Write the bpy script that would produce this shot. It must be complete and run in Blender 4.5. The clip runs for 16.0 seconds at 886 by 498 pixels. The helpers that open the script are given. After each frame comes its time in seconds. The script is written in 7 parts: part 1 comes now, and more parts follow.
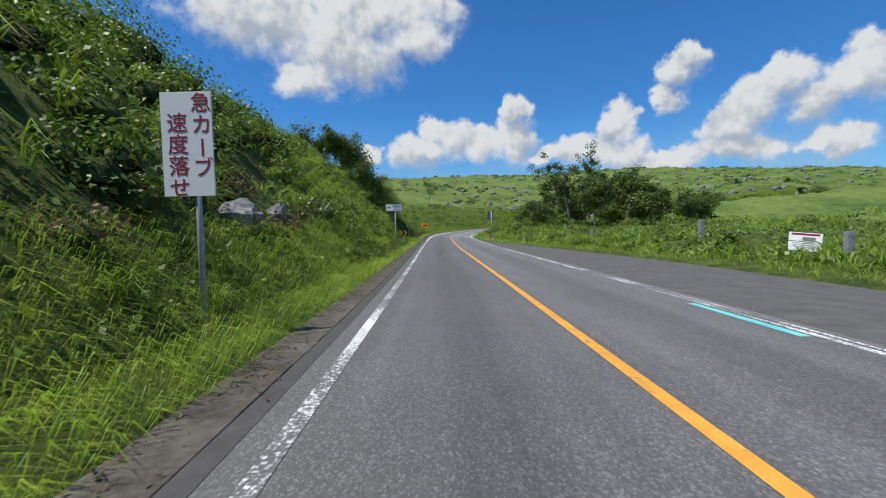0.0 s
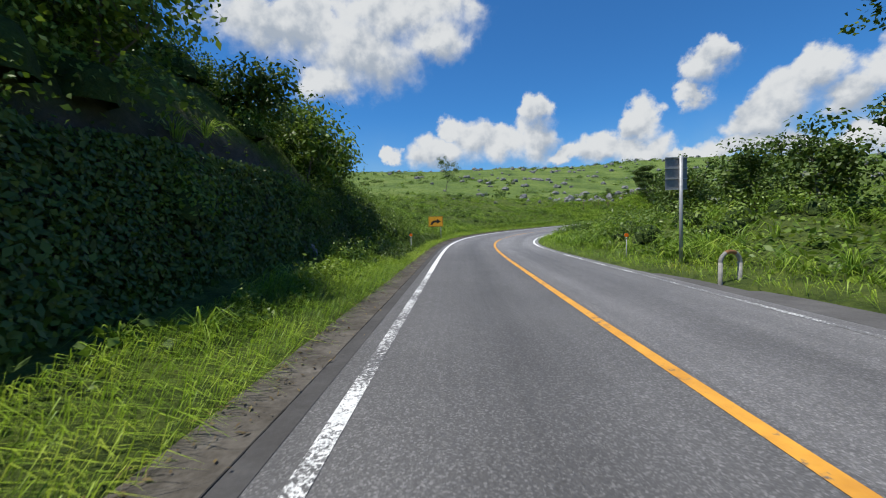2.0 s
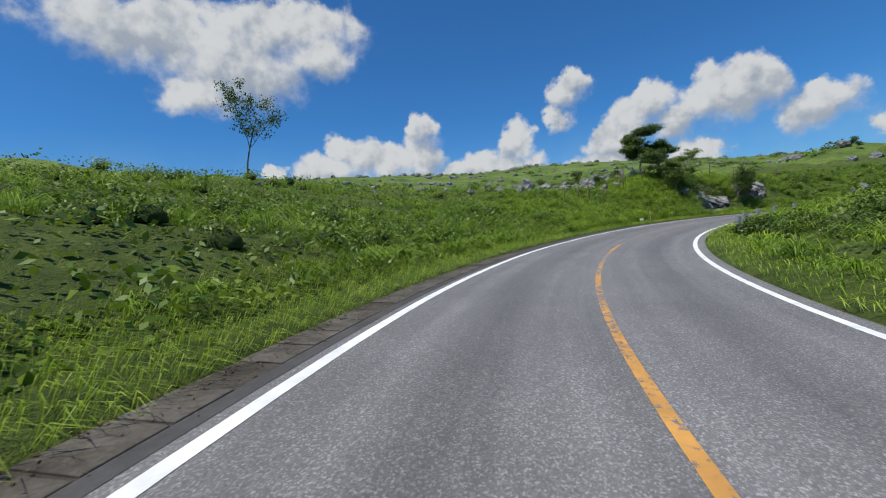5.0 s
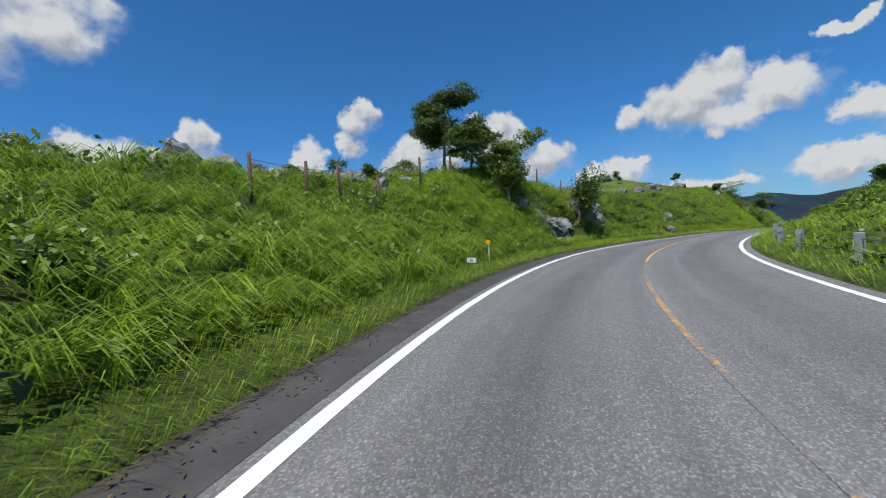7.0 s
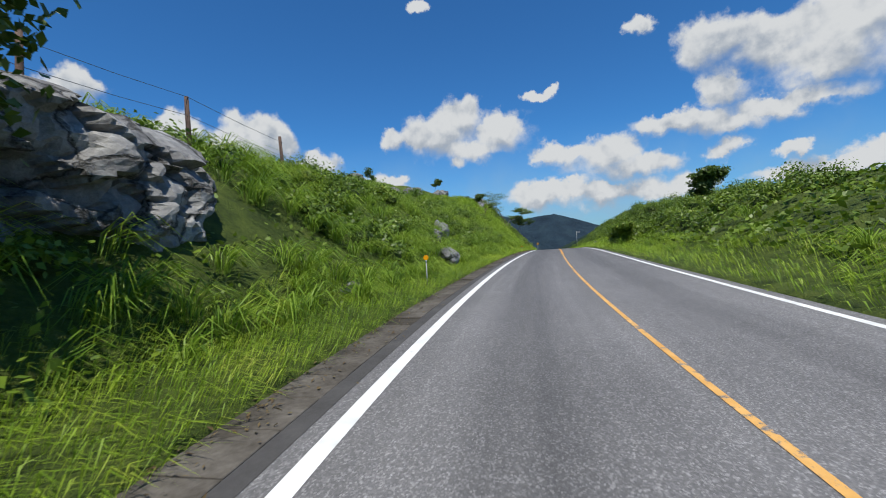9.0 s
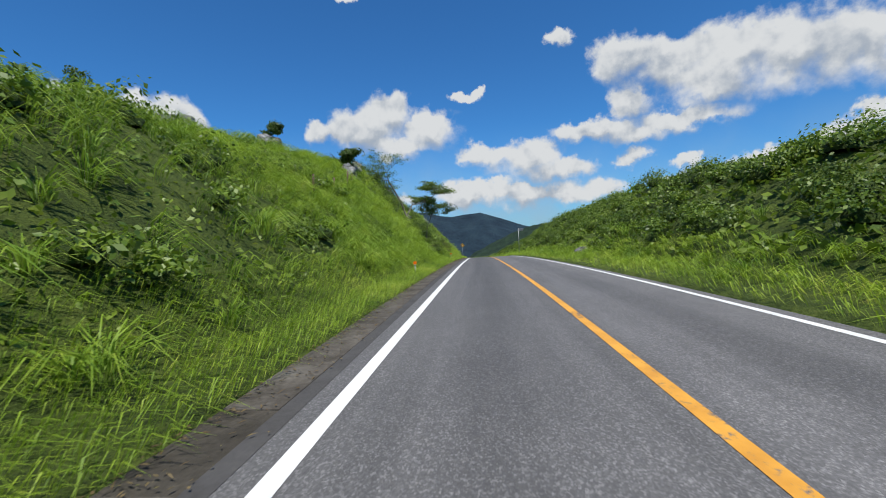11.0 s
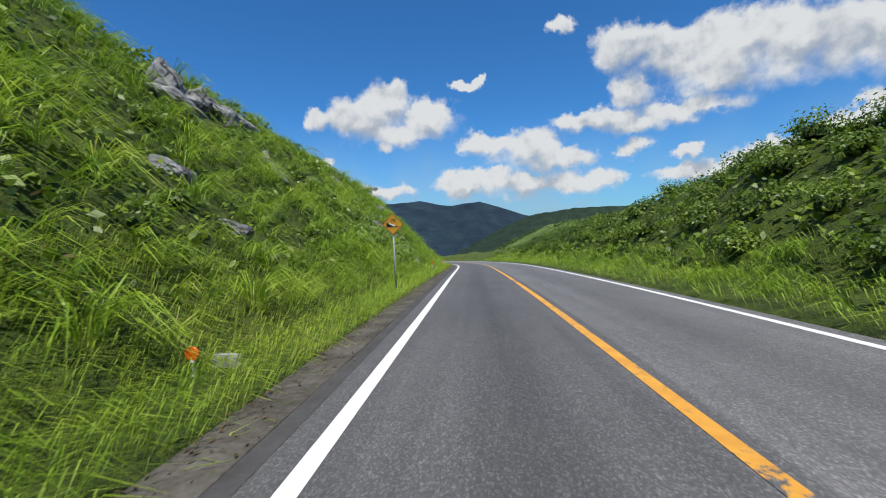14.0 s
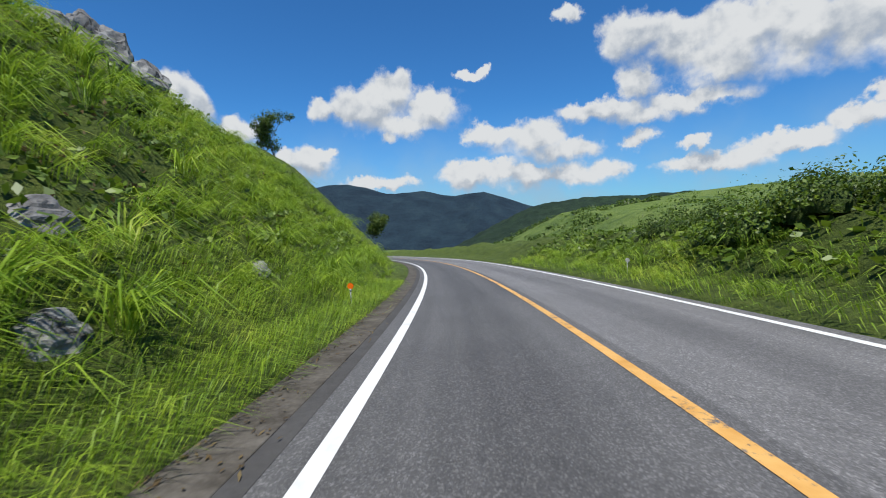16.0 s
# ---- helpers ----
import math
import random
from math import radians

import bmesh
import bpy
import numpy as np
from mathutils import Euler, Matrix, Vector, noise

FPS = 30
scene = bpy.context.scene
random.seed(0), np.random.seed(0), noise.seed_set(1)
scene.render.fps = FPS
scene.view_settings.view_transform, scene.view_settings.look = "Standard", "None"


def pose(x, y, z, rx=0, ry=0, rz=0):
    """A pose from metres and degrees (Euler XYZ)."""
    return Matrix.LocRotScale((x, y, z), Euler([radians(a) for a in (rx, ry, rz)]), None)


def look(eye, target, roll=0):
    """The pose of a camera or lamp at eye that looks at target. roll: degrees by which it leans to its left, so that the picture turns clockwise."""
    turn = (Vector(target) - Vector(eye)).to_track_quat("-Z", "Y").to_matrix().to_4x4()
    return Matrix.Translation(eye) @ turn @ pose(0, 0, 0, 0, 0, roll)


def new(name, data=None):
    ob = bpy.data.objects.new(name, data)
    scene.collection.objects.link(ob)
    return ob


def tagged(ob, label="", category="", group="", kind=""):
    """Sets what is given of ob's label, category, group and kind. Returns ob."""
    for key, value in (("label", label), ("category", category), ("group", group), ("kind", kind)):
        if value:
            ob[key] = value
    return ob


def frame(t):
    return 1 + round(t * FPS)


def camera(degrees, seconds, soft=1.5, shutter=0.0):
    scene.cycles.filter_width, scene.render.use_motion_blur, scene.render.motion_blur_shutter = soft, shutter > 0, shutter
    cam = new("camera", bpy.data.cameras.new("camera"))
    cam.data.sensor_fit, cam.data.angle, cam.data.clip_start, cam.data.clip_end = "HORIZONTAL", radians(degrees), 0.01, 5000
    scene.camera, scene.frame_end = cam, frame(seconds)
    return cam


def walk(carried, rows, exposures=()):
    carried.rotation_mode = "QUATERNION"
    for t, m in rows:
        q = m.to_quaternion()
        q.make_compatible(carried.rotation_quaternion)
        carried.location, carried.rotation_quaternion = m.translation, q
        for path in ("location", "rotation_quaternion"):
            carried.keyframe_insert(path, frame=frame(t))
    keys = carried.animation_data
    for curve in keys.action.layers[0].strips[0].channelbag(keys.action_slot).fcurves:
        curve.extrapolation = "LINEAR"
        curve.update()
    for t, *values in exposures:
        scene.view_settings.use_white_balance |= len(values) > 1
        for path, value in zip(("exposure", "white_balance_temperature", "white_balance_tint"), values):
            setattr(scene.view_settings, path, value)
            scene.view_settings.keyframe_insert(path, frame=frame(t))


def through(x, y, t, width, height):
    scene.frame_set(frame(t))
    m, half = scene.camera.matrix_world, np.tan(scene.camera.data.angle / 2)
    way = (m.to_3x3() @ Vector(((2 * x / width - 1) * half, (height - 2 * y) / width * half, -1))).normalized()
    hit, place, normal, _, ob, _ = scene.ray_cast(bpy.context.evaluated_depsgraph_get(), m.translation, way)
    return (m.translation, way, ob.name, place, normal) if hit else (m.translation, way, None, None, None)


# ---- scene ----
PATH = [
    (0, 0, 0, 0, 0, -3, 1.2),
    (0.25, -0.058, 4.573, -0.04, 0.41, -2.98, 1.26),
    (0.5, -0.137, 9.083, -0.078, 0.8, -2.98, 1.32),
    (0.75, -0.234, 13.523, -0.115, 1.15, -2.99, 1.37),
    (1, -0.343, 17.899, -0.149, 1.49, -2.98, 1.45),
    (1.25, -0.46, 22.206, -0.179, 1.84, -2.92, 1.56),
    (1.5, -0.581, 26.448, -0.204, 2.18, -2.86, 1.63),
    (1.75, -0.696, 30.619, -0.222, 2.45, -2.84, 1.59),
    (2, -0.795, 34.725, -0.233, 2.63, -2.85, 1.52),
    (2.25, -0.866, 38.76, -0.233, 2.74, -2.83, 1.52),
    (2.5, -0.906, 42.729, -0.225, 2.87, -2.79, 1.54),
    (2.75, -0.91, 46.623, -0.208, 3.03, -2.74, 1.54),
    (3, -0.875, 50.449, -0.183, 3.02, -2.67, 1.57),
    (3.25, -0.774, 54.197, -0.151, 2.54, -2.56, 1.72),
    (3.5, -0.583, 57.87, -0.113, 1.62, -2.42, 1.97),
    (3.75, -0.267, 61.457, -0.072, 0.25, -2.25, 2.3),
    (4, 0.181, 64.957, -0.026, -1.49, -2.06, 2.68),
    (4.25, 0.786, 68.358, 0.023, -3.6, -1.85, 3.1),
    (4.5, 1.54, 71.66, 0.078, -6.01, -1.64, 3.52),
    (4.75, 2.46, 74.849, 0.14, -8.71, -1.44, 3.93),
    (5, 3.529, 77.929, 0.209, -11.64, -1.24, 4.29),
    (5.25, 4.755, 80.888, 0.285, -14.77, -1.07, 4.59),
    (5.5, 6.118, 83.735, 0.368, -18.07, -0.92, 4.79),
    (5.75, 7.622, 86.463, 0.456, -21.47, -0.8, 4.9),
    (6, 9.251, 89.085, 0.551, -24.87, -0.67, 4.93),
    (6.25, 11.014, 91.593, 0.656, -28.17, -0.5, 4.91),
    (6.5, 12.912, 93.992, 0.771, -31.58, -0.32, 4.74),
    (6.75, 14.976, 96.259, 0.901, -35.32, -0.16, 4.33),
    (7, 17.207, 98.39, 1.04, -39.29, -0.05, 3.88),
    (7.25, 19.629, 100.366, 1.184, -43.41, 0.04, 3.57),
    (7.5, 22.228, 102.192, 1.325, -47.53, 0.12, 3.5),
    (7.75, 25.018, 103.854, 1.454, -51.56, 0.2, 3.65),
    (8, 27.982, 105.356, 1.571, -55.57, 0.19, 3.77),
    (8.25, 31.132, 106.673, 1.671, -59.59, 0.02, 3.64),
    (8.5, 34.449, 107.808, 1.757, -63.47, -0.21, 3.4),
    (8.75, 37.933, 108.753, 1.828, -67.01, -0.39, 3.24),
    (9, 41.555, 109.546, 1.888, -70.12, -0.52, 3.13),
    (9.25, 45.311, 110.215, 1.94, -72.7, -0.64, 3.02),
    (9.5, 49.178, 110.808, 1.991, -74.83, -0.77, 2.9),
    (9.75, 53.158, 111.347, 2.039, -76.49, -0.89, 2.79),
    (10, 57.238, 111.845, 2.086, -77.78, -0.99, 2.69),
    (10.25, 61.421, 112.304, 2.127, -78.71, -1.09, 2.59),
    (10.5, 65.696, 112.733, 2.161, -79.35, -1.19, 2.5),
    (10.75, 70.065, 113.139, 2.183, -79.75, -1.27, 2.43),
    (11, 74.516, 113.537, 2.19, -79.96, -1.36, 2.37),
    (11.25, 79.05, 113.939, 2.177, -80.03, -1.45, 2.33),
    (11.5, 83.655, 114.353, 2.144, -80.01, -1.54, 2.3),
    (11.75, 88.33, 114.784, 2.088, -79.95, -1.63, 2.3),
    (12, 93.064, 115.23, 2.011, -79.9, -1.72, 2.33),
    (12.25, 97.857, 115.686, 1.913, -79.9, -1.82, 2.36),
    (12.5, 102.697, 116.146, 1.799, -79.94, -1.94, 2.36),
    (12.75, 107.584, 116.606, 1.668, -79.98, -2.07, 2.26),
    (13, 112.508, 117.067, 1.523, -80, -2.2, 2.15),
    (13.25, 117.466, 117.532, 1.363, -79.99, -2.33, 2.11),
    (13.5, 122.45, 118.007, 1.189, -79.99, -2.46, 2.09),
    (13.75, 127.459, 118.496, 0.997, -80.01, -2.6, 2.07),
    (14, 132.485, 119.001, 0.788, -80.04, -2.75, 2.04),
    (14.25, 137.527, 119.527, 0.558, -80.06, -2.87, 2.01),
    (14.5, 142.579, 120.074, 0.309, -80.06, -3, 1.95),
    (14.75, 147.64, 120.644, 0.039, -80.03, -3.15, 1.86),
    (15, 152.706, 121.234, -0.25, -79.98, -3.3, 1.81),
    (15.25, 157.777, 121.845, -0.56, -79.89, -3.45, 1.89),
    (15.5, 162.851, 122.475, -0.888, -79.78, -3.6, 1.96),
    (15.75, 167.927, 123.123, -1.236, -79.66, -3.77, 1.9),
    (16, 173.004, 123.788, -1.602, -79.54, -3.95, 1.76),
]
cam = camera(92.68, 16.0, soft=1.0, shutter=0.03)
walk(cam, [(t, pose(x, y, z, 90 + p, r, a)) for t, x, y, z, a, p, r in PATH], [(0, 0.3), (3, 0.28), (5.5, 0.08), (6.5, 0.16), (7.5, 0.14), (8.5, 0.24), (9.5, 0.14), (11.8, 0.3), (16, 0.3)])

# ---- light ----
SUN_AZ, SUN_EL = radians(246), radians(66)      # azimuth from +y towards +x
sun = new("sun", bpy.data.lights.new("sun", "SUN"))
sun.data.energy, sun.data.angle, sun.data.color = 4.5, radians(0.6), (1.0, 0.965, 0.88)
sun_way = Vector((math.sin(SUN_AZ) * math.cos(SUN_EL), math.cos(SUN_AZ) * math.cos(SUN_EL), math.sin(SUN_EL)))
sun.matrix_world = look(sun_way * 50, (0, 0, 0))

# cumulus in the sky: azimuth, elevation, half width, half height in degrees
CLOUDS = []
CLOUDS += [
    (-21.1, 24.1, 9.7, 3.4), (-13.1, 21.9, 7.8, 4.6), (-7.1, 26.3, 9.5, 2.9), (-2.8, 23.4, 4.5, 2.3), (-16.7, 18.5, 4.5, 2.3), (-0.8, 12.9, 2, 2), (-2.7, 10.1, 3.8, 2.2), (1.5, 11.3, 3.4, 2.6), (5.2, 10.8, 3.4, 2.3), (10.1, 14.8, 2, 2), (10.3, 11.3, 2.6, 3), (13.3, 9, 2.6, 1.1), (18.2, 9.6, 3.4, 1.9), (22.5, 12, 2.1, 2.5)]
CLOUDS += [
    (22.5, 8.8, 3.9, 2), (29.4, 17.7, 2.2, 1.9), (27.6, 14.6, 1.8, 1.6), (33.9, 10.6, 3.1, 2.7), (36.4, 12.5, 2.7, 2.8), (38.5, 14.2, 2.1, 2.3), (41.4, 11.6, 2.5, 2.1), (43.8, 13.4, 2.3, 2.1), (45.6, 15, 1.5, 2), (34.4, 8, 5.2, 1.6), (42.7, 7.7, 3.3, 1.3), (-9, 9.4, 1.5, 0.9), (26.6, 7.1, 5.5, 1.1)]
CLOUDS += [
    (45.9, 13.6, 3.7, 2.9), (49.8, 13.9, 2.2, 2.2), (53.6, 10.6, 3.1, 2.2), (53.7, 11.9, 1.6, 1.4), (59.8, 8.2, 2.8, 1.2), (64, 8.7, 1.8, 0.8), (64.3, 14, 1.6, 1.4)]
CLOUDS += [
    (73.3, 16.5, 3.5, 2.6), (78, 14.4, 3.9, 2.3), (69.3, 14.1, 3.8, 1.6), (74.7, 12.6, 5.6, 1.5), (73, 11, 1.4, 0.9), (83.6, 18, 2, 0.7), (85.2, 18.6, 1, 0.8), (85, 10.6, 2.2, 0.9)]
CLOUDS += [
    (96.2, 23.9, 1.7, 1.1), (111.1, 17, 3.5, 2.6), (107.6, 19.9, 2.9, 1.9), (103.7, 20.1, 3.3, 2.5), (109.4, 18.8, 5.5, 2.4), (114.5, 17.4, 3.9, 3.1), (112.4, 15.6, 4.2, 1.8), (104.3, 15.7, 2.5, 2.2), (109.6, 12.9, 5.9, 1.3), (100.1, 12.9, 5.4, 1.4), (104.7, 11.9, 4.1, 1.1), (86.8, 10.9, 3.9, 1.5), (91.5, 9.9, 5, 2.2), (95.7, 8.4, 4.3, 1.6)]
CLOUDS += [
    (83.7, 5.7, 4.3, 1.6), (87.3, 6.5, 3.3, 1.3), (91, 5.5, 4.4, 1.6), (98.3, 5.4, 4.7, 1.5), (104.6, 9.3, 2, 1.1), (110.4, 7.9, 1.5, 0.9), (110.7, 5.6, 4, 1), (115.6, 5.8, 2.1, 1.8), (30, 18.1, 2, 1.5), (38.8, 14.8, 2.5, 2), (46.1, 13.9, 5.1, 2.4), (53.4, 11.7, 1.7, 1.3), (68.5, 29.5, 1.2, 0.8)]
CLOUDS += [
    (123.6, 8.6, 2.4, 1.2), (119, 7.2, 3.7, 1), (125.9, 10.2, 1.5, 1.1), (70.9, 14.6, 4.7, 3), (114.6, 18.6, 5.1, 3), (119.3, 17.4, 4.9, 3.3), (123.5, 16.7, 3.5, 3.5), (125.8, 16, 2.2, 3.3), (111.9, 15.9, 3.8, 1.5), (71.6, 5.1, 4.5, 0.9)]
CLOUDS += [
    (48.4, 14.7, 2.7, 2.4), (53.7, 11.9, 1.8, 1.3), (62.6, 7.5, 3.2, 2.1)]

def build_world():
    w = bpy.data.worlds.new("sky")
    scene.world = w
    w.use_nodes = True
    nt = w.node_tree
    nt.nodes.clear()
    N, Lk = nt.nodes.new, nt.links.new

    def math_node(op, a, b=None, c=None, clamp=False):
        n = N("ShaderNodeMath")
        n.operation, n.use_clamp = op, clamp
        for i, v in enumerate((a, b, c)):
            if v is None:
                continue
            if isinstance(v, (int, float)):
                n.inputs[i].default_value = v
            else:
                Lk(v, n.inputs[i])
        return n.outputs[0]

    def ramp(value, lo, hi, a=0.0, b=1.0):
        n = N("ShaderNodeMapRange")
        n.interpolation_type = "SMOOTHSTEP"
        Lk(value, n.inputs[0])
        for i, v in zip((1, 2, 3, 4), (lo, hi, a, b)):
            n.inputs[i].default_value = v
        return n.outputs[0]

    sky = N("ShaderNodeTexSky")
    sky.sky_type, sky.sun_disc = "NISHITA", False
    sky.sun_elevation, sky.sun_rotation = SUN_EL, SUN_AZ
    sky.altitude, sky.air_density, sky.dust_density, sky.ozone_density = 300, 1.0, 0.25, 2.6
    tint = N("ShaderNodeMix")
    tint.data_type, tint.blend_type = "RGBA", "MULTIPLY"
    tint.inputs[0].default_value = 1.0
    Lk(sky.outputs[0], tint.inputs[6])
    tint.inputs[7].default_value = SKY_TINT

    co = N("ShaderNodeTexCoord").outputs["Generated"]
    sep = N("ShaderNodeSeparateXYZ")
    Lk(co, sep.inputs[0])
    az = math_node("MULTIPLY", math_node("ARCTAN2", sep.outputs[0], sep.outputs[1]), 57.2958)
    el = math_node("MULTIPLY", math_node("ARCSINE", sep.outputs[2]), 57.2958)

    def noise_tex(scale, detail, rough, offset):
        m = N("ShaderNodeVectorMath")
        m.operation = "ADD"
        Lk(co, m.inputs[0])
        m.inputs[1].default_value = offset
        n = N("ShaderNodeTexNoise")
        n.inputs["Scale"].default_value, n.inputs["Detail"].default_value, n.inputs["Roughness"].default_value = scale, detail, rough
        Lk(m.outputs[0], n.inputs["Vector"])
        return n

    def cloud_field(place):
        """Distance from the middles of the cloud heaps, in heaps' sizes."""
        f = None
        for a, e, ra, re in CLOUDS:
            n = N("ShaderNodeVectorMath")
            n.operation = "MULTIPLY_ADD"
            Lk(place, n.inputs[0])
            n.inputs[1].default_value = (1 / ra, 1 / re, 0)
            n.inputs[2].default_value = (-a / ra, -e / re, 0)
            q = N("ShaderNodeVectorMath")
            q.operation = "LENGTH"
            Lk(n.outputs[0], q.inputs[0])
            f = q.outputs["Value"] if f is None else math_node("SMOOTH_MIN", f, q.outputs["Value"], 0.25)
        return f

    warp = noise_tex(16, 5, 0.6, (0, 0, 0))
    ws = N("ShaderNodeSeparateColor")
    Lk(warp.outputs["Color"], ws.inputs[0])
    waz = math_node("MULTIPLY_ADD", math_node("SUBTRACT", ws.outputs[0], 0.5), 5.0, az)
    wel = math_node("MULTIPLY_ADD", math_node("SUBTRACT", ws.outputs[1], 0.5), 4.5, el)
    at = N("ShaderNodeCombineXYZ")
    Lk(waz, at.inputs[0])
    Lk(wel, at.inputs[1])
    above = N("ShaderNodeVectorMath")
    above.operation = "ADD"
    Lk(at.outputs[0], above.inputs[0])
    above.inputs[1].default_value = (-0.6, 1.5, 0)
    field, over = cloud_field(at.outputs[0]), cloud_field(above.outputs[0])
    fine = noise_tex(24, 7, 0.52, (3, 1, 2))
    lit = noise_tex(24, 7, 0.52, (3.0 + sun_way.x * 0.012 - 0.006, 1.0 + sun_way.y * 0.012, 2.016))
    body = math_node("MULTIPLY_ADD", math_node("SUBTRACT", fine.outputs[0], 0.5), 1.0, math_node("SUBTRACT", 1.2, field))
    # crisp billows on top, soft rags below
    crisp, ragged = ramp(body, -0.05, 0.4), ramp(body, -0.15, 0.85)
    top = ramp(math_node("SUBTRACT", over, field), -0.25, 0.25)
    mask = math_node("ADD", math_node("MULTIPLY", crisp, top), math_node("MULTIPLY", ragged, math_node("SUBTRACT", 1.0, top)))
    # light and shade of the cloud heaps
    relief = math_node("MULTIPLY", math_node("SUBTRACT", fine.outputs[0], lit.outputs[0]), 2.2)
    big = noise_tex(9, 3, 0.5, (7, 2, 5))
    bright = math_node("ADD", relief, ramp(big.outputs[0], 0.35, 0.62, 0.0, 0.5))
    bright = math_node("ADD", bright, math_node("MULTIPLY", math_node("SUBTRACT", over, field), 0.75))
    bright = math_node("ADD", bright, ramp(body, 0.1, 0.9, 0.62, 0.32))
    mixc = N("ShaderNodeMix")
    mixc.data_type = "RGBA"
    Lk(ramp(bright, 0.05, 1.2), mixc.inputs[0])
    mixc.inputs[6].default_value, mixc.inputs[7].default_value = CLOUD_SHADE, CLOUD_LIT
    out = N("ShaderNodeMix")
    out.data_type = "RGBA"
    # thin haze towards the horizon
    hazy = N("ShaderNodeMix")
    hazy.data_type = "RGBA"
    veil = noise_tex(7, 4, 0.55, (1, 5, 3))
    Lk(math_node("MULTIPLY", ramp(el, 1.0, 15.0, 0.75, 0.0), ramp(veil.outputs[0], 0.3, 0.7, 0.35, 1.0)), hazy.inputs[0])
    Lk(tint.outputs[2], hazy.inputs[6])
    hazy.inputs[7].default_value = HAZE
    Lk(mask, out.inputs[0])
    Lk(hazy.outputs[2], out.inputs[6])
    Lk(mixc.outputs[2], out.inputs[7])
    bg = N("ShaderNodeBackground")
    Lk(out.outputs[2], bg.inputs[0])
    bg.inputs[1].default_value = SKY_STRENGTH
    Lk(bg.outputs[0], N("ShaderNodeOutputWorld").inputs[0])


SKY_STRENGTH = 0.088
HAZE = (3.1, 4.5, 5.8, 1)
SKY_TINT = (0.31, 0.79, 1.22, 1)
CLOUD_SHADE, CLOUD_LIT = (3.6, 4.1, 4.8, 1), (6.6, 6.8, 6.95, 1)
build_world()

# ---- the lie of the road ----
# stations along the centre line: metres along, x, y
ST = [(-60, 2.35, -59.98), (-20, 1.98, -19.98), (0, 1.8, 0.02), (15, 1.57, 15.02), (30, 1.25, 30.01), (40, 1.11, 40.01),
      (48, 1.05, 48.01), (56, 1.05, 56.01), (64, 1.41, 64.0), (72, 2.64, 71.9), (80, 5.06, 79.51), (90, 9.83, 88.28),
      (100, 16.28, 95.9), (110, 24.39, 101.71), (120, 33.51, 105.77), (135, 48.12, 109.1), (150, 63.01, 110.92),
      (170, 82.93, 112.68), (190, 102.84, 114.52), (210, 122.76, 116.36), (230, 142.66, 118.35), (245, 157.57, 120.01),
      (260, 172.46, 121.82), (280, 192.13, 125.36), (300, 211.41, 130.67), (330, 239.16, 142.01), (360, 266.24, 154.92),
      (411, 312.08, 176.82)]
ROAD_Z = [-0.9, -1.21, -1.36, -1.47, -1.56, -1.58, -1.56, -1.52, -1.44, -1.31, -1.13, -0.85, -0.44, 0.01, 0.33, 0.62, 0.8, 0.82,
          0.48, -0.14, -1.0, -1.84, -2.82, -4.25, -5.64, -7.74, -9.85, -13.41]
BANK = [(-60, 0.67), (0, 0.67), (20, 0.13), (45, 0.5), (55, 1.46), (70, 3.28), (85, 3.32), (100, 1.55), (120, 1.81), (140, 0.09),
        (170, -0.23), (215, -0.68), (240, -0.92), (400, -1.92)]


def spline(xk, yk, x):
    """A natural cubic through the knots."""
    xk, yk = np.asarray(xk, float), np.asarray(yk, float)
    n, h = len(xk), np.diff(np.asarray(xk, float))
    A, b = np.eye(n), np.zeros(n)
    for i in range(1, n - 1):
        A[i, i - 1:i + 2] = h[i - 1], 2 * (h[i - 1] + h[i]), h[i]
        b[i] = 6 * ((yk[i + 1] - yk[i]) / h[i] - (yk[i] - yk[i - 1]) / h[i - 1])
    M = np.linalg.solve(A, b)
    j = np.clip(np.searchsorted(xk, x) - 1, 0, n - 2)
    d, e, H = x - xk[j], xk[j + 1] - x, h[j]
    return M[j] * e ** 3 / (6 * H) + M[j + 1] * d ** 3 / (6 * H) + (yk[j] / H - M[j] * H / 6) * e + (yk[j + 1] / H - M[j + 1] * H / 6) * d


CS = np.arange(-60, 411, 1.0)                   # dense centre line
CX = spline([k[0] for k in ST], [k[1] for k in ST], CS)
CY = spline([k[0] for k in ST], [k[2] for k in ST], CS)
CZ = spline([k[0] for k in ST], ROAD_Z, CS)
CB = np.tan(np.radians(np.interp(CS, [k[0] for k in BANK], [k[1] for k in BANK])))
tx, ty = np.gradient(CX), np.gradient(CY)
tl = np.hypot(tx, ty)
NX, NY = ty / tl, -tx / tl                      # to the right


def at_s(s, *arrays):
    return [np.interp(s, CS, a) for a in arrays]


def plan(s, u):
    """World x, y of the place s metres along and u metres right of the centre line."""
    x, y, nx, ny = at_s(s, CX, CY, NX, NY)
    return x + nx * u, y + ny * u


def nearest(x, y):
    """s, u of world points."""
    x, y = np.ravel(x), np.ravel(y)
    s, u = np.empty(len(x)), np.empty(len(x))
    for i in range(0, len(x), 4000):
        dx, dy = x[i:i + 4000, None] - CX, y[i:i + 4000, None] - CY
        j = (dx * dx + dy * dy).argmin(1)
        r = np.arange(len(j))
        along = dx[r, j] * (-NY[j]) + dy[r, j] * NX[j]
        s[i:i + 4000] = CS[j] + along
        side = dx[r, j] * NX[j] + dy[r, j] * NY[j]
        dist = np.hypot(dx[r, j], dy[r, j])
        u[i:i + 4000] = np.where(np.abs(along) < 1.5, side, np.sign(side) * dist)
    return s, u


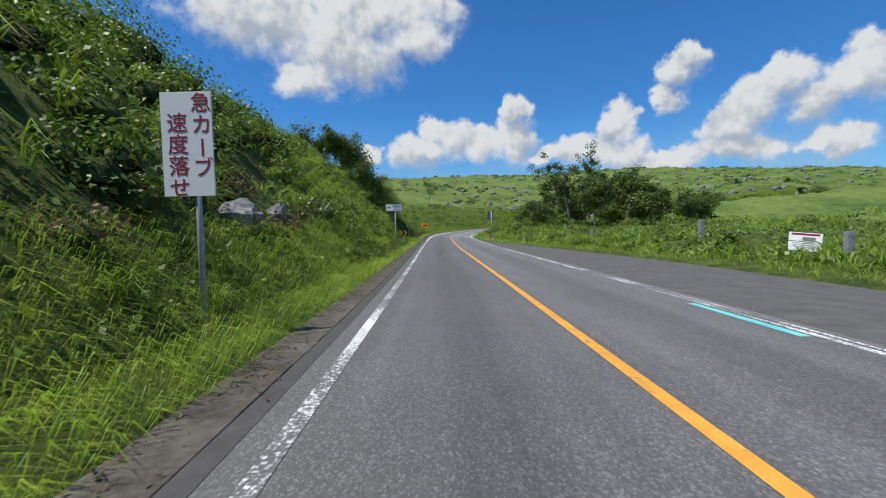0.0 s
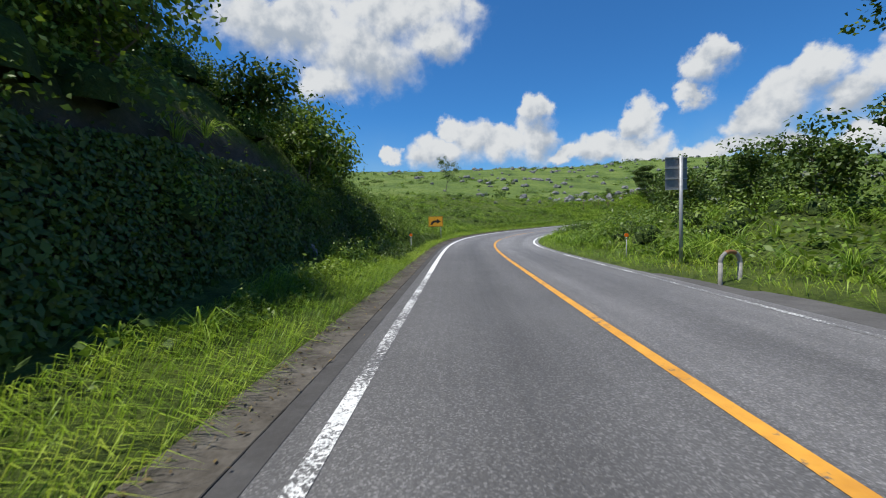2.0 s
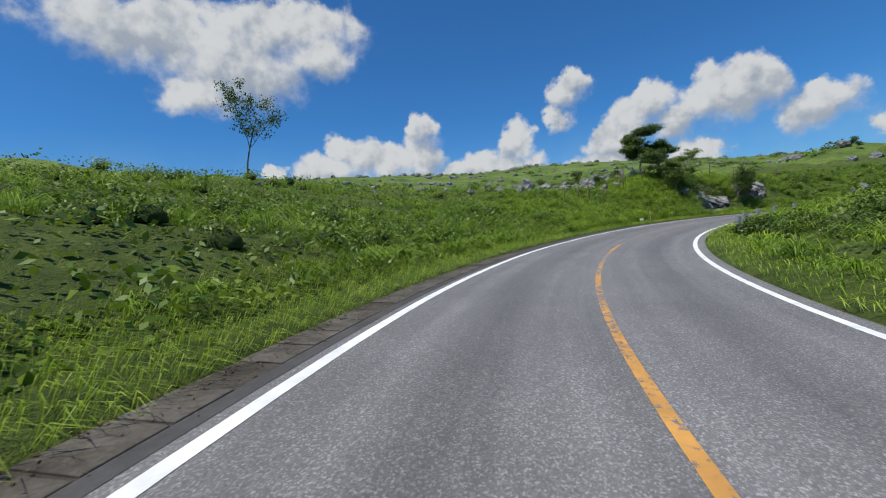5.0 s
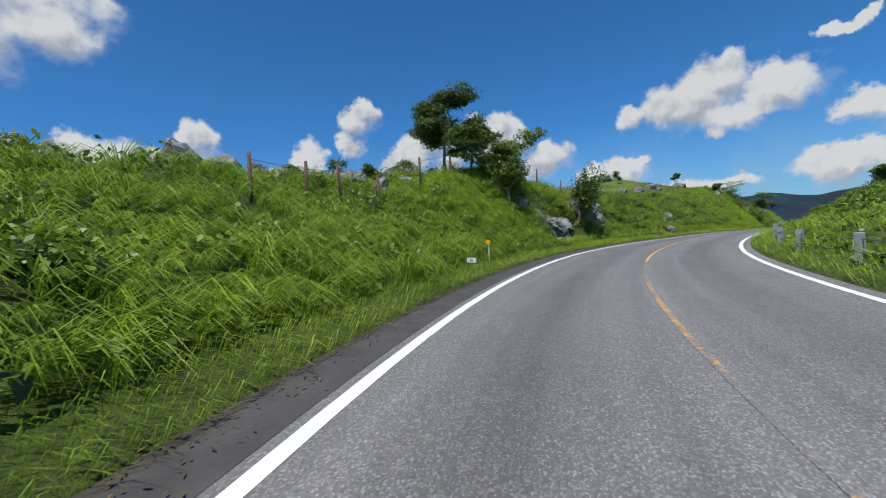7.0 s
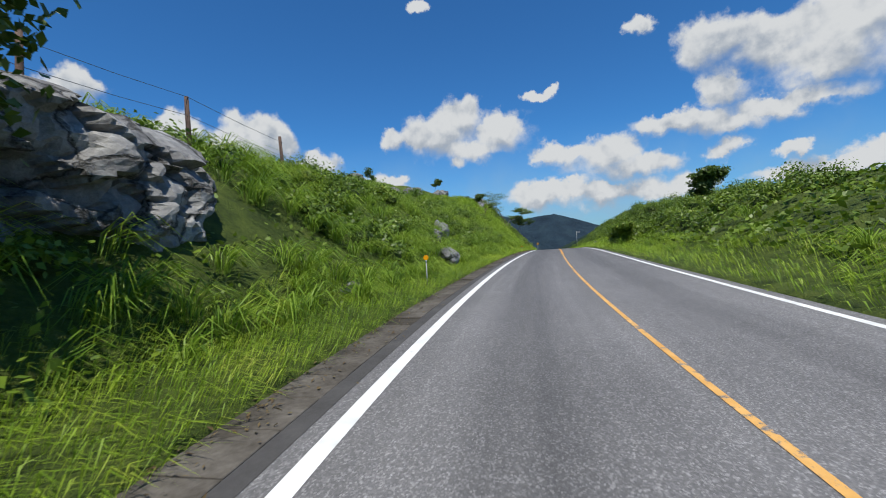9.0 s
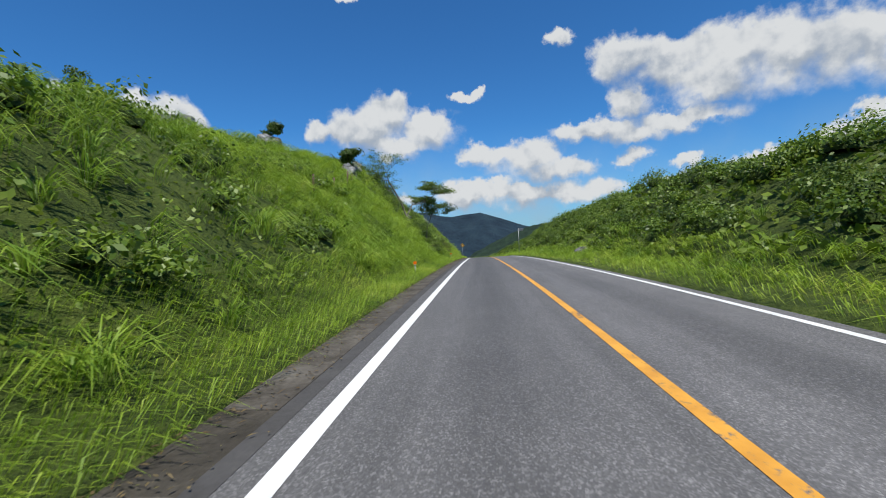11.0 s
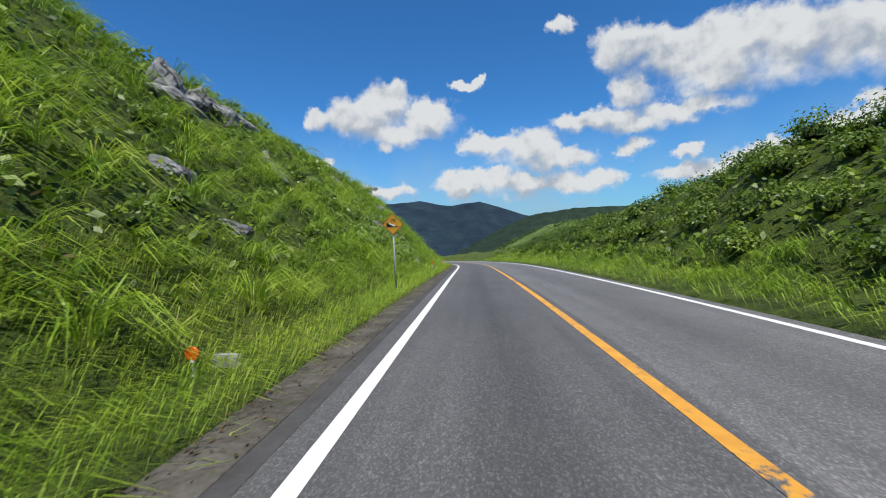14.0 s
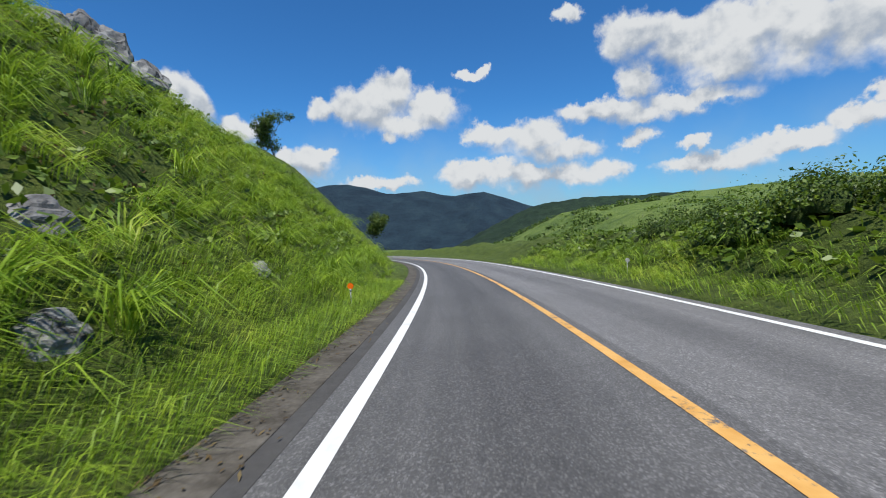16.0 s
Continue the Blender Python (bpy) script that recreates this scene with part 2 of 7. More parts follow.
def wave(x, y, scale, seed, octaves=3):
    """Smooth value noise in about -1 to 1, on arrays."""
    x, y = np.asarray(x, float) / scale, np.asarray(y, float) / scale
    out, amp = 0.0, 1.0
    for o in range(octaves):
        xi, yi = np.floor(x).astype(np.int64), np.floor(y).astype(np.int64)
        fx, fy = x - xi, y - yi
        fx, fy = fx * fx * (3 - 2 * fx), fy * fy * (3 - 2 * fy)

        def h(a, b):
            n = (a * 374761393 + b * 668265263 + (seed + o * 101) * 982451653) & 0x7fffffff
            n = ((n ^ (n >> 13)) * 1274126177) & 0x7fffffff
            return ((n ^ (n >> 16)) & 0xffff) / 32767.5 - 1
        v = (h(xi, yi) * (1 - fx) + h(xi + 1, yi) * fx) * (1 - fy) + (h(xi, yi + 1) * (1 - fx) + h(xi + 1, yi + 1) * fx) * fy
        out, amp, x, y = out + v * amp, amp * 0.5, x * 2 + 17.3, y * 2 + 9.1
    return out / (2 - 2 ** (1 - octaves))


LINE_L, LINE_R, EDGE_L, EDGE_R = -2.86, 2.82, -3.7, 3.15
# banks: metres along, verge width, steepness, height of the crest, slope beyond it
LEFT = [(-60, 0.9, 1.0, 6.5, .25), (0, 0.9, 1.0, 6.6, .25), (25, 0.9, 1.05, 7.0, .2), (36, 1.0, 1.2, 6.8, .15), (40, 1.2, 1.3, 6.4, .1), (50, 1.3, 1.2, 5.2, .05), (57, 1.2, .95, 4.0, .05), (61, 1.3, .6, 3.6, .1),
        (66, 1.4, .40, 4.0, .1), (76, 1.5, .26, 6.3, .05), (94, 1.3, .26, 6.3, .04), (102, 1.3, .32, 4.9, .05), (108, 1.2, .38, 3.7, .05), (116, 1.0, .62, 3.0, .05),
        (124, 1.4, 1.5, 3.9, .10), (131, 1.6, 1.2, 3.6, .13), (142, 1.2, .8, 3.2, .15), (160, 1.0, .8, 4.4, .2), (178, 1.0, .85, 5.2, .2),
        (190, 1.0, 1.0, 7.0, .3), (196, 2.0, 1.3, 7.2, .3), (198, 2.3, 1.45, 7.2, .3), (205, 2.2, 1.4, 7.2, .25), (209, 1.2, 1.05, 7.0, .2), (215, 1.0, 1.0, 7.0, .2), (245, 1.0, 1.05, 7.6, .15), (265, 1.0, 1.0, 7.4, .1), (285, 1.0, .95, 7.6, .1),
        (305, 1.0, 1.0, 9.0, .1), (335, 1.2, .9, 8.0, .0), (411, 2, .5, 4, -.1)]
RIGHT = [(-60, 1, .1, .4, .03), (30, 1, .1, .4, .03), (48, 1, .3, .7, .05), (75, 1, .3, .9, .04), (95, 1.5, .1, .4, .02), (120, 1.2, .15, .5, .03),
         (140, 1.4, .45, 1.6, .06), (160, 1.5, .6, 2.6, .08), (180, 1.8, .7, 3.6, .1), (200, 2.0, .8, 4.6, .12), (225, 2.0, .8, 4.6, .1),
         (245, 1.9, .7, 3.6, .08), (262, 1.6, .75, 1.9, .05), (285, 1.6, .55, 1.2, 0), (411, 2, .2, .3, -.05)]


# hollows and faces cut into the left bank: metres along, half length, depth
CUTS = [(45.5, 9.5, 1.5), (215.4, 2.6, 1.9), (250.0, 2.2, 0.8), (127.2, 3.3, 1.5), (203.5, 2.6, 0.5)]


# rocks that show through the growth of the last banks: metres along, offset, half width, depth, height
BARE = [(232.2, -10.3, 1.3, .8, 1.1), (234.3, -10.5, 1.0, .7, .9), (236.8, -11.0, 1.2, .8, .8), (235.3, -9.0, .8, .5, .8), (227.7, -7.4, .5, .4, .5), (228.0, -6.5, .6, .4, .45), (228.3, -6.0, .4, .3, .3),
        (246.6, -7.6, .8, .5, .6), (247.9, -7.0, .8, .5, .6), (251.0, -8.1, .9, .5, .6), (250.4, -6.9, .7, .4, .5), (247.3, -5.4, .6, .35, .45), (247.1, -10.5, 1.2, .7, .8), (248.8, -6.2, .6, .4, .5),
        (265.3, -6.3, .42, .3, .3), (264.3, -5.35, .45, .3, .3), (268.9, -5.7, .35, .25, .28), (272.4, -12.0, 1.2, .8, .9), (274.6, -12.4, 1.3, .8, 1.0), (193.6, -6.5, .45, .3, .3)]


def cut_depth(s):
    return sum(d * np.exp(-((s - c) / w) ** 4) for c, w, d in CUTS)


def layby(s):
    return np.interp(s, [-60, 14, 30, 40, 47], [4.1, 4.1, 2.6, 1.0, 0.0])


def smin(a, b, k):
    h = np.clip(0.5 + 0.5 * (b - a) / k, 0, 1)
    return b * (1 - h) + a * h - k * h * (1 - h)


def bank_height(table, s, a):
    """Height over the road's edge, a metres out from it."""
    k = [r[0] for r in table]
    v, m, H, g = (np.interp(s, k, [r[i] for r in table]) for i in (1, 2, 3, 4))
    low = 0.06 + 0.12 * np.minimum(np.maximum(a, 0), v)
    up = np.maximum(a - v, 0)
    return low + np.maximum(smin(up * m, H + (up - H / m) * g, 1.2 + 0 * up) - smin(0 * up, H - H / m * g, 1.2 + 0 * up), 0)


def far_height(x, y):
    """Hills round about: green downs ahead of the first straight, a falling valley and mountains at the end."""
    az = np.degrees(np.arctan2(x - 60, y - 60))
    r = np.hypot(x - 60, y - 60)
    # elevation of the ridge by bearing, and its distance
    ka = [-180, -100, -40, -8, 8, 22, 40, 50, 58, 66, 76, 80, 86, 99.5, 110, 125, 150, 180]
    el = np.interp(az, ka, [3, 4, 7, 8.6, 8.6, 8.4, 7.2, 6, 3, -3, -4.5, -3, 0.2, 1.9, 2.5, 3.2, 3.5, 3])
    rr = np.interp(az, ka, [200, 200, 240, 260, 280, 280, 260, 260, 300, 400, 470, 470, 462, 441, 421, 400, 300, 200])
    t = np.clip((r - 60) / (rr - 60), 0, 1.0)
    z = np.tan(np.radians(el)) * rr * (t * t * (3 - 2 * t) * 0.5 + t * 0.5)
    z = z - np.maximum(r - rr, 0) * 0.08
    z = z + wave(x, y, 60, 5) * 3.0 * np.clip((r - 90) / 120, 0, 1) + wave(x, y, 14, 9) * 0.5
    return z - 1.2


def ground_height(x, y, s=None, u=None):
    if s is None:
        s, u = nearest(x, y)
    z, b = at_s(s, CZ, CB)
    left = u < 0
    a = np.where(left, EDGE_L - u, u - EDGE_R - layby(s))
    base = z - b * np.clip(u, -6, 9)
    h = np.where(left, bank_height(LEFT, s, a), bank_height(RIGHT, s, a))
    cut = cut_depth(s)
    face = 0.2 + np.maximum(a - np.interp(s, [r[0] for r in LEFT], [r[1] for r in LEFT]) - cut, 0) * 3.2
    h = np.where(left & (cut > 0.15), smin(h, face, 0.3), h)
    bump = wave(x, y, 5.0, 3) * np.clip((a - 1.0) * 0.14, 0, 0.7) + wave(x, y, 1.7, 4, 2) * np.clip((a - 0.6) * 0.12, 0, 0.3)
    # hummocks of old growth
    bump = bump + (0.5 - np.abs(wave(x, y, 2.1, 15, 2))) * np.clip((a - 1.2) * 0.2, 0, 0.55)
    h = np.where(a > 0, h + bump - 0.02, -0.25)
    near = base + h
    w = np.clip((np.abs(u) - 26) / 34, 0, 1)
    w = w * w * (3 - 2 * w)
    return near * (1 - w) + far_height(x, y) * w


# ---- mesh helpers ----
def mesh_from(name, verts, faces, material, smooth=False, uv=None):
    me = bpy.data.meshes.new(name)
    me.from_pydata([tuple(v) for v in verts], [], faces)
    if material:
        me.materials.append(material)
    if smooth:
        me.polygons.foreach_set("use_smooth", [True] * len(me.polygons))
    me.update()
    return me


def grid_mesh(name, X, Y, Z, material, keep=None, smooth=True, uv=None):
    """A sheet over 2D arrays of places; uv: two arrays of its own surface coordinates."""
    n, m = X.shape
    co = np.stack([X, Y, Z], -1).reshape(-1, 3).astype(np.float32)
    i = np.arange(n * m).reshape(n, m)
    q = np.stack([i[:-1, :-1], i[:-1, 1:], i[1:, 1:], i[1:, :-1]], -1).reshape(-1, 4)
    if keep is not None:
        q = q[keep.reshape(-1)]
    me = array_mesh(name, co, q, material, smooth)
    if uv is not None:
        flat = np.stack([uv[0].ravel(), uv[1].ravel()], -1).astype(np.float32)
        idx = np.empty(len(me.loops), dtype=np.int32)
        me.loops.foreach_get("vertex_index", idx)
        me.uv_layers.new(name="along").data.foreach_set("uv", flat[idx].ravel())
    return me


def array_mesh(name, co, faces, material, smooth=False):
    """A mesh from arrays: faces all of one corner count."""
    me = bpy.data.meshes.new(name)
    k = faces.shape[1]
    me.vertices.add(len(co))
    me.vertices.foreach_set("co", np.ascontiguousarray(co, dtype=np.float32).ravel())
    me.loops.add(faces.size)
    me.loops.foreach_set("vertex_index", np.ascontiguousarray(faces, dtype=np.int32).ravel())
    me.polygons.add(len(faces))
    me.polygons.foreach_set("loop_start", np.arange(0, faces.size, k, dtype=np.int32))
    me.polygons.foreach_set("loop_total", np.full(len(faces), k, dtype=np.int32))
    if smooth:
        me.polygons.foreach_set("use_smooth", np.ones(len(faces), dtype=bool))
    me.materials.append(material)
    me.update(calc_edges=True)
    me.validate()
    return me


def ribbon(s0, s1, u0, u1, lift=0.0, step=1.0, cols=1):
    """Places of a strip of the road between two distances along and two offsets (numbers or functions of s)."""
    s = np.linspace(s0, s1, max(2, int(round((s1 - s0) / step)) + 1))
    a = u0(s) if callable(u0) else np.full_like(s, u0)
    b = u1(s) if callable(u1) else np.full_like(s, u1)
    f = np.linspace(0, 1, cols + 1)
    U = a[:, None] * (1 - f) + b[:, None] * f
    Sg = np.repeat(s[:, None], cols + 1, 1)
    X, Y = plan(Sg, U)
    z, bk = at_s(Sg, CZ, CB)
    return X, Y, z - bk * U + lift, Sg, U


# ---- materials ----
def material(name):
    m = bpy.data.materials.new(name)
    m.use_nodes = True
    nt = m.node_tree
    return m, nt, nt.nodes["Principled BSDF"], nt.nodes.new, nt.links.new


def noise_node(N, L, scale, detail=4, rough=0.55, vector=None):
    n = N("ShaderNodeTexNoise")
    n.inputs["Scale"].default_value, n.inputs["Detail"].default_value, n.inputs["Roughness"].default_value = scale, detail, rough
    if vector is not None:
        L(vector, n.inputs["Vector"])
    return n


def ramp_node(N, L, value, stops):
    r = N("ShaderNodeValToRGB")
    e = r.color_ramp.elements
    while len(e) < len(stops):
        e.new(0.5)
    for k, (p, c) in zip(e, stops):
        k.position, k.color = p, (*c, 1)
    L(value, r.inputs[0])
    return r


def bump_node(N, L, height, strength, distance, bsdf):
    b = N("ShaderNodeBump")
    b.inputs["Strength"].default_value, b.inputs["Distance"].default_value = strength, distance
    L(height, b.inputs["Height"])
    L(b.outputs[0], bsdf.inputs["Normal"])
    return b


def world_pos(N):
    return N("ShaderNodeNewGeometry").outputs["Position"]


def mottled(name, stops, scale=3.0, detail=6, rough=0.8, bump=0.0, bump_scale=40.0, distance=0.01):
    """A surface of several tones in noise, with fine relief."""
    m, nt, b, N, L = material(name)
    p = world_pos(N)
    n1, n2 = noise_node(N, L, scale, detail, 0.6, p), noise_node(N, L, scale * 9, 3, 0.6, p)
    mix = N("ShaderNodeMath")
    mix.operation = "MULTIPLY_ADD"
    L(n2.outputs[0], mix.inputs[0])
    mix.inputs[1].default_value = 0.45
    s = N("ShaderNodeMath")
    s.operation = "MULTIPLY_ADD"
    L(n1.outputs[0], s.inputs[0])
    s.inputs[1].default_value, s.inputs[2].default_value = 0.9, -0.17
    L(s.outputs[0], mix.inputs[2])
    L(ramp_node(N, L, mix.outputs[0], stops).outputs[0], b.inputs["Base Color"])
    b.inputs["Roughness"].default_value = rough
    b.inputs["Specular IOR Level"].default_value = 0.25
    if bump:
        bump_node(N, L, noise_node(N, L, bump_scale, 5, 0.65, p).outputs[0], bump, distance, b)
    return m


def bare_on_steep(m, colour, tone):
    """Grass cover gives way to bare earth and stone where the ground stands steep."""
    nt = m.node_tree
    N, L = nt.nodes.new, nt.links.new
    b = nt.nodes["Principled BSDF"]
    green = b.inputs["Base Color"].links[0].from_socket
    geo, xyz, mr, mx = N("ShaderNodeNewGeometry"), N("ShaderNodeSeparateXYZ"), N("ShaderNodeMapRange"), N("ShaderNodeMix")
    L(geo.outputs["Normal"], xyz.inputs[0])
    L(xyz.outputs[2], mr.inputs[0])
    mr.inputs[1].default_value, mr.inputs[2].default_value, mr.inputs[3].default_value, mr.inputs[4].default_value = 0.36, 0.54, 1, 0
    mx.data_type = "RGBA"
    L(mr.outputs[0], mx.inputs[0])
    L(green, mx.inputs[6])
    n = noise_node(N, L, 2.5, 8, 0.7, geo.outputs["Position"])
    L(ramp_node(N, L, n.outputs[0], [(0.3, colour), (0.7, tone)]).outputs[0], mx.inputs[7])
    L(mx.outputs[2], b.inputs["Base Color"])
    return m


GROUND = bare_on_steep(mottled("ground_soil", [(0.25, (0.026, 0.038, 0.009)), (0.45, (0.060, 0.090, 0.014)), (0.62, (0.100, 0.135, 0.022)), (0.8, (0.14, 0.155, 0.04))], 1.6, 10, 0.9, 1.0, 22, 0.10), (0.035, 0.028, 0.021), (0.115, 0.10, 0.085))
DOWNS = mottled("downs_grass", [(0.28, (0.028, 0.052, 0.012)), (0.42, (0.085, 0.135, 0.025)), (0.58, (0.135, 0.190, 0.038)), (0.72, (0.165, 0.205, 0.055)), (0.85, (0.21, 0.22, 0.09))], 0.07, 12, 0.9, 1.0, 0.5, 1.5)


def math2(N, L, op, a, b=None, c=None):
    n = N("ShaderNodeMath")
    n.operation = op
    for i, v in enumerate((a, b, c)):
        if v is not None:
            if isinstance(v, (int, float)):
                n.inputs[i].default_value = v
            else:
                L(v, n.inputs[i])
    return n.outputs[0]


def asphalt_nodes(nt, N, L):
    """Colour and height of the worn asphalt: pale stone chips, streaks along the lanes, an oil-dark strip down each lane, stains, fine cracks."""
    uvn = N("ShaderNodeUVMap")
    uvn.uv_map = "along"
    sp = N("ShaderNodeSeparateXYZ")
    L(uvn.outputs[0], sp.inputs[0])
    p = world_pos(N)
    mp = N("ShaderNodeMapping")
    mp.inputs["Scale"].default_value = (2.6, 0.07, 1)
    L(uvn.outputs[0], mp.inputs[0])
    streak = noise_node(N, L, 1.0, 5, 0.6, mp.outputs[0])
    grain = noise_node(N, L, 42, 4, 0.75, p)
    chips = N("ShaderNodeTexVoronoi")
    chips.inputs["Scale"].default_value = 75
    L(p, chips.inputs["Vector"])
    blot = noise_node(N, L, 0.45, 6, 0.65, p)
    pale = ramp_node(N, L, math2(N, L, "DIVIDE", sp.outputs[1], 400.0), [(0.0, (0.106,) * 3), (0.13, (0.106,) * 3), (0.17, (0.158,) * 3), (0.34, (0.154,) * 3), (0.43, (0.106,) * 3), (0.55, (0.092,) * 3), (0.7, (0.10,) * 3)])
    lane = math2(N, L, "ABSOLUTE", math2(N, L, "SUBTRACT", math2(N, L, "ABSOLUTE", sp.outputs[0]), 1.45))
    mr = N("ShaderNodeMapRange")
    mr.interpolation_type = "SMOOTHSTEP"
    L(lane, mr.inputs[0])
    for i, v in zip((1, 2, 3, 4), (0.1, 0.75, 0.84, 1.06)):
        mr.inputs[i].default_value = v
    k = math2(N, L, "MULTIPLY", mr.outputs[0], math2(N, L, "MULTIPLY_ADD", streak.outputs[0], 0.8, 0.58))
    k = math2(N, L, "MULTIPLY", k, math2(N, L, "MULTIPLY_ADD", blot.outputs[0], 0.55, 0.73))
    k = math2(N, L, "MULTIPLY", k, math2(N, L, "MULTIPLY_ADD", grain.outputs[0], 1.25, 0.37))
    sep = N("ShaderNodeSeparateColor")
    L(chips.outputs["Color"], sep.inputs[0])
    k = math2(N, L, "MULTIPLY", k, math2(N, L, "MULTIPLY_ADD", math2(N, L, "POWER", sep.outputs[0], 4.0), 1.0, 0.77))
    # the lane for the other direction has an older, paler surface, but for the bend
    other = N("ShaderNodeMapRange")
    L(sp.outputs[0], other.inputs[0])
    for i, v in zip((1, 2, 3, 4), (0.08, 0.14, 0.0, 1.0)):
        other.inputs[i].default_value = v
    older = ramp_node(N, L, math2(N, L, "DIVIDE", sp.outputs[1], 400.0), [(0.0, (0.12,) * 3), (0.10, (0.32,) * 3), (0.16, (0.28,) * 3), (0.21, (0.03,) * 3), (0.38, (0.03,) * 3), (0.48, (0.30,) * 3), (0.62, (0.40,) * 3), (0.75, (0.7,) * 3)])
    k = math2(N, L, "MULTIPLY", k, math2(N, L, "MULTIPLY_ADD", other.outputs[0], older.outputs[0], 1.0))
    cr = N("ShaderNodeTexVoronoi")
    cr.feature = "DISTANCE_TO_EDGE"
    cr.inputs["Scale"].default_value = 0.55
    wv = N("ShaderNodeVectorMath")
    wv.operation = "MULTIPLY_ADD"
    L(noise_node(N, L, 2.5, 5, 0.7, p).outputs["Color"], wv.inputs[0])
    wv.inputs[1].default_value = (0.7, 0.7, 0.7)
    L(p, wv.inputs[2])
    L(wv.outputs[0], cr.inputs["Vector"])
    cm = N("ShaderNodeMapRange")
    L(cr.outputs["Distance"], cm.inputs[0])
    for i, v in zip((1, 2, 3, 4), (0.0, 0.010, 0.75, 1.0)):
        cm.inputs[i].default_value = v
    few = N("ShaderNodeMapRange")
    L(noise_node(N, L, 0.16, 2, 0.5, p).outputs[0], few.inputs[0])
    for i, v in zip((1, 2), (0.52, 0.6)):
        few.inputs[i].default_value = v
    crack = math2(N, L, "MULTIPLY_ADD", few.outputs[0], math2(N, L, "SUBTRACT", cm.outputs[0], 1.0), 1.0)
    k = math2(N, L, "MULTIPLY", k, crack)
    col = N("ShaderNodeMix")
    col.data_type, col.blend_type = "RGBA", "MULTIPLY"
    col.inputs[0].default_value = 1.0
    L(pale.outputs[0], col.inputs[6])
    cmb = N("ShaderNodeCombineColor")
    for i, f in enumerate((1.035, 1.0, 0.985)):
        L(math2(N, L, "MULTIPLY", k, f), cmb.inputs[i])
    L(cmb.outputs[0], col.inputs[7])
    return col.outputs[2], math2(N, L, "ADD", grain.outputs[0], math2(N, L, "MULTIPLY", sep.outputs[0], 0.5)), streak, p, sp


def asphalt():
    m, nt, b, N, L = material("asphalt")
    col, height, *_ = asphalt_nodes(nt, N, L)
    L(col, b.inputs["Base Color"])
    b.inputs["Roughness"].default_value = 0.72
    b.inputs["Specular IOR Level"].default_value = 0.4
    bump_node(N, L, height, 0.55, 0.008, b)
    return m


def road_paint(name, colours, wear, scale=5.0):
    """Paint on the asphalt, worn through where the noise says so; wear 0 to 1."""
    m, nt, b, N, L = material(name)
    col, height, streak, p, sp = asphalt_nodes(nt, N, L)
    n = noise_node(N, L, scale, 8, 0.72, p)
    big = noise_node(N, L, 0.6, 3, 0.5, p)
    v = math2(N, L, "MULTIPLY_ADD", big.outputs[0], 0.5, math2(N, L, "SUBTRACT", n.outputs[0], 0.25))
    mr = N("ShaderNodeMapRange")
    L(v, mr.inputs[0])
    lo = 0.22 + 0.36 * wear
    mr.inputs[1].default_value, mr.inputs[2].default_value = lo, lo + 0.07
    paint = ramp_node(N, L, noise_node(N, L, 3, 6, 0.6, p).outputs[0], [(0.3, colours[0]), (0.65, colours[1])])
    mx = N("ShaderNodeMix")
    mx.data_type = "RGBA"
    L(mr.outputs[0], mx.inputs[0])
    L(col, mx.inputs[6])
    L(paint.outputs[0], mx.inputs[7])
    L(mx.outputs[2], b.inputs["Base Color"])
    b.inputs["Roughness"].default_value = 0.65
    bump_node(N, L, math2(N, L, "MULTIPLY_ADD", mr.outputs[0], 0.8, height), 0.4, 0.006, b)
    return m


ASPHALT = asphalt()
ASPHALT_OLD = mottled("asphalt_lay_by", [(0.25, (0.07, 0.066, 0.062)), (0.6, (0.105, 0.10, 0.096)), (0.85, (0.15, 0.14, 0.13))], 2.2, 6, 0.9, 0.5, 160, 0.006)
ASPHALT_DARK = mottled("asphalt_dark", [(0.25, (0.05, 0.047, 0.045)), (0.6, (0.075, 0.072, 0.07)), (0.85, (0.105, 0.098, 0.09))], 2.2, 6, 0.9, 0.5, 160, 0.006)
CONCRETE = mottled("gutter_concrete", [(0.2, (0.028, 0.023, 0.018)), (0.42, (0.068, 0.059, 0.048)), (0.62, (0.115, 0.102, 0.086)), (0.85, (0.18, 0.165, 0.143))], 1.9, 7, 0.9, 0.5, 60, 0.01)
CONCRETE_DIRT = mottled("soil_in_gutter", [(0.2, (0.028, 0.024, 0.018)), (0.5, (0.055, 0.048, 0.038)), (0.8, (0.105, 0.092, 0.072))], 3.0, 8, 0.95, 0.6, 40, 0.02)
WHITE = ((0.60, 0.60, 0.58), (0.80, 0.80, 0.78))
AMBER = ((0.52, 0.23, 0.025), (0.70, 0.34, 0.04))
WHITE_PAINT = road_paint("white_line_paint", WHITE, 0.08)
WHITE_WORN = road_paint("worn_white_line_paint", WHITE, 0.74, 30)
YELLOW_PAINT = road_paint("yellow_line_paint", AMBER, 0.33, 9)
YELLOW_WORN = road_paint("worn_yellow_line_paint", ((0.42, 0.21, 0.05), (0.62, 0.31, 0.07)), 0.62, 11)
YELLOW_GONE = road_paint("almost_gone_yellow_line_paint", ((0.40, 0.22, 0.07), (0.55, 0.30, 0.09)), 0.78, 13)
YELLOW_OLD = road_paint("aged_yellow_line_paint", ((0.55, 0.27, 0.05), (0.70, 0.40, 0.12)), 0.46, 8)
TURQUOISE = road_paint("turquoise_road_paint", ((0.10, 0.42, 0.42), (0.16, 0.55, 0.53)), 0.2, 6)
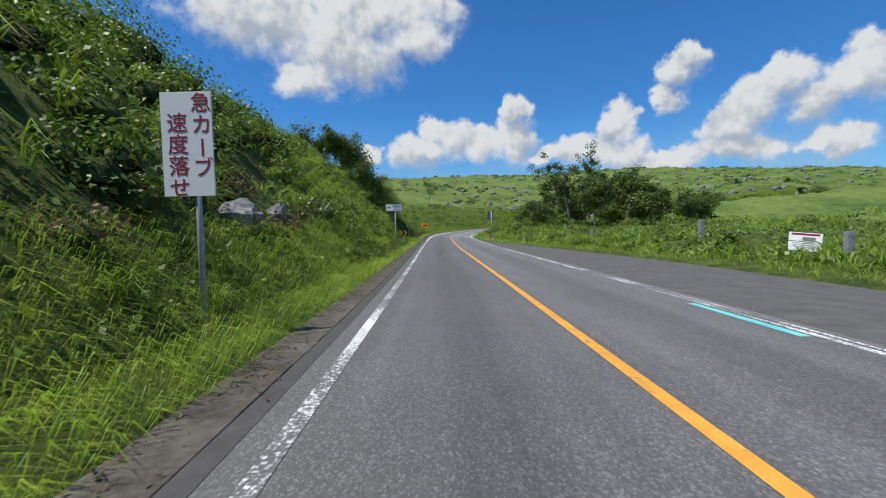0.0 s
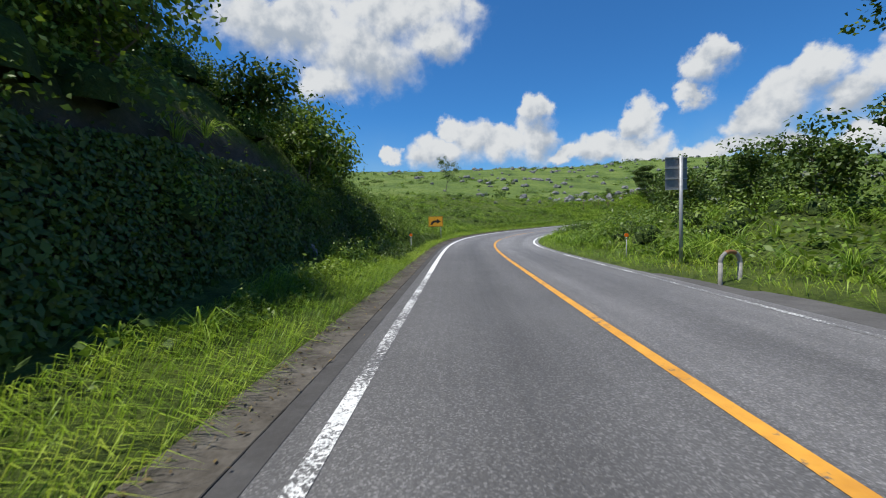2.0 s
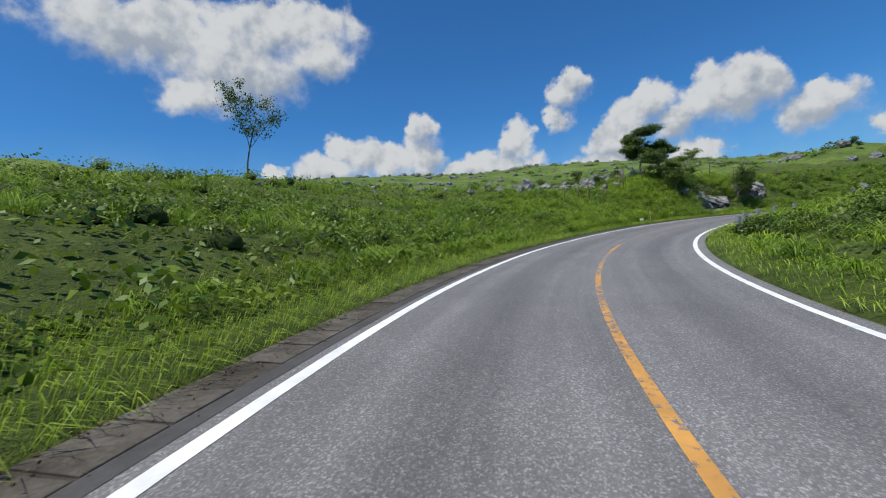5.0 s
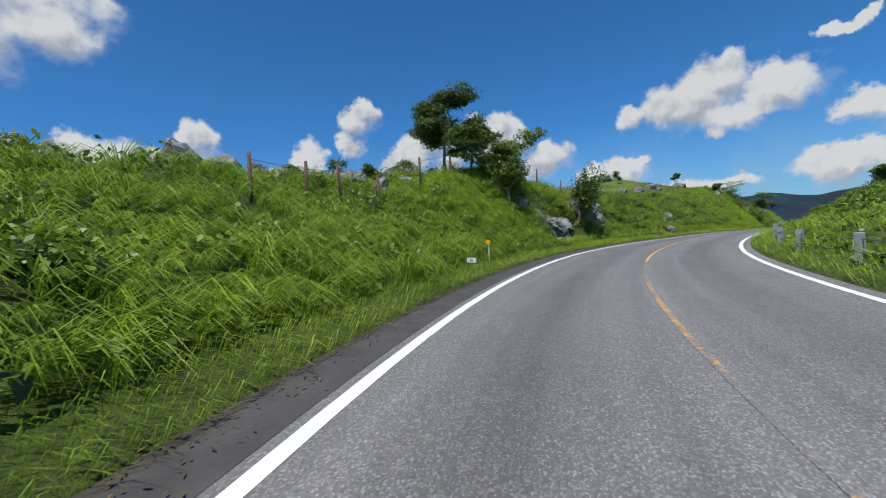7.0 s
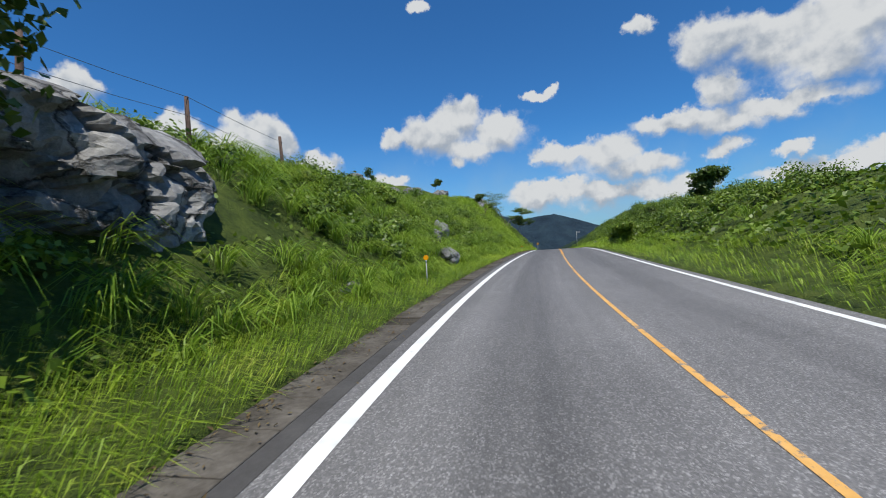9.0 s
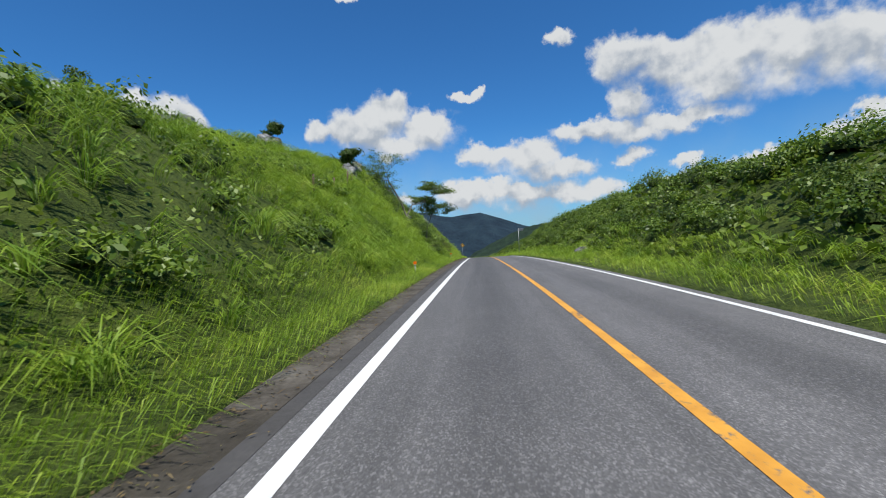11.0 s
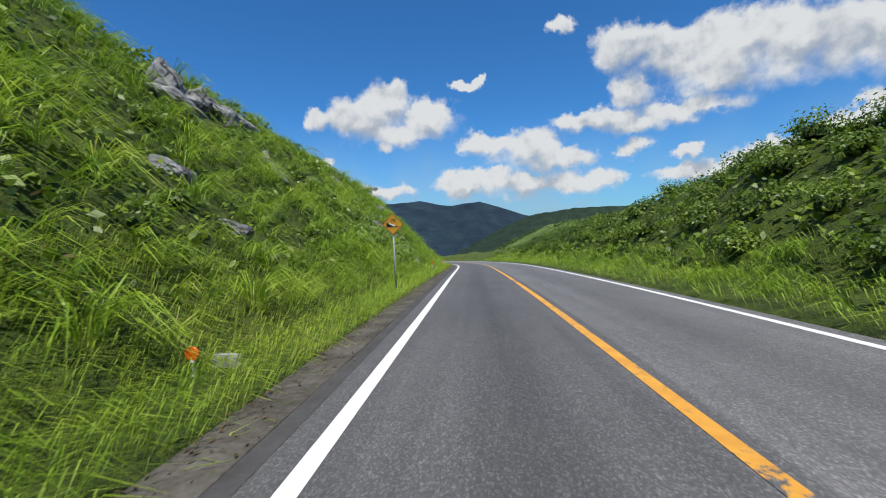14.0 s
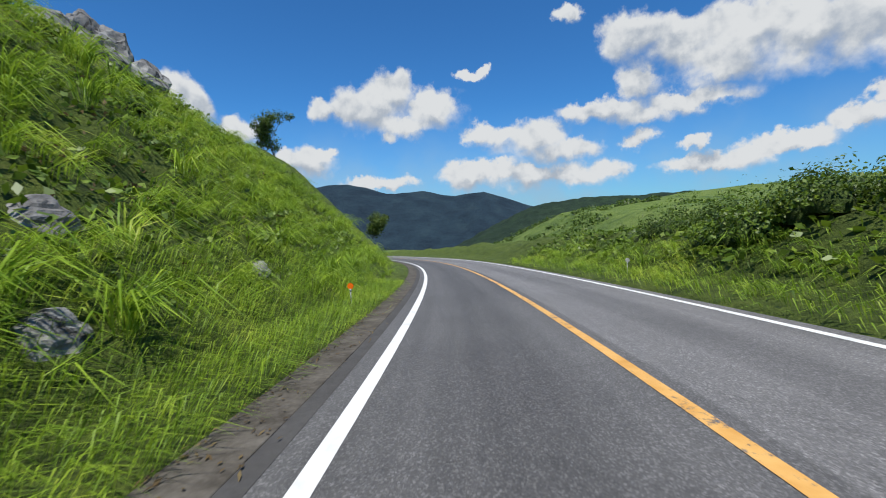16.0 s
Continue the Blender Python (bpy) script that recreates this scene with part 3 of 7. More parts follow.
# bluish stops: the haze of distance is put into the forest's colour
MOUNTAIN = mottled("hazy_mountain_forest", [(0.3, (0.006, 0.015, 0.026)), (0.55, (0.014, 0.031, 0.045)), (0.8, (0.027, 0.050, 0.060))], 0.012, 10, 0.95, 1.0, 0.05, 14)

SPUR = mottled("spur_forest", [(0.3, (0.007, 0.017, 0.010)), (0.55, (0.016, 0.032, 0.017)), (0.8, (0.030, 0.054, 0.024))], 0.06, 8, 0.95, 1.0, 0.14, 3)

# ---- the large structure ----
s_long = np.concatenate([np.arange(-60, 300, 0.8), np.arange(300, 409, 2.0)])
u_left = -np.concatenate([np.linspace(3.6, 14, 40), np.linspace(14.6, 60, 42)])[::-1]
u_right = np.concatenate([np.linspace(2.9, 20, 44), np.linspace(20.8, 50, 26)])
U, Sg = np.meshgrid(np.concatenate([u_left, np.linspace(-3.3, 2.6, 5), u_right]), s_long)
X, Y = plan(Sg, U)
Z = ground_height(X.ravel(), Y.ravel(), Sg.ravel(), U.ravel()).reshape(X.shape)
Um = (U[:-1, :-1] + U[1:, 1:]) / 2
planted = (Um > -24) & (Um < 22)
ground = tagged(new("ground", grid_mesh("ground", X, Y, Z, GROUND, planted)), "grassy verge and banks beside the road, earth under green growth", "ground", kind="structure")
tagged(new("ground_downs", grid_mesh("ground_downs", X, Y, Z, DOWNS, ~planted)), "open green grass behind the banks", "ground", kind="structure")

az = np.radians(np.arange(0, 360.1, 1.0))
rad = np.concatenate([np.arange(0.2, 60, 3.7), np.geomspace(60, 900, 70)])
A, R_ = np.meshgrid(az, rad)
X, Y = 60 + np.sin(A) * R_, 60 + np.cos(A) * R_
s_, u_ = nearest(X, Y)
Z = ground_height(X.ravel(), Y.ravel(), s_, u_).reshape(X.shape) - np.where(np.abs(u_).reshape(X.shape) < 52, 0.5, 0)
far_ok = (np.abs(u_) > 44).reshape(X.shape) | ((s_ > 405) | (s_ < -58)).reshape(X.shape)
keep = far_ok[:-1, :-1] & far_ok[1:, 1:] & far_ok[1:, :-1] & far_ok[:-1, 1:]
tagged(new("ground_hills", grid_mesh("ground_hills", X, Y, Z, DOWNS, keep)), "open green grassy downs rising to a rounded ridge", "hills", kind="structure")

X, Y, Z, Sg, U = ribbon(-60, 405, EDGE_L + 0.5, EDGE_R, 0.0, 1.0, 6)
road = tagged(new("road", grid_mesh("road", X, Y, Z, ASPHALT, uv=(U, Sg))), "worn grey asphalt two-lane road", "road", kind="structure")


def mark(name, s0, s1, u0, u1, mat, label, step=1.0, lift=0.005):
    X, Y, Z, Sg, U = ribbon(s0, s1, u0, u1, lift, step, 1)
    return tagged(new(name, grid_mesh(name, X, Y, Z, mat, uv=(U, Sg))), label, "road marking", kind="structure")


def wander(u, table, half):
    """Both edges of a painted line that drifts a little from its nominal offset along the road."""
    k, v = [r[0] for r in table], [r[1] for r in table]
    return (lambda q: u - half + np.interp(q, k, v)), (lambda q: u + half + np.interp(q, k, v))


DRIFT_L = [(0, 0.045), (53, 0.025), (78, -0.03), (93, -0.08), (115, -0.03), (131, 0.0), (170, 0.05), (192, 0.075), (252, 0.068)]
DRIFT_C = [(0, -0.042), (53, -0.035), (78, 0.05), (93, 0.095), (115, 0.04), (131, -0.004), (170, -0.03), (192, -0.047), (225, -0.09), (252, -0.12)]
mark("road_line_left", -60, 47, *wander(LINE_L, DRIFT_L, 0.07), WHITE_WORN, "worn white edge line painted on the road")
mark("road_line_left", 47, 405, *wander(LINE_L, DRIFT_L, 0.075), WHITE_PAINT, "white edge line painted on the road")
mark("road_line_right", -60, 62, LINE_R - 0.06, LINE_R + 0.05, WHITE_WORN, "worn white edge line painted on the road")
mark("road_line_right", 62, 405, LINE_R - 0.07, LINE_R + 0.07, WHITE_PAINT, "white edge line painted on the road")
mark("road_line_right", -6, 14, LINE_R + 0.10, LINE_R + 0.18, WHITE_WORN, "older worn white edge line beside the lay-by")
mark("road_line_centre", -60, 70, *wander(0.0, DRIFT_C, 0.073), YELLOW_PAINT, "orange-yellow centre line")
mark("road_line_centre", 70, 98, *wander(0.0, DRIFT_C, 0.06), YELLOW_WORN, "nearly worn away orange centre line")
mark("road_line_centre", 98, 116, *wander(0.0, DRIFT_C, 0.042), YELLOW_GONE, "narrow worn orange centre line")
mark("road_line_centre", 116, 158, *wander(0.0, DRIFT_C, 0.038), YELLOW_OLD, "narrow worn orange-yellow centre line")
mark("road_line_centre", 158, 246, *wander(0.0, DRIFT_C, 0.073), YELLOW_PAINT, "orange-yellow centre line")
mark("road_line_centre", 246, 405, *wander(0.0, DRIFT_C, 0.07), YELLOW_OLD, "worn orange centre line")
mark("road_mark", 5.0, 7.3, LINE_R - 0.26, LINE_R - 0.11, TURQUOISE, "turquoise strip painted beside the edge line", 0.25)
mark("road_mark", 206.0, 208.9, lambda s: 0.80 + (208.9 - s) * 0.22, lambda s: 0.88 + (208.9 - s) * 0.22, YELLOW_PAINT, "orange painted mark in the lane", 0.25)
mark("road_mark", 208.8, 208.95, 0.55, 0.98, YELLOW_PAINT, "orange painted mark in the lane", 0.1)
mark("road_mark", 205.8, 206.2, 1.25, 1.5, YELLOW_PAINT, "orange painted mark in the lane", 0.1)
mark("road_mark", 206.0, 206.7, lambda s: 2.0 - (s - 206) * 0.3, lambda s: 2.1 - (s - 206) * 0.3, YELLOW_WORN, "worn orange painted mark in the lane", 0.2)
X, Y, Z, Sg, U = ribbon(-60, 47, EDGE_R, lambda s: EDGE_R + layby(s) + 0.15, -0.002, 1.0, 4)
tagged(new("road_layby", grid_mesh("road_layby", X, Y, Z, ASPHALT_OLD, uv=(U, Sg))), "darker asphalt lay-by beside the road", "lay-by", kind="structure")
X, Y, Z, Sg, U = ribbon(-60, 405, lambda q: EDGE_L + np.interp(q, [91, 95, 126, 129], [0.42, 0.06, 0.06, 0.42]), EDGE_L + 0.60, 0.004, 1.0, 2)
tagged(new("road_edge", grid_mesh("road_edge", X, Y, Z, ASPHALT_DARK, uv=(U, Sg))), "dark dirty asphalt edge beside the gutter", "road edge", kind="structure")
gx, gy, gz, *_ = ribbon(-60, 405, EDGE_L - 0.1, EDGE_L + 0.43, -0.006, 1.0, 2)
gutter = tagged(new("gutter", grid_mesh("gutter", gx, gy, gz, CONCRETE_DIRT)), "stained concrete gutter slabs along the road's edge", "gutter", kind="structure")

# mountains far beyond the valley
az = np.radians(np.linspace(52, 130, 320))
rad = np.linspace(1500, 3200, 40)
A, R_ = np.meshgrid(az, rad)
X, Y = 170 + np.sin(A) * R_, 120 + np.cos(A) * R_
crest = np.interp(np.degrees(A), [56, 62, 65.5, 67, 69, 72, 75, 77, 79.5, 81.3, 83, 85, 87, 88.6, 91.6, 96, 130], [150, 165, 190, 193, 174, 142, 146, 150, 128, 120, 130, 137, 108, 90, 52, 10, -60]) + wave(X, Y, 90, 21, 4) * 7
prof = np.clip((R_ - 1500) / 700, 0, 1)
Z = -120 + (crest + 120) * prof ** 0.8 - np.abs(wave(X, Y, 190, 22, 4)) * 110 * prof * (1 - prof) * 1.6 - np.maximum(R_ - 2400, 0) * 0.3
tagged(new("backdrop_mountains", grid_mesh("backdrop_mountains", X, Y, Z, MOUNTAIN)), "forested mountains in the distance, coloured dark blue for haze", "mountains", kind="structure")
# wooded spur that comes down into the valley
az = np.radians(np.linspace(74, 126, 340))
rad = np.linspace(640, 1080, 56)
A, R_ = np.meshgrid(az, rad)
X, Y = 170 + np.sin(A) * R_, 120 + np.cos(A) * R_
crest = np.tan(np.radians(np.interp(np.degrees(A), [74, 80.9, 84.8, 88.6, 92, 95.9, 98.7, 103, 110, 126], [-5.5, -3.7, -1.7, 0.3, 1.55, 2.1, 2.25, 2.3, 2.4, 2.4]))) * 860
prof = np.clip((R_ - 640) / 220, 0, 1)
Z = -75 + (crest + 75) * prof ** 0.75 - np.maximum(R_ - 860, 0) * 0.25 + wave(X, Y, 16, 24, 3) * 3.2 - np.abs(wave(X, Y, 70, 25, 3)) * 22 * prof * (1 - prof) * 2
tagged(new("backdrop_spur", grid_mesh("backdrop_spur", X, Y, Z, SPUR)), "dark green wooded spur beyond the valley", "hills", kind="structure")


# ---- growth: grass, leaves, shrubs ----
def leaf_material(name, stops, through=0.35, patch=0.35, gloss=0.35, tint=(0.10, 0.09, 0.03)):
    """Blades or leaves: each of its own tone, patches of drier growth, light through the leaf."""
    m = bpy.data.materials.new(name)
    m.use_nodes = True
    nt = m.node_tree
    N, L = nt.nodes.new, nt.links.new
    b, out = nt.nodes["Principled BSDF"], nt.nodes["Material Output"]
    geo = N("ShaderNodeNewGeometry")
    n = noise_node(N, L, patch, 4, 0.6, geo.outputs["Position"])
    mix = N("ShaderNodeMath")
    mix.operation = "MULTIPLY_ADD"
    L(geo.outputs["Random Per Island"], mix.inputs[0])
    mix.inputs[1].default_value = 0.40
    # patches of several metres, and single clumps in them
    clump = noise_node(N, L, 1.7, 3, 0.6, geo.outputs["Position"])
    k = math2(N, L, "MULTIPLY_ADD", n.outputs[0], 0.9, -0.58)
    L(math2(N, L, "MULTIPLY_ADD", clump.outputs[0], 0.85, k), mix.inputs[2])
    col = ramp_node(N, L, mix.outputs[0], stops)
    L(col.outputs[0], b.inputs["Base Color"])
    b.inputs["Roughness"].default_value = 0.48
    b.inputs["Specular IOR Level"].default_value = gloss
    tr = N("ShaderNodeBsdfTranslucent")
    L(col.outputs[0], tr.inputs[0])
    sh = N("ShaderNodeMixShader")
    sh.inputs[0].default_value = through
    L(b.outputs[0], sh.inputs[1])
    L(tr.outputs[0], sh.inputs[2])
    L(sh.outputs[0], out.inputs[0])
    return m


GRASS = leaf_material("grass_blades", [(0.1, (0.048, 0.100, 0.009)), (0.4, (0.180, 0.300, 0.022)), (0.65, (0.312, 0.441, 0.037)), (0.92, (0.441, 0.477, 0.083)), (1.0, (0.385, 0.293, 0.120))], 0.38, 0.25)
GRASS_LONG = leaf_material("long_grass_blades", [(0.1, (0.040, 0.090, 0.010)), (0.4, (0.150, 0.260, 0.022)), (0.7, (0.276, 0.394, 0.044)), (0.95, (0.394, 0.413, 0.098))], 0.38, 0.22)
LEAF = leaf_material("shrub_leaves", [(0.1, (0.030, 0.062, 0.007)), (0.45, (0.115, 0.190, 0.016)), (0.75, (0.205, 0.290, 0.028)), (0.93, (0.290, 0.345, 0.055)), (1.0, (0.33, 0.38, 0.11))], 0.33, 0.3, 0.5)
LEAF_DARK = leaf_material("tree_leaves", [(0.1, (0.028, 0.055, 0.009)), (0.5, (0.075, 0.125, 0.015)), (0.8, (0.135, 0.190, 0.024)), (1.0, (0.20, 0.250, 0.045))], 0.3, 0.5, 0.4)
LEAF_DRY = leaf_material("dry_growth", [(0.1, (0.05, 0.035, 0.02)), (0.5, (0.13, 0.09, 0.045)), (0.8, (0.20, 0.15, 0.07)), (1.0, (0.12, 0.16, 0.04))], 0.25, 0.4, 0.2)
CREEPER = leaf_material("creeper_leaves", [(0.1, (0.050, 0.095, 0.014)), (0.45, (0.150, 0.230, 0.030)), (0.75, (0.235, 0.320, 0.060)), (1.0, (0.36, 0.44, 0.15))], 0.3, 0.35, 0.6)
BARK = mottled("tree_bark", [(0.2, (0.05, 0.042, 0.035)), (0.5, (0.13, 0.115, 0.095)), (0.8, (0.24, 0.22, 0.19))], 6, 6, 0.9, 0.7, 30, 0.02)
rng = np.random.default_rng(7)


def blades(name, root, height, width, lean, heading, mat, label, category="grass"):
    """Blades of grass that arch over: two triangles each."""
    n = len(root)
    d = np.stack([np.cos(heading), np.sin(heading), 0 * heading], 1)
    tw = rng.uniform(0, 2 * np.pi, n)
    side = np.stack([np.cos(tw), np.sin(tw), 0 * tw], 1) * (width / 2)[:, None]
    up = np.array([0, 0, 1.0])
    mid = root + d * (height * lean * 0.36)[:, None] + up * (height * (0.68 - 0.20 * lean))[:, None]
    tip = root + d * (height * lean * 1.15)[:, None] + up * (height * (1.0 - 0.78 * lean))[:, None]
    co = np.stack([root, mid - side, mid + side, tip], 1).reshape(-1, 3)
    base = (np.arange(n) * 4)[:, None]
    tri = np.concatenate([base + [0, 1, 2], base + [1, 3, 2]], 1).reshape(-1, 3)
    return tagged(new(name, array_mesh(name, co, tri, mat)), label, category, kind="stuff")


def arched_blades(name, root, height, width, lean, heading, mat, label, category="grass"):
    """Long blades that rise, bend and fall over: four triangles each."""
    n = len(root)
    d = np.stack([np.cos(heading), np.sin(heading), 0 * heading], 1)
    tw = rng.uniform(0, 2 * np.pi, n)
    side = np.stack([np.cos(tw), np.sin(tw), 0 * tw], 1) * (width / 2)[:, None]
    droop = rng.uniform(0.25, 0.6, n) * lean

    def joint(out, up):
        return root + d * (height * lean * out)[:, None] + np.array([0, 0, 1.0]) * (height * up)[:, None]
    a, b, tip = joint(0.16, 0.46 - 0.05 * lean), joint(0.52, 0.78 - 0.25 * lean), joint(1.05, 0.86 - 0.30 * lean - droop)
    co = np.stack([root, a - side, a + side, b - side * 0.8, b + side * 0.8, tip], 1).reshape(-1, 3)
    base = (np.arange(n) * 6)[:, None]
    tri = np.concatenate([base + [0, 1, 2], base + [1, 3, 2], base + [2, 3, 4], base + [3, 5, 4]], 1).reshape(-1, 3)
    return tagged(new(name, array_mesh(name, co, tri, mat)), label, category, kind="stuff")


def leaf_quads(c, normal, length, width):
    """Corners of pointed leaves, folded a little along the midrib."""
    n = len(c)
    r = rng.normal(size=(n, 3))
    t = np.cross(normal, r)
    t /= np.linalg.norm(t, axis=1)[:, None] + 1e-9
    b = np.cross(normal, t)
    l, w = (length / 2)[:, None], (width / 2)[:, None]
    droop = np.array([0, 0, -1.0]) * l * 0.35
    return np.stack([c - t * l, c + b * w - normal * w * 0.25, c + t * l + droop, c - b * w - normal * w * 0.25], 1).reshape(-1, 3)


def quads(n):
    return np.arange(n * 4).reshape(-1, 4)


def clump_leaves(centre, radius, squash, count, size, seed_gap=0.42):
    """Leaves over uneven heaps: arrays of centres, radii, how flat, leaves a heap."""
    k = np.repeat(np.arange(len(centre)), count)
    n = len(k)
    v = rng.normal(size=(n, 3))
    v[:, 2] = np.abs(v[:, 2]) * 0.9 - 0.15
    v /= np.linalg.norm(v, axis=1)[:, None]
    lump = 1 + 0.40 * wave(v[:, 0] * 3 + k * 7.1, v[:, 1] * 3 + v[:, 2] * 3.7 + k * 3.3, 1.0, 31, 2)
    r = radius[k] * lump * (1 - seed_gap * rng.random(n) ** 2)
    p = centre[k] + v * r[:, None] * np.stack([np.ones(n), np.ones(n), squash[k]], 1)
    nm = v + rng.normal(size=(n, 3)) * 0.55 + np.array([0, 0, 0.35])
    nm /= np.linalg.norm(nm, axis=1)[:, None]
    s = size[k] * rng.uniform(0.6, 1.35, n)
    return leaf_quads(p, nm, s, s * 0.62)


def places(n, s0, s1, a0, a1, side, power=1.0):
    """Random places on the verge and bank of one side: a metres out from the road's edge."""
    s = rng.uniform(s0, s1, n)
    a = a0 + (a1 - a0) * rng.random(n) ** power
    if side < 0:
        # nothing roots on the bare floor of a hollow
        v, cut = np.interp(s, [r[0] for r in LEFT], [r[1] for r in LEFT]), cut_depth(s)
        ok = (cut < 0.7) | (a < v + 0.5 * cut) | (a > v + cut + 0.2)
        # little grows on the big rock after the bend
        ok &= ~((s > 131.6) & (s < 136.6) & (a > 2.7) & (a < 4.6) & (rng.random(len(s)) < 0.88))
        for rs, ru, rw, _, _ in BARE:
            near = ((s - rs) / (rw * 0.85)) ** 2 + ((EDGE_L - a - ru - 0.15) / (rw * 0.62 + 0.1)) ** 2 < 1
            ok &= ~(near & (rng.random(len(s)) < (0.93 if rw > 0.5 else 0.75)))
        # thin growth among the pinnacles of the crest
        ok &= ~((s > 107) & (s < 125) & (a > 8.8) & (a < 12.5) & (rng.random(len(s)) < 0.6))
        s, a = s[ok], a[ok]
    u = EDGE_L - a if side < 0 else EDGE_R + layby(s) + a
    x, y = plan(s, u)
    return s, a, x, y, ground_height(x, y, s, u)


def sward(name, n, s0, s1, a0, a1, side, h, w, lean, mat, label, power=1.0, patch=None, tuft=1):
    """Grass over a stretch: h is the range of heights; patch (scale, threshold) leaves gaps."""
    tuft = tuft * 2 if tuft > 1 else 1
    s, a, x, y, z = places(int(n * (0.58 if tuft > 1 else 0.72)) // tuft, s0, s1, a0, a1, side, power)
    if patch:
        ok = wave(x, y, patch[0], 41) > patch[1]
        s, a, x, y, z = s[ok], a[ok], x[ok], y[ok], z[ok]
    vary = 0.75 + 0.5 * (wave(x, y, 2.2, 43) * 0.5 + 0.5)
    tilt = rng.uniform(0, 2 * np.pi, len(x))
    if tuft > 1:
        x, y, z, vary, tilt = (np.repeat(q, tuft) for q in (x, y, z, vary, tilt))
        x, y = x + rng.normal(size=len(x)) * 0.08, y + rng.normal(size=len(x)) * 0.08
        tilt = tilt + rng.normal(size=len(x)) * 0.55
        vary = vary * 1.4
        w = (w[0] * 1.1, w[1] * 1.1)
    m = len(x)
    # the growth hangs towards the road and a steady breeze
    nx, ny = np.interp(np.repeat(s, tuft) if tuft > 1 else s, CS, NX), np.interp(np.repeat(s, tuft) if tuft > 1 else s, CS, NY)
    dx, dy = np.cos(tilt) * 0.62 - nx * side * 0.7 + 0.4, np.sin(tilt) * 0.62 - ny * side * 0.7
    height = rng.uniform(*h, m) * vary
    make = arched_blades if tuft > 1 else blades
    return make(name, np.stack([x, y, z - 0.03], 1), height, rng.uniform(*w, m), np.clip(rng.uniform(*lean, m), 0.02, 1.1), np.arctan2(dy, dx), mat, label)


# dark greens that put the shade inside a shrub into its core's colour
INNER = mottled("shrub_core_shade", [(0.2, (0.018, 0.030, 0.008)), (0.5, (0.045, 0.075, 0.014)), (0.8, (0.085, 0.125, 0.022))], 5, 8, 0.9, 1.0, 14, 0.12)


def shrub_core(parent, centre, radius, squash):
    """A solid core under each shrub's leaves, coloured dark to stand for inner shade."""
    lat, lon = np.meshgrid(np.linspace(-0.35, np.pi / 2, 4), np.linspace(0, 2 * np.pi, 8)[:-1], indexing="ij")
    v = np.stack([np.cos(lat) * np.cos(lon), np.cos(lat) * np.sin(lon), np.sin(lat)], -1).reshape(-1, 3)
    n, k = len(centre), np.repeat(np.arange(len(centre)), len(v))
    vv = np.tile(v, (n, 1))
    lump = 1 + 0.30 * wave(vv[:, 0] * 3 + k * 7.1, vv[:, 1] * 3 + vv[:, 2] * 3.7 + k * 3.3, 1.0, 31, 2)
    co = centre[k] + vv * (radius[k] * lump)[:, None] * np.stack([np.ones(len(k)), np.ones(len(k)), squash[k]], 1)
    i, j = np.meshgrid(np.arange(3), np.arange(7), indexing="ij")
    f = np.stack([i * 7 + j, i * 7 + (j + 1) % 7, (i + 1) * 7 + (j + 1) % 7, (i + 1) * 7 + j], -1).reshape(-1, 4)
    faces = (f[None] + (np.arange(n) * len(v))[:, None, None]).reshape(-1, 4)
    ob = new("shrub_core", array_mesh("shrub_core", co, faces, INNER))
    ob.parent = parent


def shrubs(name, n, s0, s1, a0, a1, side, rad, squash, count, size, mat, label, power=1.0, patch=None, category="shrubs"):
    s, a, x, y, z = places(n, s0, s1, a0, a1, side, power)
    if patch:
        ok = wave(x, y, patch[0], 47) > patch[1]
        x, y, z = x[ok], y[ok], z[ok]
    m = len(x)
    r = rng.uniform(*rad, m)
    sq = rng.uniform(*squash, m)
    # each shrub is a cluster of leafy heads
    heads = 7
    k = np.repeat(np.arange(m), heads)
    v = rng.normal(size=(m * heads, 3))
    v[:, 2] = np.abs(v[:, 2])
    v /= np.linalg.norm(v, axis=1)[:, None]
    mid = np.stack([x, y, z + r * sq * 0.1], 1)[k] + v * (r[k] * rng.uniform(0.3, 0.62, len(k)))[:, None] * np.stack([np.ones(len(k)), np.ones(len(k)), sq[k]], 1)
    co = clump_leaves(mid, r[k] * rng.uniform(0.4, 0.72, len(k)), 0.5 + 0.45 * sq[k], int(count * 0.92 / heads), rng.uniform(*size, len(k)) * 0.9, 0.62)
    ob = tagged(new(name, array_mesh(name, co, quads(len(co) // 4), mat)), label, category, kind="stuff")
    shrub_core(ob, np.stack([x, y, z + r * sq * 0.12], 1), r * 0.36, sq)
    return ob


def carpet(name, n, s0, s1, a0, a1, side, size, mat, label, lump=0.35, power=1.0, patch=None, category="undergrowth"):
    """Low leafy growth that covers the soil in soft lumps."""
    s, a, x, y, z = places(int(n * 0.5), s0, s1, a0, a1, side, power)
    if patch:
        ok = wave(x, y, patch[0], 53) > patch[1]
        x, y, z = x[ok], y[ok], z[ok]
    m = len(x)
    lumps = np.clip(wave(x, y, 1.1, 57, 3) * 0.9 + 0.35, 0, 1.2) * lump
    p = np.stack([x, y, z + lumps * (1 - 0.6 * rng.random(m) ** 2) + 0.03], 1)
    nm = rng.normal(size=(m, 3)) * 0.6 + np.array([0, 0, 0.8])
    nm /= np.linalg.norm(nm, axis=1)[:, None]
    sz = rng.uniform(*size, m) * 1.05
    co = leaf_quads(p, nm, sz, sz * 0.6)
    return tagged(new(name, array_mesh(name, co, quads(m), mat)), label, category, kind="stuff")


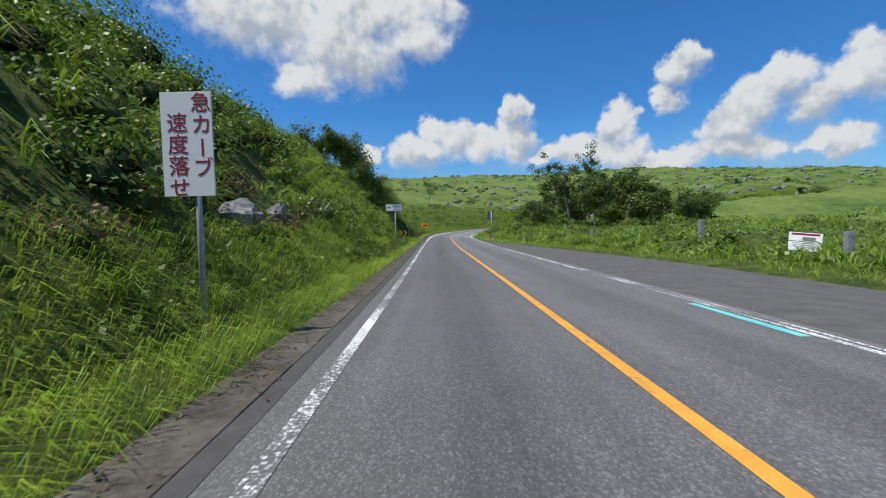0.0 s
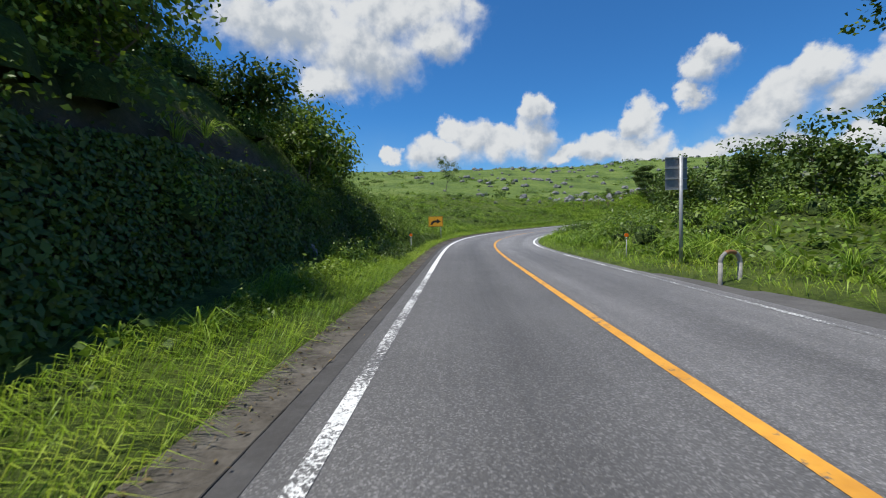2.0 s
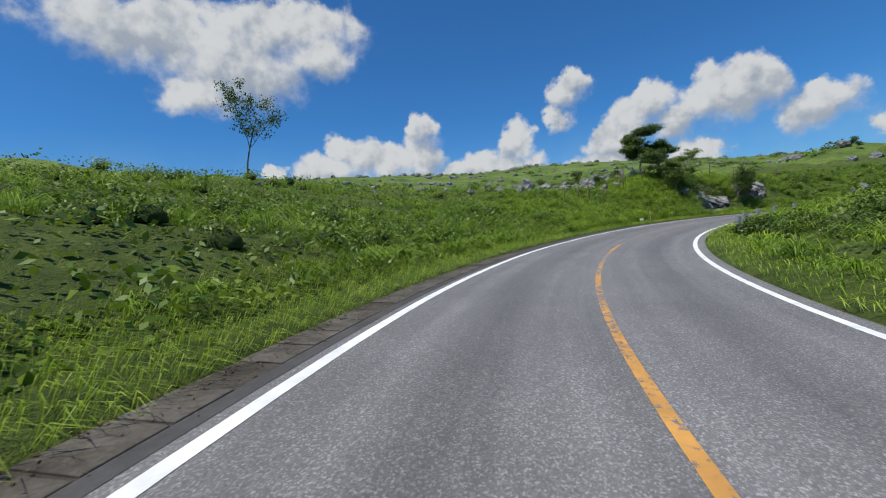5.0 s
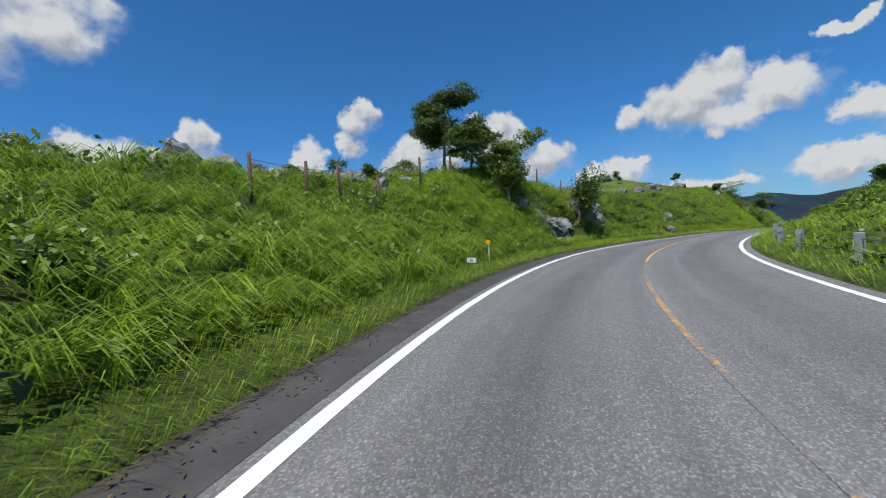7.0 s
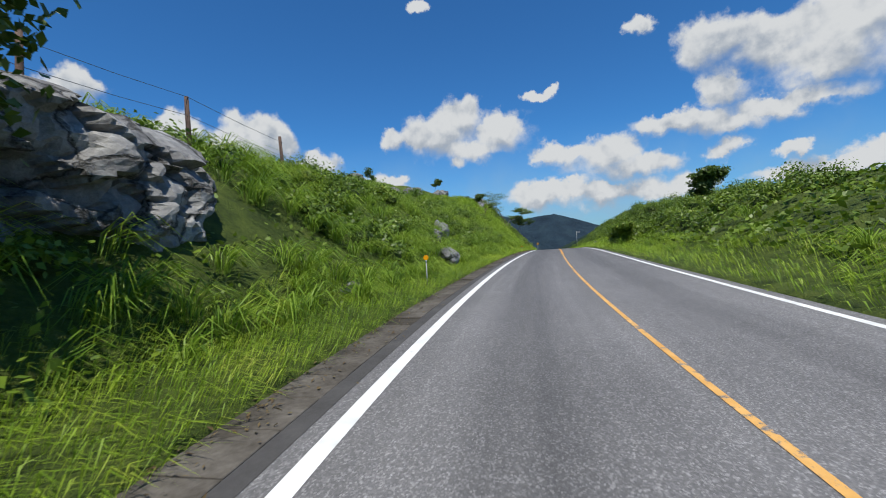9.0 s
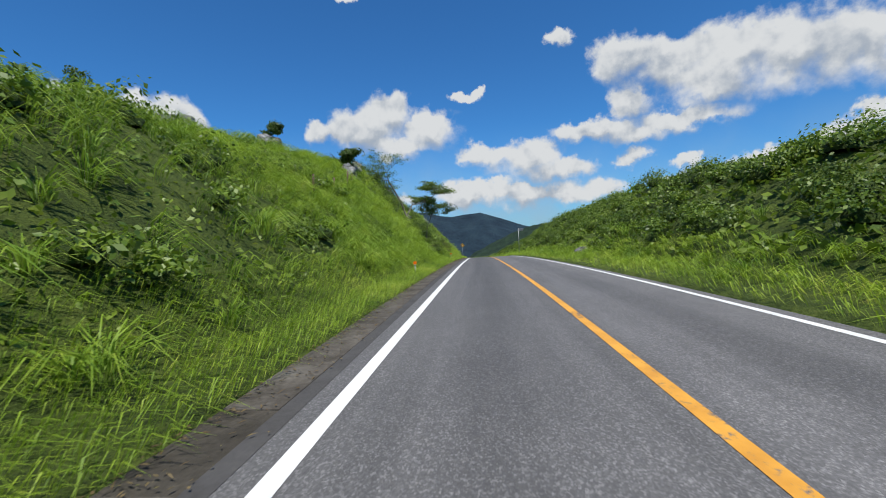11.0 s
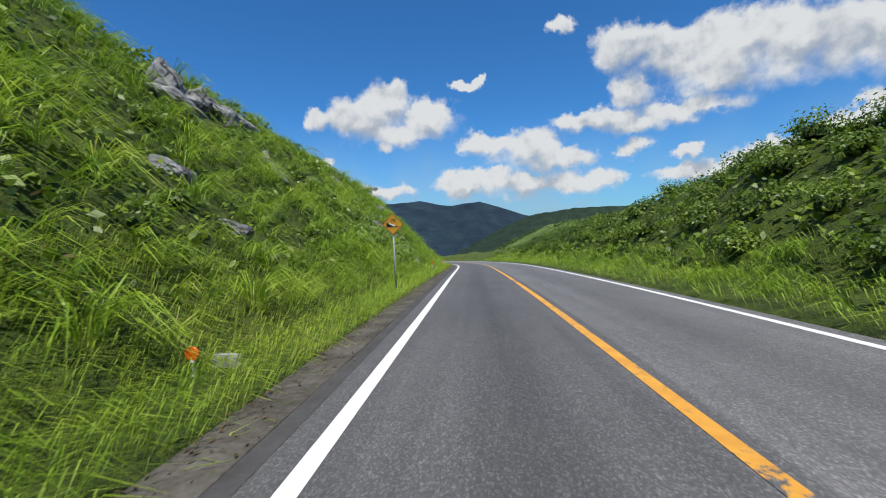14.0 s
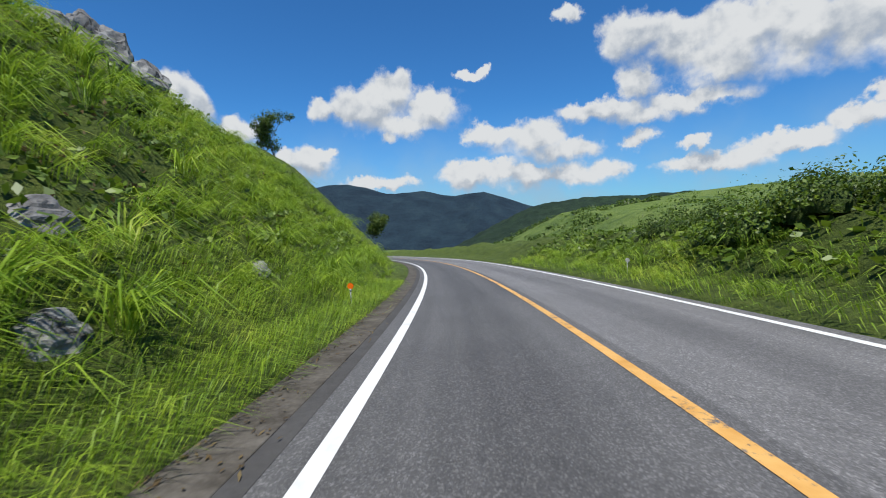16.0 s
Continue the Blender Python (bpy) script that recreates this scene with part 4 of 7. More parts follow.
def tussocks(name, n, s0, s1, a0, a1, side, h, mat, label, each=46, power=1.0, patch=None):
    """Big tussocks whose long blades spring from one foot and fall outwards."""
    s, a, x, y, z = places(n, s0, s1, a0, a1, side, power)
    if patch:
        ok = wave(x, y, patch[0], 67) > patch[1]
        s, x, y, z = s[ok], x[ok], y[ok], z[ok]
    size = rng.uniform(*h, len(x))
    k = np.repeat(np.arange(len(x)), each)
    m = len(k)
    ang = rng.uniform(0, 2 * np.pi, m)
    r = size[k] * 0.16 * rng.random(m)
    root = np.stack([x[k] + np.cos(ang) * r, y[k] + np.sin(ang) * r, z[k] - 0.03], 1)
    nx, ny = np.interp(s, CS, NX)[k], np.interp(s, CS, NY)[k]
    dx, dy = np.cos(ang) - nx * side * 0.45 + 0.25, np.sin(ang) - ny * side * 0.45
    return arched_blades(name, root, size[k] * rng.uniform(0.6, 1.15, m), rng.uniform(0.008, 0.02, m) * (0.6 + size[k]), rng.uniform(0.45, 1.15, m), np.arctan2(dy, dx), mat, label)


V, LV, LG = "bright green verge grass beside the road", (0.4, 1.1), (0.55, 1.1)
# verge grass along both edges
sward("verge_grass", 77400, -3, 66, -0.27, 2.2, -1, (0.18, 0.5), (0.00504, 0.01152), LV, GRASS, V, 0.9)
sward("verge_grass", 46870, 66, 125, -0.27, 2.2, -1, (0.16, 0.42), (0.00576, 0.01296), LV, GRASS, V, 0.9)
sward("verge_grass", 71810, 125, 200, -0.27, 2.0, -1, (0.18, 0.45), (0.00576, 0.01224), LV, GRASS, V, 0.9)
sward("verge_grass", 86430, 200, 278, -0.27, 2.3, -1, (0.2, 0.52), (0.00576, 0.01296), LV, GRASS, V, 0.9)
sward("verge_grass", 22360, 4, 130, -0.08, 2.0, 1, (0.18, 0.45), (0.0119, 0.0255), LV, GRASS, V, 0.8)
sward("verge_grass", 33540, 130, 290, -0.08, 2.8, 1, (0.2, 0.55), (0.0119, 0.0272), LV, GRASS, V, 0.8)
sward("gutter_weeds", 4500, 0, 270, -0.5, -0.05, -1, (0.06, 0.2), (0.0051, 0.0119), LV, GRASS, "weeds growing out of the gutter's joints", 0.6, (1.6, 0.28), 12)

sward("gutter_weeds", 14000, 92, 130, -0.52, -0.05, -1, (0.08, 0.22), (0.006, 0.013), LV, GRASS, "weeds growing over the dirty edge of the bend", 0.7, (1.2, -0.1), 10)

# long arching grass on the banks, in drifts
sward("bank_grass", 18060, 2, 66, 1.6, 11, -1, (0.3, 0.7), (0.0102, 0.0221), LG, GRASS_LONG, "long arching grass on the bank", 1.0, (3.5, -0.1), 8)
sward("hillside_grass", 60000, 64, 128, 1.5, 22, -1, (0.25, 0.55), (0.0119, 0.0255), LG, GRASS_LONG, "long arching grass on the hillside", 1.5, (4.0, -0.3), 8)
sward("bank_grass", 25800, 120, 182, 1.5, 10, -1, (0.3, 0.65), (0.0102, 0.0238), LG, GRASS_LONG, "long arching grass on the bank", 1.0, (3.5, -0.2), 8)
sward("bank_grass", 49450, 174, 197, 1.2, 12, -1, (0.3, 0.7), (0.0085, 0.0204), (0.75, 1.15), GRASS, "long yellow-green grass hanging down the bank", 1.0, None, 8)
sward("bank_grass", 13000, 197, 210, 1.2, 11, -1, (0.25, 0.5), (0.0085, 0.02), (0.65, 1.15), GRASS_LONG, "long grass between the creepers of the bank", 1.0, None, 8)
sward("bank_grass", 62000, 208, 288, 1.2, 10, -1, (0.25, 0.55), (0.0085, 0.0205), (0.65, 1.15), GRASS, "yellow-green grass hanging down the bank", 1.0, (2.6, -0.55), 8)
sward("meadow_grass", 21000, 2, 66, 1.2, 22, 1, (0.3, 0.75), (0.0187, 0.03825), LG, GRASS_LONG, "tall meadow grass beside the lay-by", 1.4, None, 7)
sward("meadow_grass", 21000, 60, 140, 1.0, 20, 1, (0.2, 0.5), (0.017, 0.03825), LG, GRASS, "meadow grass inside the bend", 1.4, None, 7)
sward("bank_grass", 15000, 135, 290, 3.5, 13, 1, (0.25, 0.5), (0.015, 0.03), LG, GRASS_LONG, "long grass on the bank", 1.0, (4.0, 0.0), 7)
sward("bank_grass", 15000, 17, 37, 1.0, 10, -1, (0.28, 0.55), (0.010, 0.022), (0.7, 1.15), GRASS, "long bright grass hanging down the bank", 1.1, (2.4, -0.05), 8)
sward("bank_grass", 30960, 98, 124, 1.0, 10, -1, (0.28, 0.55), (0.010, 0.022), (0.6, 1.1), GRASS_LONG, "long arching grass on the slope", 1.1, None, 8)
tussocks("grass_tussocks", 90, 2, 66, 1.0, 8, -1, (0.4, 0.75), GRASS_LONG, "arching tussocks of tall grass on the bank")
tussocks("grass_tussocks", 520, 64, 128, 1.0, 18, -1, (0.6, 1.15), GRASS_LONG, "arching tussocks of tall grass on the hillside", 46, 1.4, (6.0, -0.1))
tussocks("grass_tussocks", 190, 112, 184, 1.0, 8, -1, (0.6, 1.1), GRASS_LONG, "arching tussocks of tall grass on the bank")
tussocks("grass_tussocks", 260, 176, 285, 0.9, 9, -1, (0.5, 0.95), GRASS, "yellow-green tussocks hanging down the bank")
tussocks("grass_tussocks", 130, 26, 290, 0.8, 4, 1, (0.6, 1.1), GRASS_LONG, "arching tussocks of tall grass beside the road")

# low leafy growth
carpet("undergrowth", 46000, 0, 66, 1.0, 12, -1, (0.07, 0.16), LEAF, "low leafy undergrowth on the bank", 0.45)
carpet("undergrowth", 56000, 62, 124, 1.0, 24, -1, (0.10, 0.22), LEAF, "low leafy growth on the hillside", 0.75, 1.5)
carpet("undergrowth", 40000, 124, 184, 1.2, 10, -1, (0.07, 0.16), LEAF, "low leafy undergrowth on the bank", 0.45)
carpet("undergrowth", 92000, 196, 288, 1.6, 11, -1, (0.09, 0.19), LEAF, "broad-leaved creeper on the bank", 0.4)
carpet("undergrowth", 26000, 10, 66, 1.2, 24, 1, (0.12, 0.26), LEAF, "low leafy growth in the meadow", 0.4, 1.4)
carpet("undergrowth", 15000, 66, 135, 1.0, 20, 1, (0.12, 0.26), LEAF, "low leafy growth inside the bend", 0.3, 1.4)
carpet("undergrowth", 60000, 132, 292, 1.8, 13, 1, (0.17, 0.34), LEAF, "low leafy growth on the bank", 0.5)

# leafy shrubs on the banks
shrubs("bank_shrubs", 85, 17, 38, 1.6, 11, -1, (0.5, 1.1), (0.6, 0.95), 400, (0.08, 0.15), LEAF, "mixed leafy green shrubs among the grass of the bank")
shrubs("verge_weeds", 60, 50, 66, 0.45, 1.6, -1, (0.3, 0.6), (0.9, 1.3), 210, (0.06, 0.12), LEAF_DARK, "tall dark green weeds crowding the verge")
shrubs("verge_weeds", 70, 15, 34, 0.35, 1.5, -1, (0.25, 0.5), (0.8, 1.1), 190, (0.06, 0.11), LEAF_DARK, "dark green ferns and weeds crowding the verge")
shrubs("fern_clumps", 40, 14, 36, 0.8, 2.0, -1, (0.3, 0.6), (0.6, 0.9), 220, (0.06, 0.11), LEAF, "feathery green ferns along the foot of the bank")
shrubs("broadleaf_shrubs", 20, 16.5, 26, 1.7, 3.0, -1, (0.45, 0.75), (0.7, 1.0), 240, (0.08, 0.15), LEAF, "broad-leaved bright green shrubs close to the road")
shrubs("bank_shrubs", 95, 0, 20, 2.2, 12, -1, (0.7, 1.5), (0.6, 1.0), 400, (0.08, 0.15), LEAF, "mixed leafy green shrubs on the bank")
shrubs("meadow_shrubs", 60, 14, 48, 1.2, 9, 1, (0.4, 0.8), (0.6, 0.9), 200, (0.09, 0.17), LEAF, "leafy weeds and low shrubs beside the lay-by", 1.2)
shrubs("dark_shrubs", 10, 2, 18, 2.2, 10, -1, (0.5, 1.0), (0.6, 0.9), 300, (0.07, 0.13), LEAF_DARK, "dark green shrubs on the bank")
shrubs("dry_shrubs", 46, 0, 18, 1.8, 8, -1, (0.4, 0.8), (0.5, 0.8), 230, (0.05, 0.1), LEAF_DRY, "dry brown scrub on the bank")
shrubs("hedge_shrubs", 75, 35, 63, 1.9, 6.5, -1, (0.7, 1.4), (0.8, 1.2), 520, (0.07, 0.13), LEAF, "dense overhanging leafy shrubs beside the road", 1.2)
shrubs("hedge_shrubs", 60, 46, 63, 1.4, 6, -1, (0.6, 1.15), (0.7, 1.1), 480, (0.07, 0.13), LEAF, "leafy shrubs beside the road", 1.0)
shrubs("hillside_shrubs", 210, 66, 124, 2.5, 22, -1, (0.6, 1.25), (0.55, 0.85), 260, (0.075, 0.15), LEAF, "low leafy shrubs on the grassy hillside", 1.2)
shrubs("bank_shrubs", 170, 126, 184, 1.9, 10, -1, (0.5, 1.1), (0.55, 0.9), 300, (0.08, 0.15), LEAF, "mixed leafy shrubs on the bank")
shrubs("ivy_shrubs", 84, 196, 207, 3.3, 11, -1, (0.6, 1.1), (0.6, 0.9), 360, (0.07, 0.13), LEAF_DARK, "dark creeper and shrubs under the trees on the bank")
shrubs("ivy_shrubs", 90, 205, 222, 2.2, 11, -1, (0.6, 1.2), (0.5, 0.8), 330, (0.07, 0.13), LEAF_DARK, "dark creeper and shrubs covering the bank")
shrubs("bank_shrubs", 110, 206, 285, 2.2, 10, -1, (0.4, 0.8), (0.4, 0.7), 230, (0.08, 0.15), LEAF, "leafy shrubs on the grassy bank")
shrubs("meadow_shrubs", 70, 22, 66, 3, 22, 1, (0.5, 1.1), (0.5, 0.8), 190, (0.1, 0.2), LEAF, "low green shrubs in the meadow", 1.1)
shrubs("bend_shrubs", 110, 48, 100, 1.8, 12, 1, (0.8, 1.6), (0.65, 1.0), 300, (0.09, 0.17), LEAF, "leafy shrubs inside the bend", 1.3)
shrubs("bank_shrubs", 235, 150, 275, 2.6, 9, 1, (0.7, 1.3), (0.65, 1.05), 620, (0.09, 0.17), LEAF, "leafy shrubs covering the bank")
shrubs("bank_shrubs", 60, 272, 294, 3.2, 9, 1, (0.3, 0.6), (0.6, 0.9), 260, (0.07, 0.13), LEAF, "low leafy shrubs where the bank opens to the valley")
shrubs("dark_shrubs", 34, 165, 268, 3.0, 6.0, 1, (0.8, 1.3), (0.7, 1.0), 700, (0.08, 0.15), LEAF_DARK, "dark leafy shrubs covering the bank", 1.0, (9.0, 0.0))

carpet("leafy_creeper", 17000, 206, 287, 2.2, 10, -1, (0.13, 0.24), CREEPER, "broad pale-leaved creeper climbing over the bank", 0.75, 1.0, (3.0, -0.05))
carpet("leafy_creeper", 6000, 64, 112, 2.0, 14, -1, (0.08, 0.15), CREEPER, "broad-leaved creeper over the hillside growth", 1.0, 1.2, (3.5, 0.05))
carpet("dry_growth", 7000, 196, 224, 1.6, 9, -1, (0.06, 0.14), LEAF_DRY, "dry brown creepers on the bank", 0.5, 1.0, (2.2, 0.05))
carpet("dry_growth", 8000, 238, 285, 2.0, 9, -1, (0.06, 0.14), LEAF_DRY, "dry brown creepers on the bank", 0.45, 1.0, (2.2, 0.15))
shrubs("creeper_heaps", 34, 236, 246, 1.4, 5, -1, (0.5, 0.9), (0.5, 0.8), 260, (0.12, 0.20), CREEPER, "heaps of broad-leaved green creeper on the bank")
shrubs("creeper_heaps", 26, 203, 224, 1.8, 5.5, -1, (0.4, 0.8), (0.5, 0.8), 240, (0.12, 0.20), CREEPER, "heaps of broad-leaved green creeper on the bank")

carpet("undergrowth", 9000, 118, 132, 2.6, 6, -1, (0.09, 0.18), LEAF, "low leafy growth above the rock face", 0.5)
sward("bank_grass", 16000, 117, 133, 2.4, 7, -1, (0.3, 0.65), (0.009, 0.02), (0.7, 1.1), GRASS, "long grass hanging over the rock face", 1.0, None, 8)
shrubs("reedy_shrubs", 70, 138.5, 156, 1.7, 7, -1, (0.5, 1.0), (0.6, 0.95), 380, (0.09, 0.17), LEAF, "tall lush green shrubs on the bank")
tussocks("grass_tussocks", 170, 131, 160, 0.8, 6, -1, (0.6, 1.05), GRASS_LONG, "tall lush grass clumps on the bank", 60)
tussocks("grass_tussocks", 140, 224, 285, 1.4, 8, -1, (0.7, 1.2), GRASS, "long yellow-green grass falling over the bank", 56)

shrubs("dark_shrubs", 12, 95, 100, 0.9, 3.5, 1, (0.5, 0.9), (0.7, 1.0), 330, (0.08, 0.15), LEAF_DARK, "dark dense bush beside the fence")
sward("bank_grass", 20000, 104, 124, 1.2, 8, -1, (0.3, 0.6), (0.009, 0.02), (0.7, 1.1), GRASS, "long yellow-green grass on the slope", 1.1, None, 8)

sward("bank_grass", 22000, 150, 292, 0.6, 2.6, 1, (0.22, 0.45), (0.011, 0.022), (0.5, 1.1), GRASS, "long grass in front of the bushes", 1.0, None, 7)
shrubs("feathery_shrubs", 70, 178, 266, 3.2, 7.5, 1, (0.7, 1.1), (0.6, 0.9), 640, (0.08, 0.15), LEAF, "light green leafy shrubs on the bank")


def hanging_leaves(name, n, s0, s1, size, mat, label, patch=(1.6, -0.15)):
    """Creepers and ferns that hang down the face of a cut bank."""
    s = rng.uniform(s0, s1, n)
    v, cut = np.interp(s, [r[0] for r in LEFT], [r[1] for r in LEFT]), cut_depth(s)
    up = rng.random(n)
    ok = (cut > 0.5) & (wave(s, up * 3.0, patch[0], 71) > patch[1] - 0.5 * (up - 0.5))
    s, v, cut, up = s[ok], v[ok], cut[ok], up[ok]
    m = len(s)
    a = v + cut + 0.1 + up * 0.75 - rng.random(m) * 0.35
    x, y = plan(s, EDGE_L - a)
    fx, fy = plan(s, EDGE_L - v - cut * 0.5)
    foot = ground_height(fx, fy, s, EDGE_L - v - cut * 0.5)
    nx, ny = np.interp(s, CS, NX), np.interp(s, CS, NY)
    nm = np.stack([nx, ny, 0.5 + 0 * nx], 1) + rng.normal(size=(m, 3)) * 0.5
    nm /= np.linalg.norm(nm, axis=1)[:, None]
    sz = rng.uniform(*size, m)
    co = leaf_quads(np.stack([x, y, foot + 0.1 + up * (1.4 + cut * 0.8)], 1), nm, sz, sz * 0.6)
    return tagged(new(name, array_mesh(name, co, quads(m), mat)), label, "creepers", kind="stuff")


def litter(name, n, s0, s1, label):
    """Dry leaves and bits of stalk in the gutter and at the foot of the grass."""
    s = rng.uniform(s0, s1, n)
    u = EDGE_L + rng.normal(size=n) * 0.11 + np.where(rng.random(n) < 0.75, -0.02, 0.3)
    x, y = plan(s, u)
    z, b = at_s(s, CZ, CB)
    nm = rng.normal(size=(n, 3)) * 0.25 + np.array([0, 0, 1.0])
    nm /= np.linalg.norm(nm, axis=1)[:, None]
    co = leaf_quads(np.stack([x, y, z - b * u + 0.035], 1), nm, rng.uniform(0.02, 0.09, n), rng.uniform(0.008, 0.03, n))
    return tagged(new(name, array_mesh(name, co, quads(n), LEAF_DRY)), label, "litter", kind="stuff")


litter("leaf_litter", 14000, -2, 275, "dry leaves and stalks in the gutter")
hanging_leaves("hanging_creepers", 52000, 35, 57, (0.07, 0.15), LEAF_DARK, "leafy creepers hanging down the shaded rock face", (1.3, -0.75))
hanging_leaves("hanging_creepers", 5000, 121.5, 130.5, (0.09, 0.18), LEAF, "leafy creepers and grass hanging over the rock face", (1.2, 0.25))
shrubs("dark_shrubs", 42, 255, 279, 3.2, 6.0, 1, (0.8, 1.25), (0.75, 1.05), 720, (0.06, 0.12), LEAF_DARK, "dark leafy bushes behind the verge")
shrubs("rock_foot_shrubs", 9, 118.5, 124.8, 0.8, 1.5, -1, (0.3, 0.5), (0.6, 0.9), 260, (0.09, 0.16), LEAF, "leafy shrubs in front of the rock face")
hanging_leaves("hanging_creepers", 7000, 200, 219.5, (0.09, 0.18), LEAF, "leafy creepers hanging into the hollow of the bank", (1.4, 0.15))
shrubs("hollow_shrubs", 26, 211, 220, 3.1, 4.6, -1, (0.5, 0.9), (0.6, 0.9), 300, (0.1, 0.18), LEAF, "leafy shrubs overhanging the hollow")
shrubs("fern_clumps", 44, 40, 58, 0.7, 1.7, -1, (0.2, 0.42), (0.7, 1.1), 170, (0.045, 0.085), LEAF, "bright green leafy weeds along the foot of the bank")


def far_growth(name, n, r0, r1, a0, a1, rad, count, size, mat, label):
    """Clumps of growth on the open hills, thin with distance."""
    az, r = np.radians(rng.uniform(a0, a1, n)), r0 + (r1 - r0) * rng.random(n) ** 0.8
    x, y = 60 + np.sin(az) * r, 60 + np.cos(az) * r
    s, u = nearest(x, y)
    ok = (np.abs(u) > 30) & (wave(x, y, 45, 61) > -0.15)
    x, y = x[ok], y[ok]
    z = ground_height(x, y)
    m = len(x)
    rr = rng.uniform(*rad, m) * (1 + 0.8 * rng.random(m) ** 4)
    co = clump_leaves(np.stack([x, y, z], 1), rr, rng.uniform(0.45, 0.8, m), count, rng.uniform(*size, m))
    return tagged(new(name, array_mesh(name, co, quads(len(co) // 4), mat)), label, "shrubs", kind="stuff")


far_growth("hill_shrubs", 1300, 60, 290, -60, 62, (0.6, 1.9), 36, (0.4, 0.8), LEAF, "scattered low bushes on the open downs")
far_growth("hill_bushes", 210, 70, 290, -60, 62, (1.2, 2.6), 110, (0.4, 0.8), LEAF_DARK, "dark bushes on the open downs")
far_growth("hill_shrubs", 640, 90, 470, 78, 140, (0.8, 2.2), 42, (0.5, 1.0), LEAF, "scattered low bushes on the open hill")
far_growth("valley_woods", 190, 300, 620, 58, 92, (3.0, 6.0), 120, (1.0, 1.8), LEAF_DARK, "dark woods in the valley")


# ---- things: helpers ----
def part(name, bm, mat, parent, label=""):
    """Links a bmesh as one mesh under a thing."""
    me = bpy.data.meshes.new(name)
    bm.normal_update()
    bm.to_mesh(me)
    bm.free()
    me.materials.append(mat)
    ob = new(name, me)
    ob.parent = parent
    return tagged(ob, label)


def thing(name, m, label, category, group=""):
    ob = new(name)
    ob.empty_display_size = 0.2
    ob.matrix_world = m
    return tagged(ob, label, category, group)


def tube(bm, a, b, r0, r1=None, sides=10, cap=True):
    """A tapered round bar from a to b."""
    a, b, r1 = Vector(a), Vector(b), r0 if r1 is None else r1
    q = (b - a).to_track_quat("Z", "Y")
    rings = []
    for p, r in ((a, r0), (b, r1)):
        rings.append([bm.verts.new(p + q @ Vector((math.cos(k * 2 * math.pi / sides) * r, math.sin(k * 2 * math.pi / sides) * r, 0))) for k in range(sides)])
    for k in range(sides):
        f = bm.faces.new((rings[0][k], rings[0][(k + 1) % sides], rings[1][(k + 1) % sides], rings[1][k]))
        f.smooth = True
    if cap:
        bm.faces.new(rings[0][::-1])
        bm.faces.new(rings[1])
    return bm


def bar(a, b, r0, r1=None, sides=10):
    return tube(bmesh.new(), a, b, r0, r1, sides)


def box(w, d, h, at=(0, 0, 0), bevel=0.004, seg=2):
    bm = bmesh.new()
    bmesh.ops.create_cube(bm, size=1.0, matrix=Matrix.Translation(at) @ Matrix.Diagonal((w, d, h, 1)))
    if bevel:
        bmesh.ops.bevel(bm, geom=bm.edges[:], offset=bevel, segments=seg, affect="EDGES")
    return bm


def plate(points, y0, y1):
    """A flat outline in x, z given thickness in y."""
    bm = bmesh.new()
    f = [bm.verts.new((x, y0, z)) for x, z in points]
    b = [bm.verts.new((x, y1, z)) for x, z in points]
    bm.faces.new(f)
    bm.faces.new(b[::-1])
    n = len(points)
    for i in range(n):
        bm.faces.new((f[i], b[i], b[(i + 1) % n], f[(i + 1) % n]))
    bmesh.ops.recalc_face_normals(bm, faces=bm.faces[:])
    return bm


def letters(text, size, at, mat, parent, turn=0.0, width=None):
    """Painted letters on a board that faces -y."""
    cu = bpy.data.curves.new("lettering", "FONT")
    cu.body, cu.size, cu.align_x, cu.align_y, cu.extrude, cu.offset = text, size, "CENTER", "CENTER", 0.0015, 0.006 * size
    tmp = bpy.data.objects.new("lettering", cu)
    scene.collection.objects.link(tmp)
    bpy.context.view_layer.update()
    me = bpy.data.meshes.new_from_object(tmp.evaluated_get(bpy.context.evaluated_depsgraph_get()))
    bpy.data.objects.remove(tmp)
    me.materials.clear()
    me.materials.append(mat)
    me.name = "lettering"
    ob = new("lettering", me)
    ob.parent = parent
    ob.matrix_local = pose(at[0], at[1], at[2], 90, 0, 0) @ pose(0, 0, 0, 0, 0, turn)
    if width:
        w = max(v.co.x for v in me.vertices) - min(v.co.x for v in me.vertices)
        ob.scale.x = width / w
    return ob


def plain(name, colour, rough=0.5, metal=0.0, wear=0.25, scale=14.0):
    """Paint or metal with faint wear and dirt."""
    m, nt, b, N, L = material(name)
    n = noise_node(N, L, scale, 6, 0.65, N("ShaderNodeTexCoord").outputs["Object"])
    c = np.array(colour)
    L(ramp_node(N, L, n.outputs[0], [(0.3, tuple(c * (1 - wear))), (0.6, tuple(c)), (0.9, tuple(np.minimum(c * (1 + wear * 0.3), 0.95)))]).outputs[0], b.inputs["Base Color"])
    b.inputs["Roughness"].default_value, b.inputs["Metallic"].default_value = rough, metal
    bump_node(N, L, n.outputs[0], 0.15, 0.002, b)
    return m


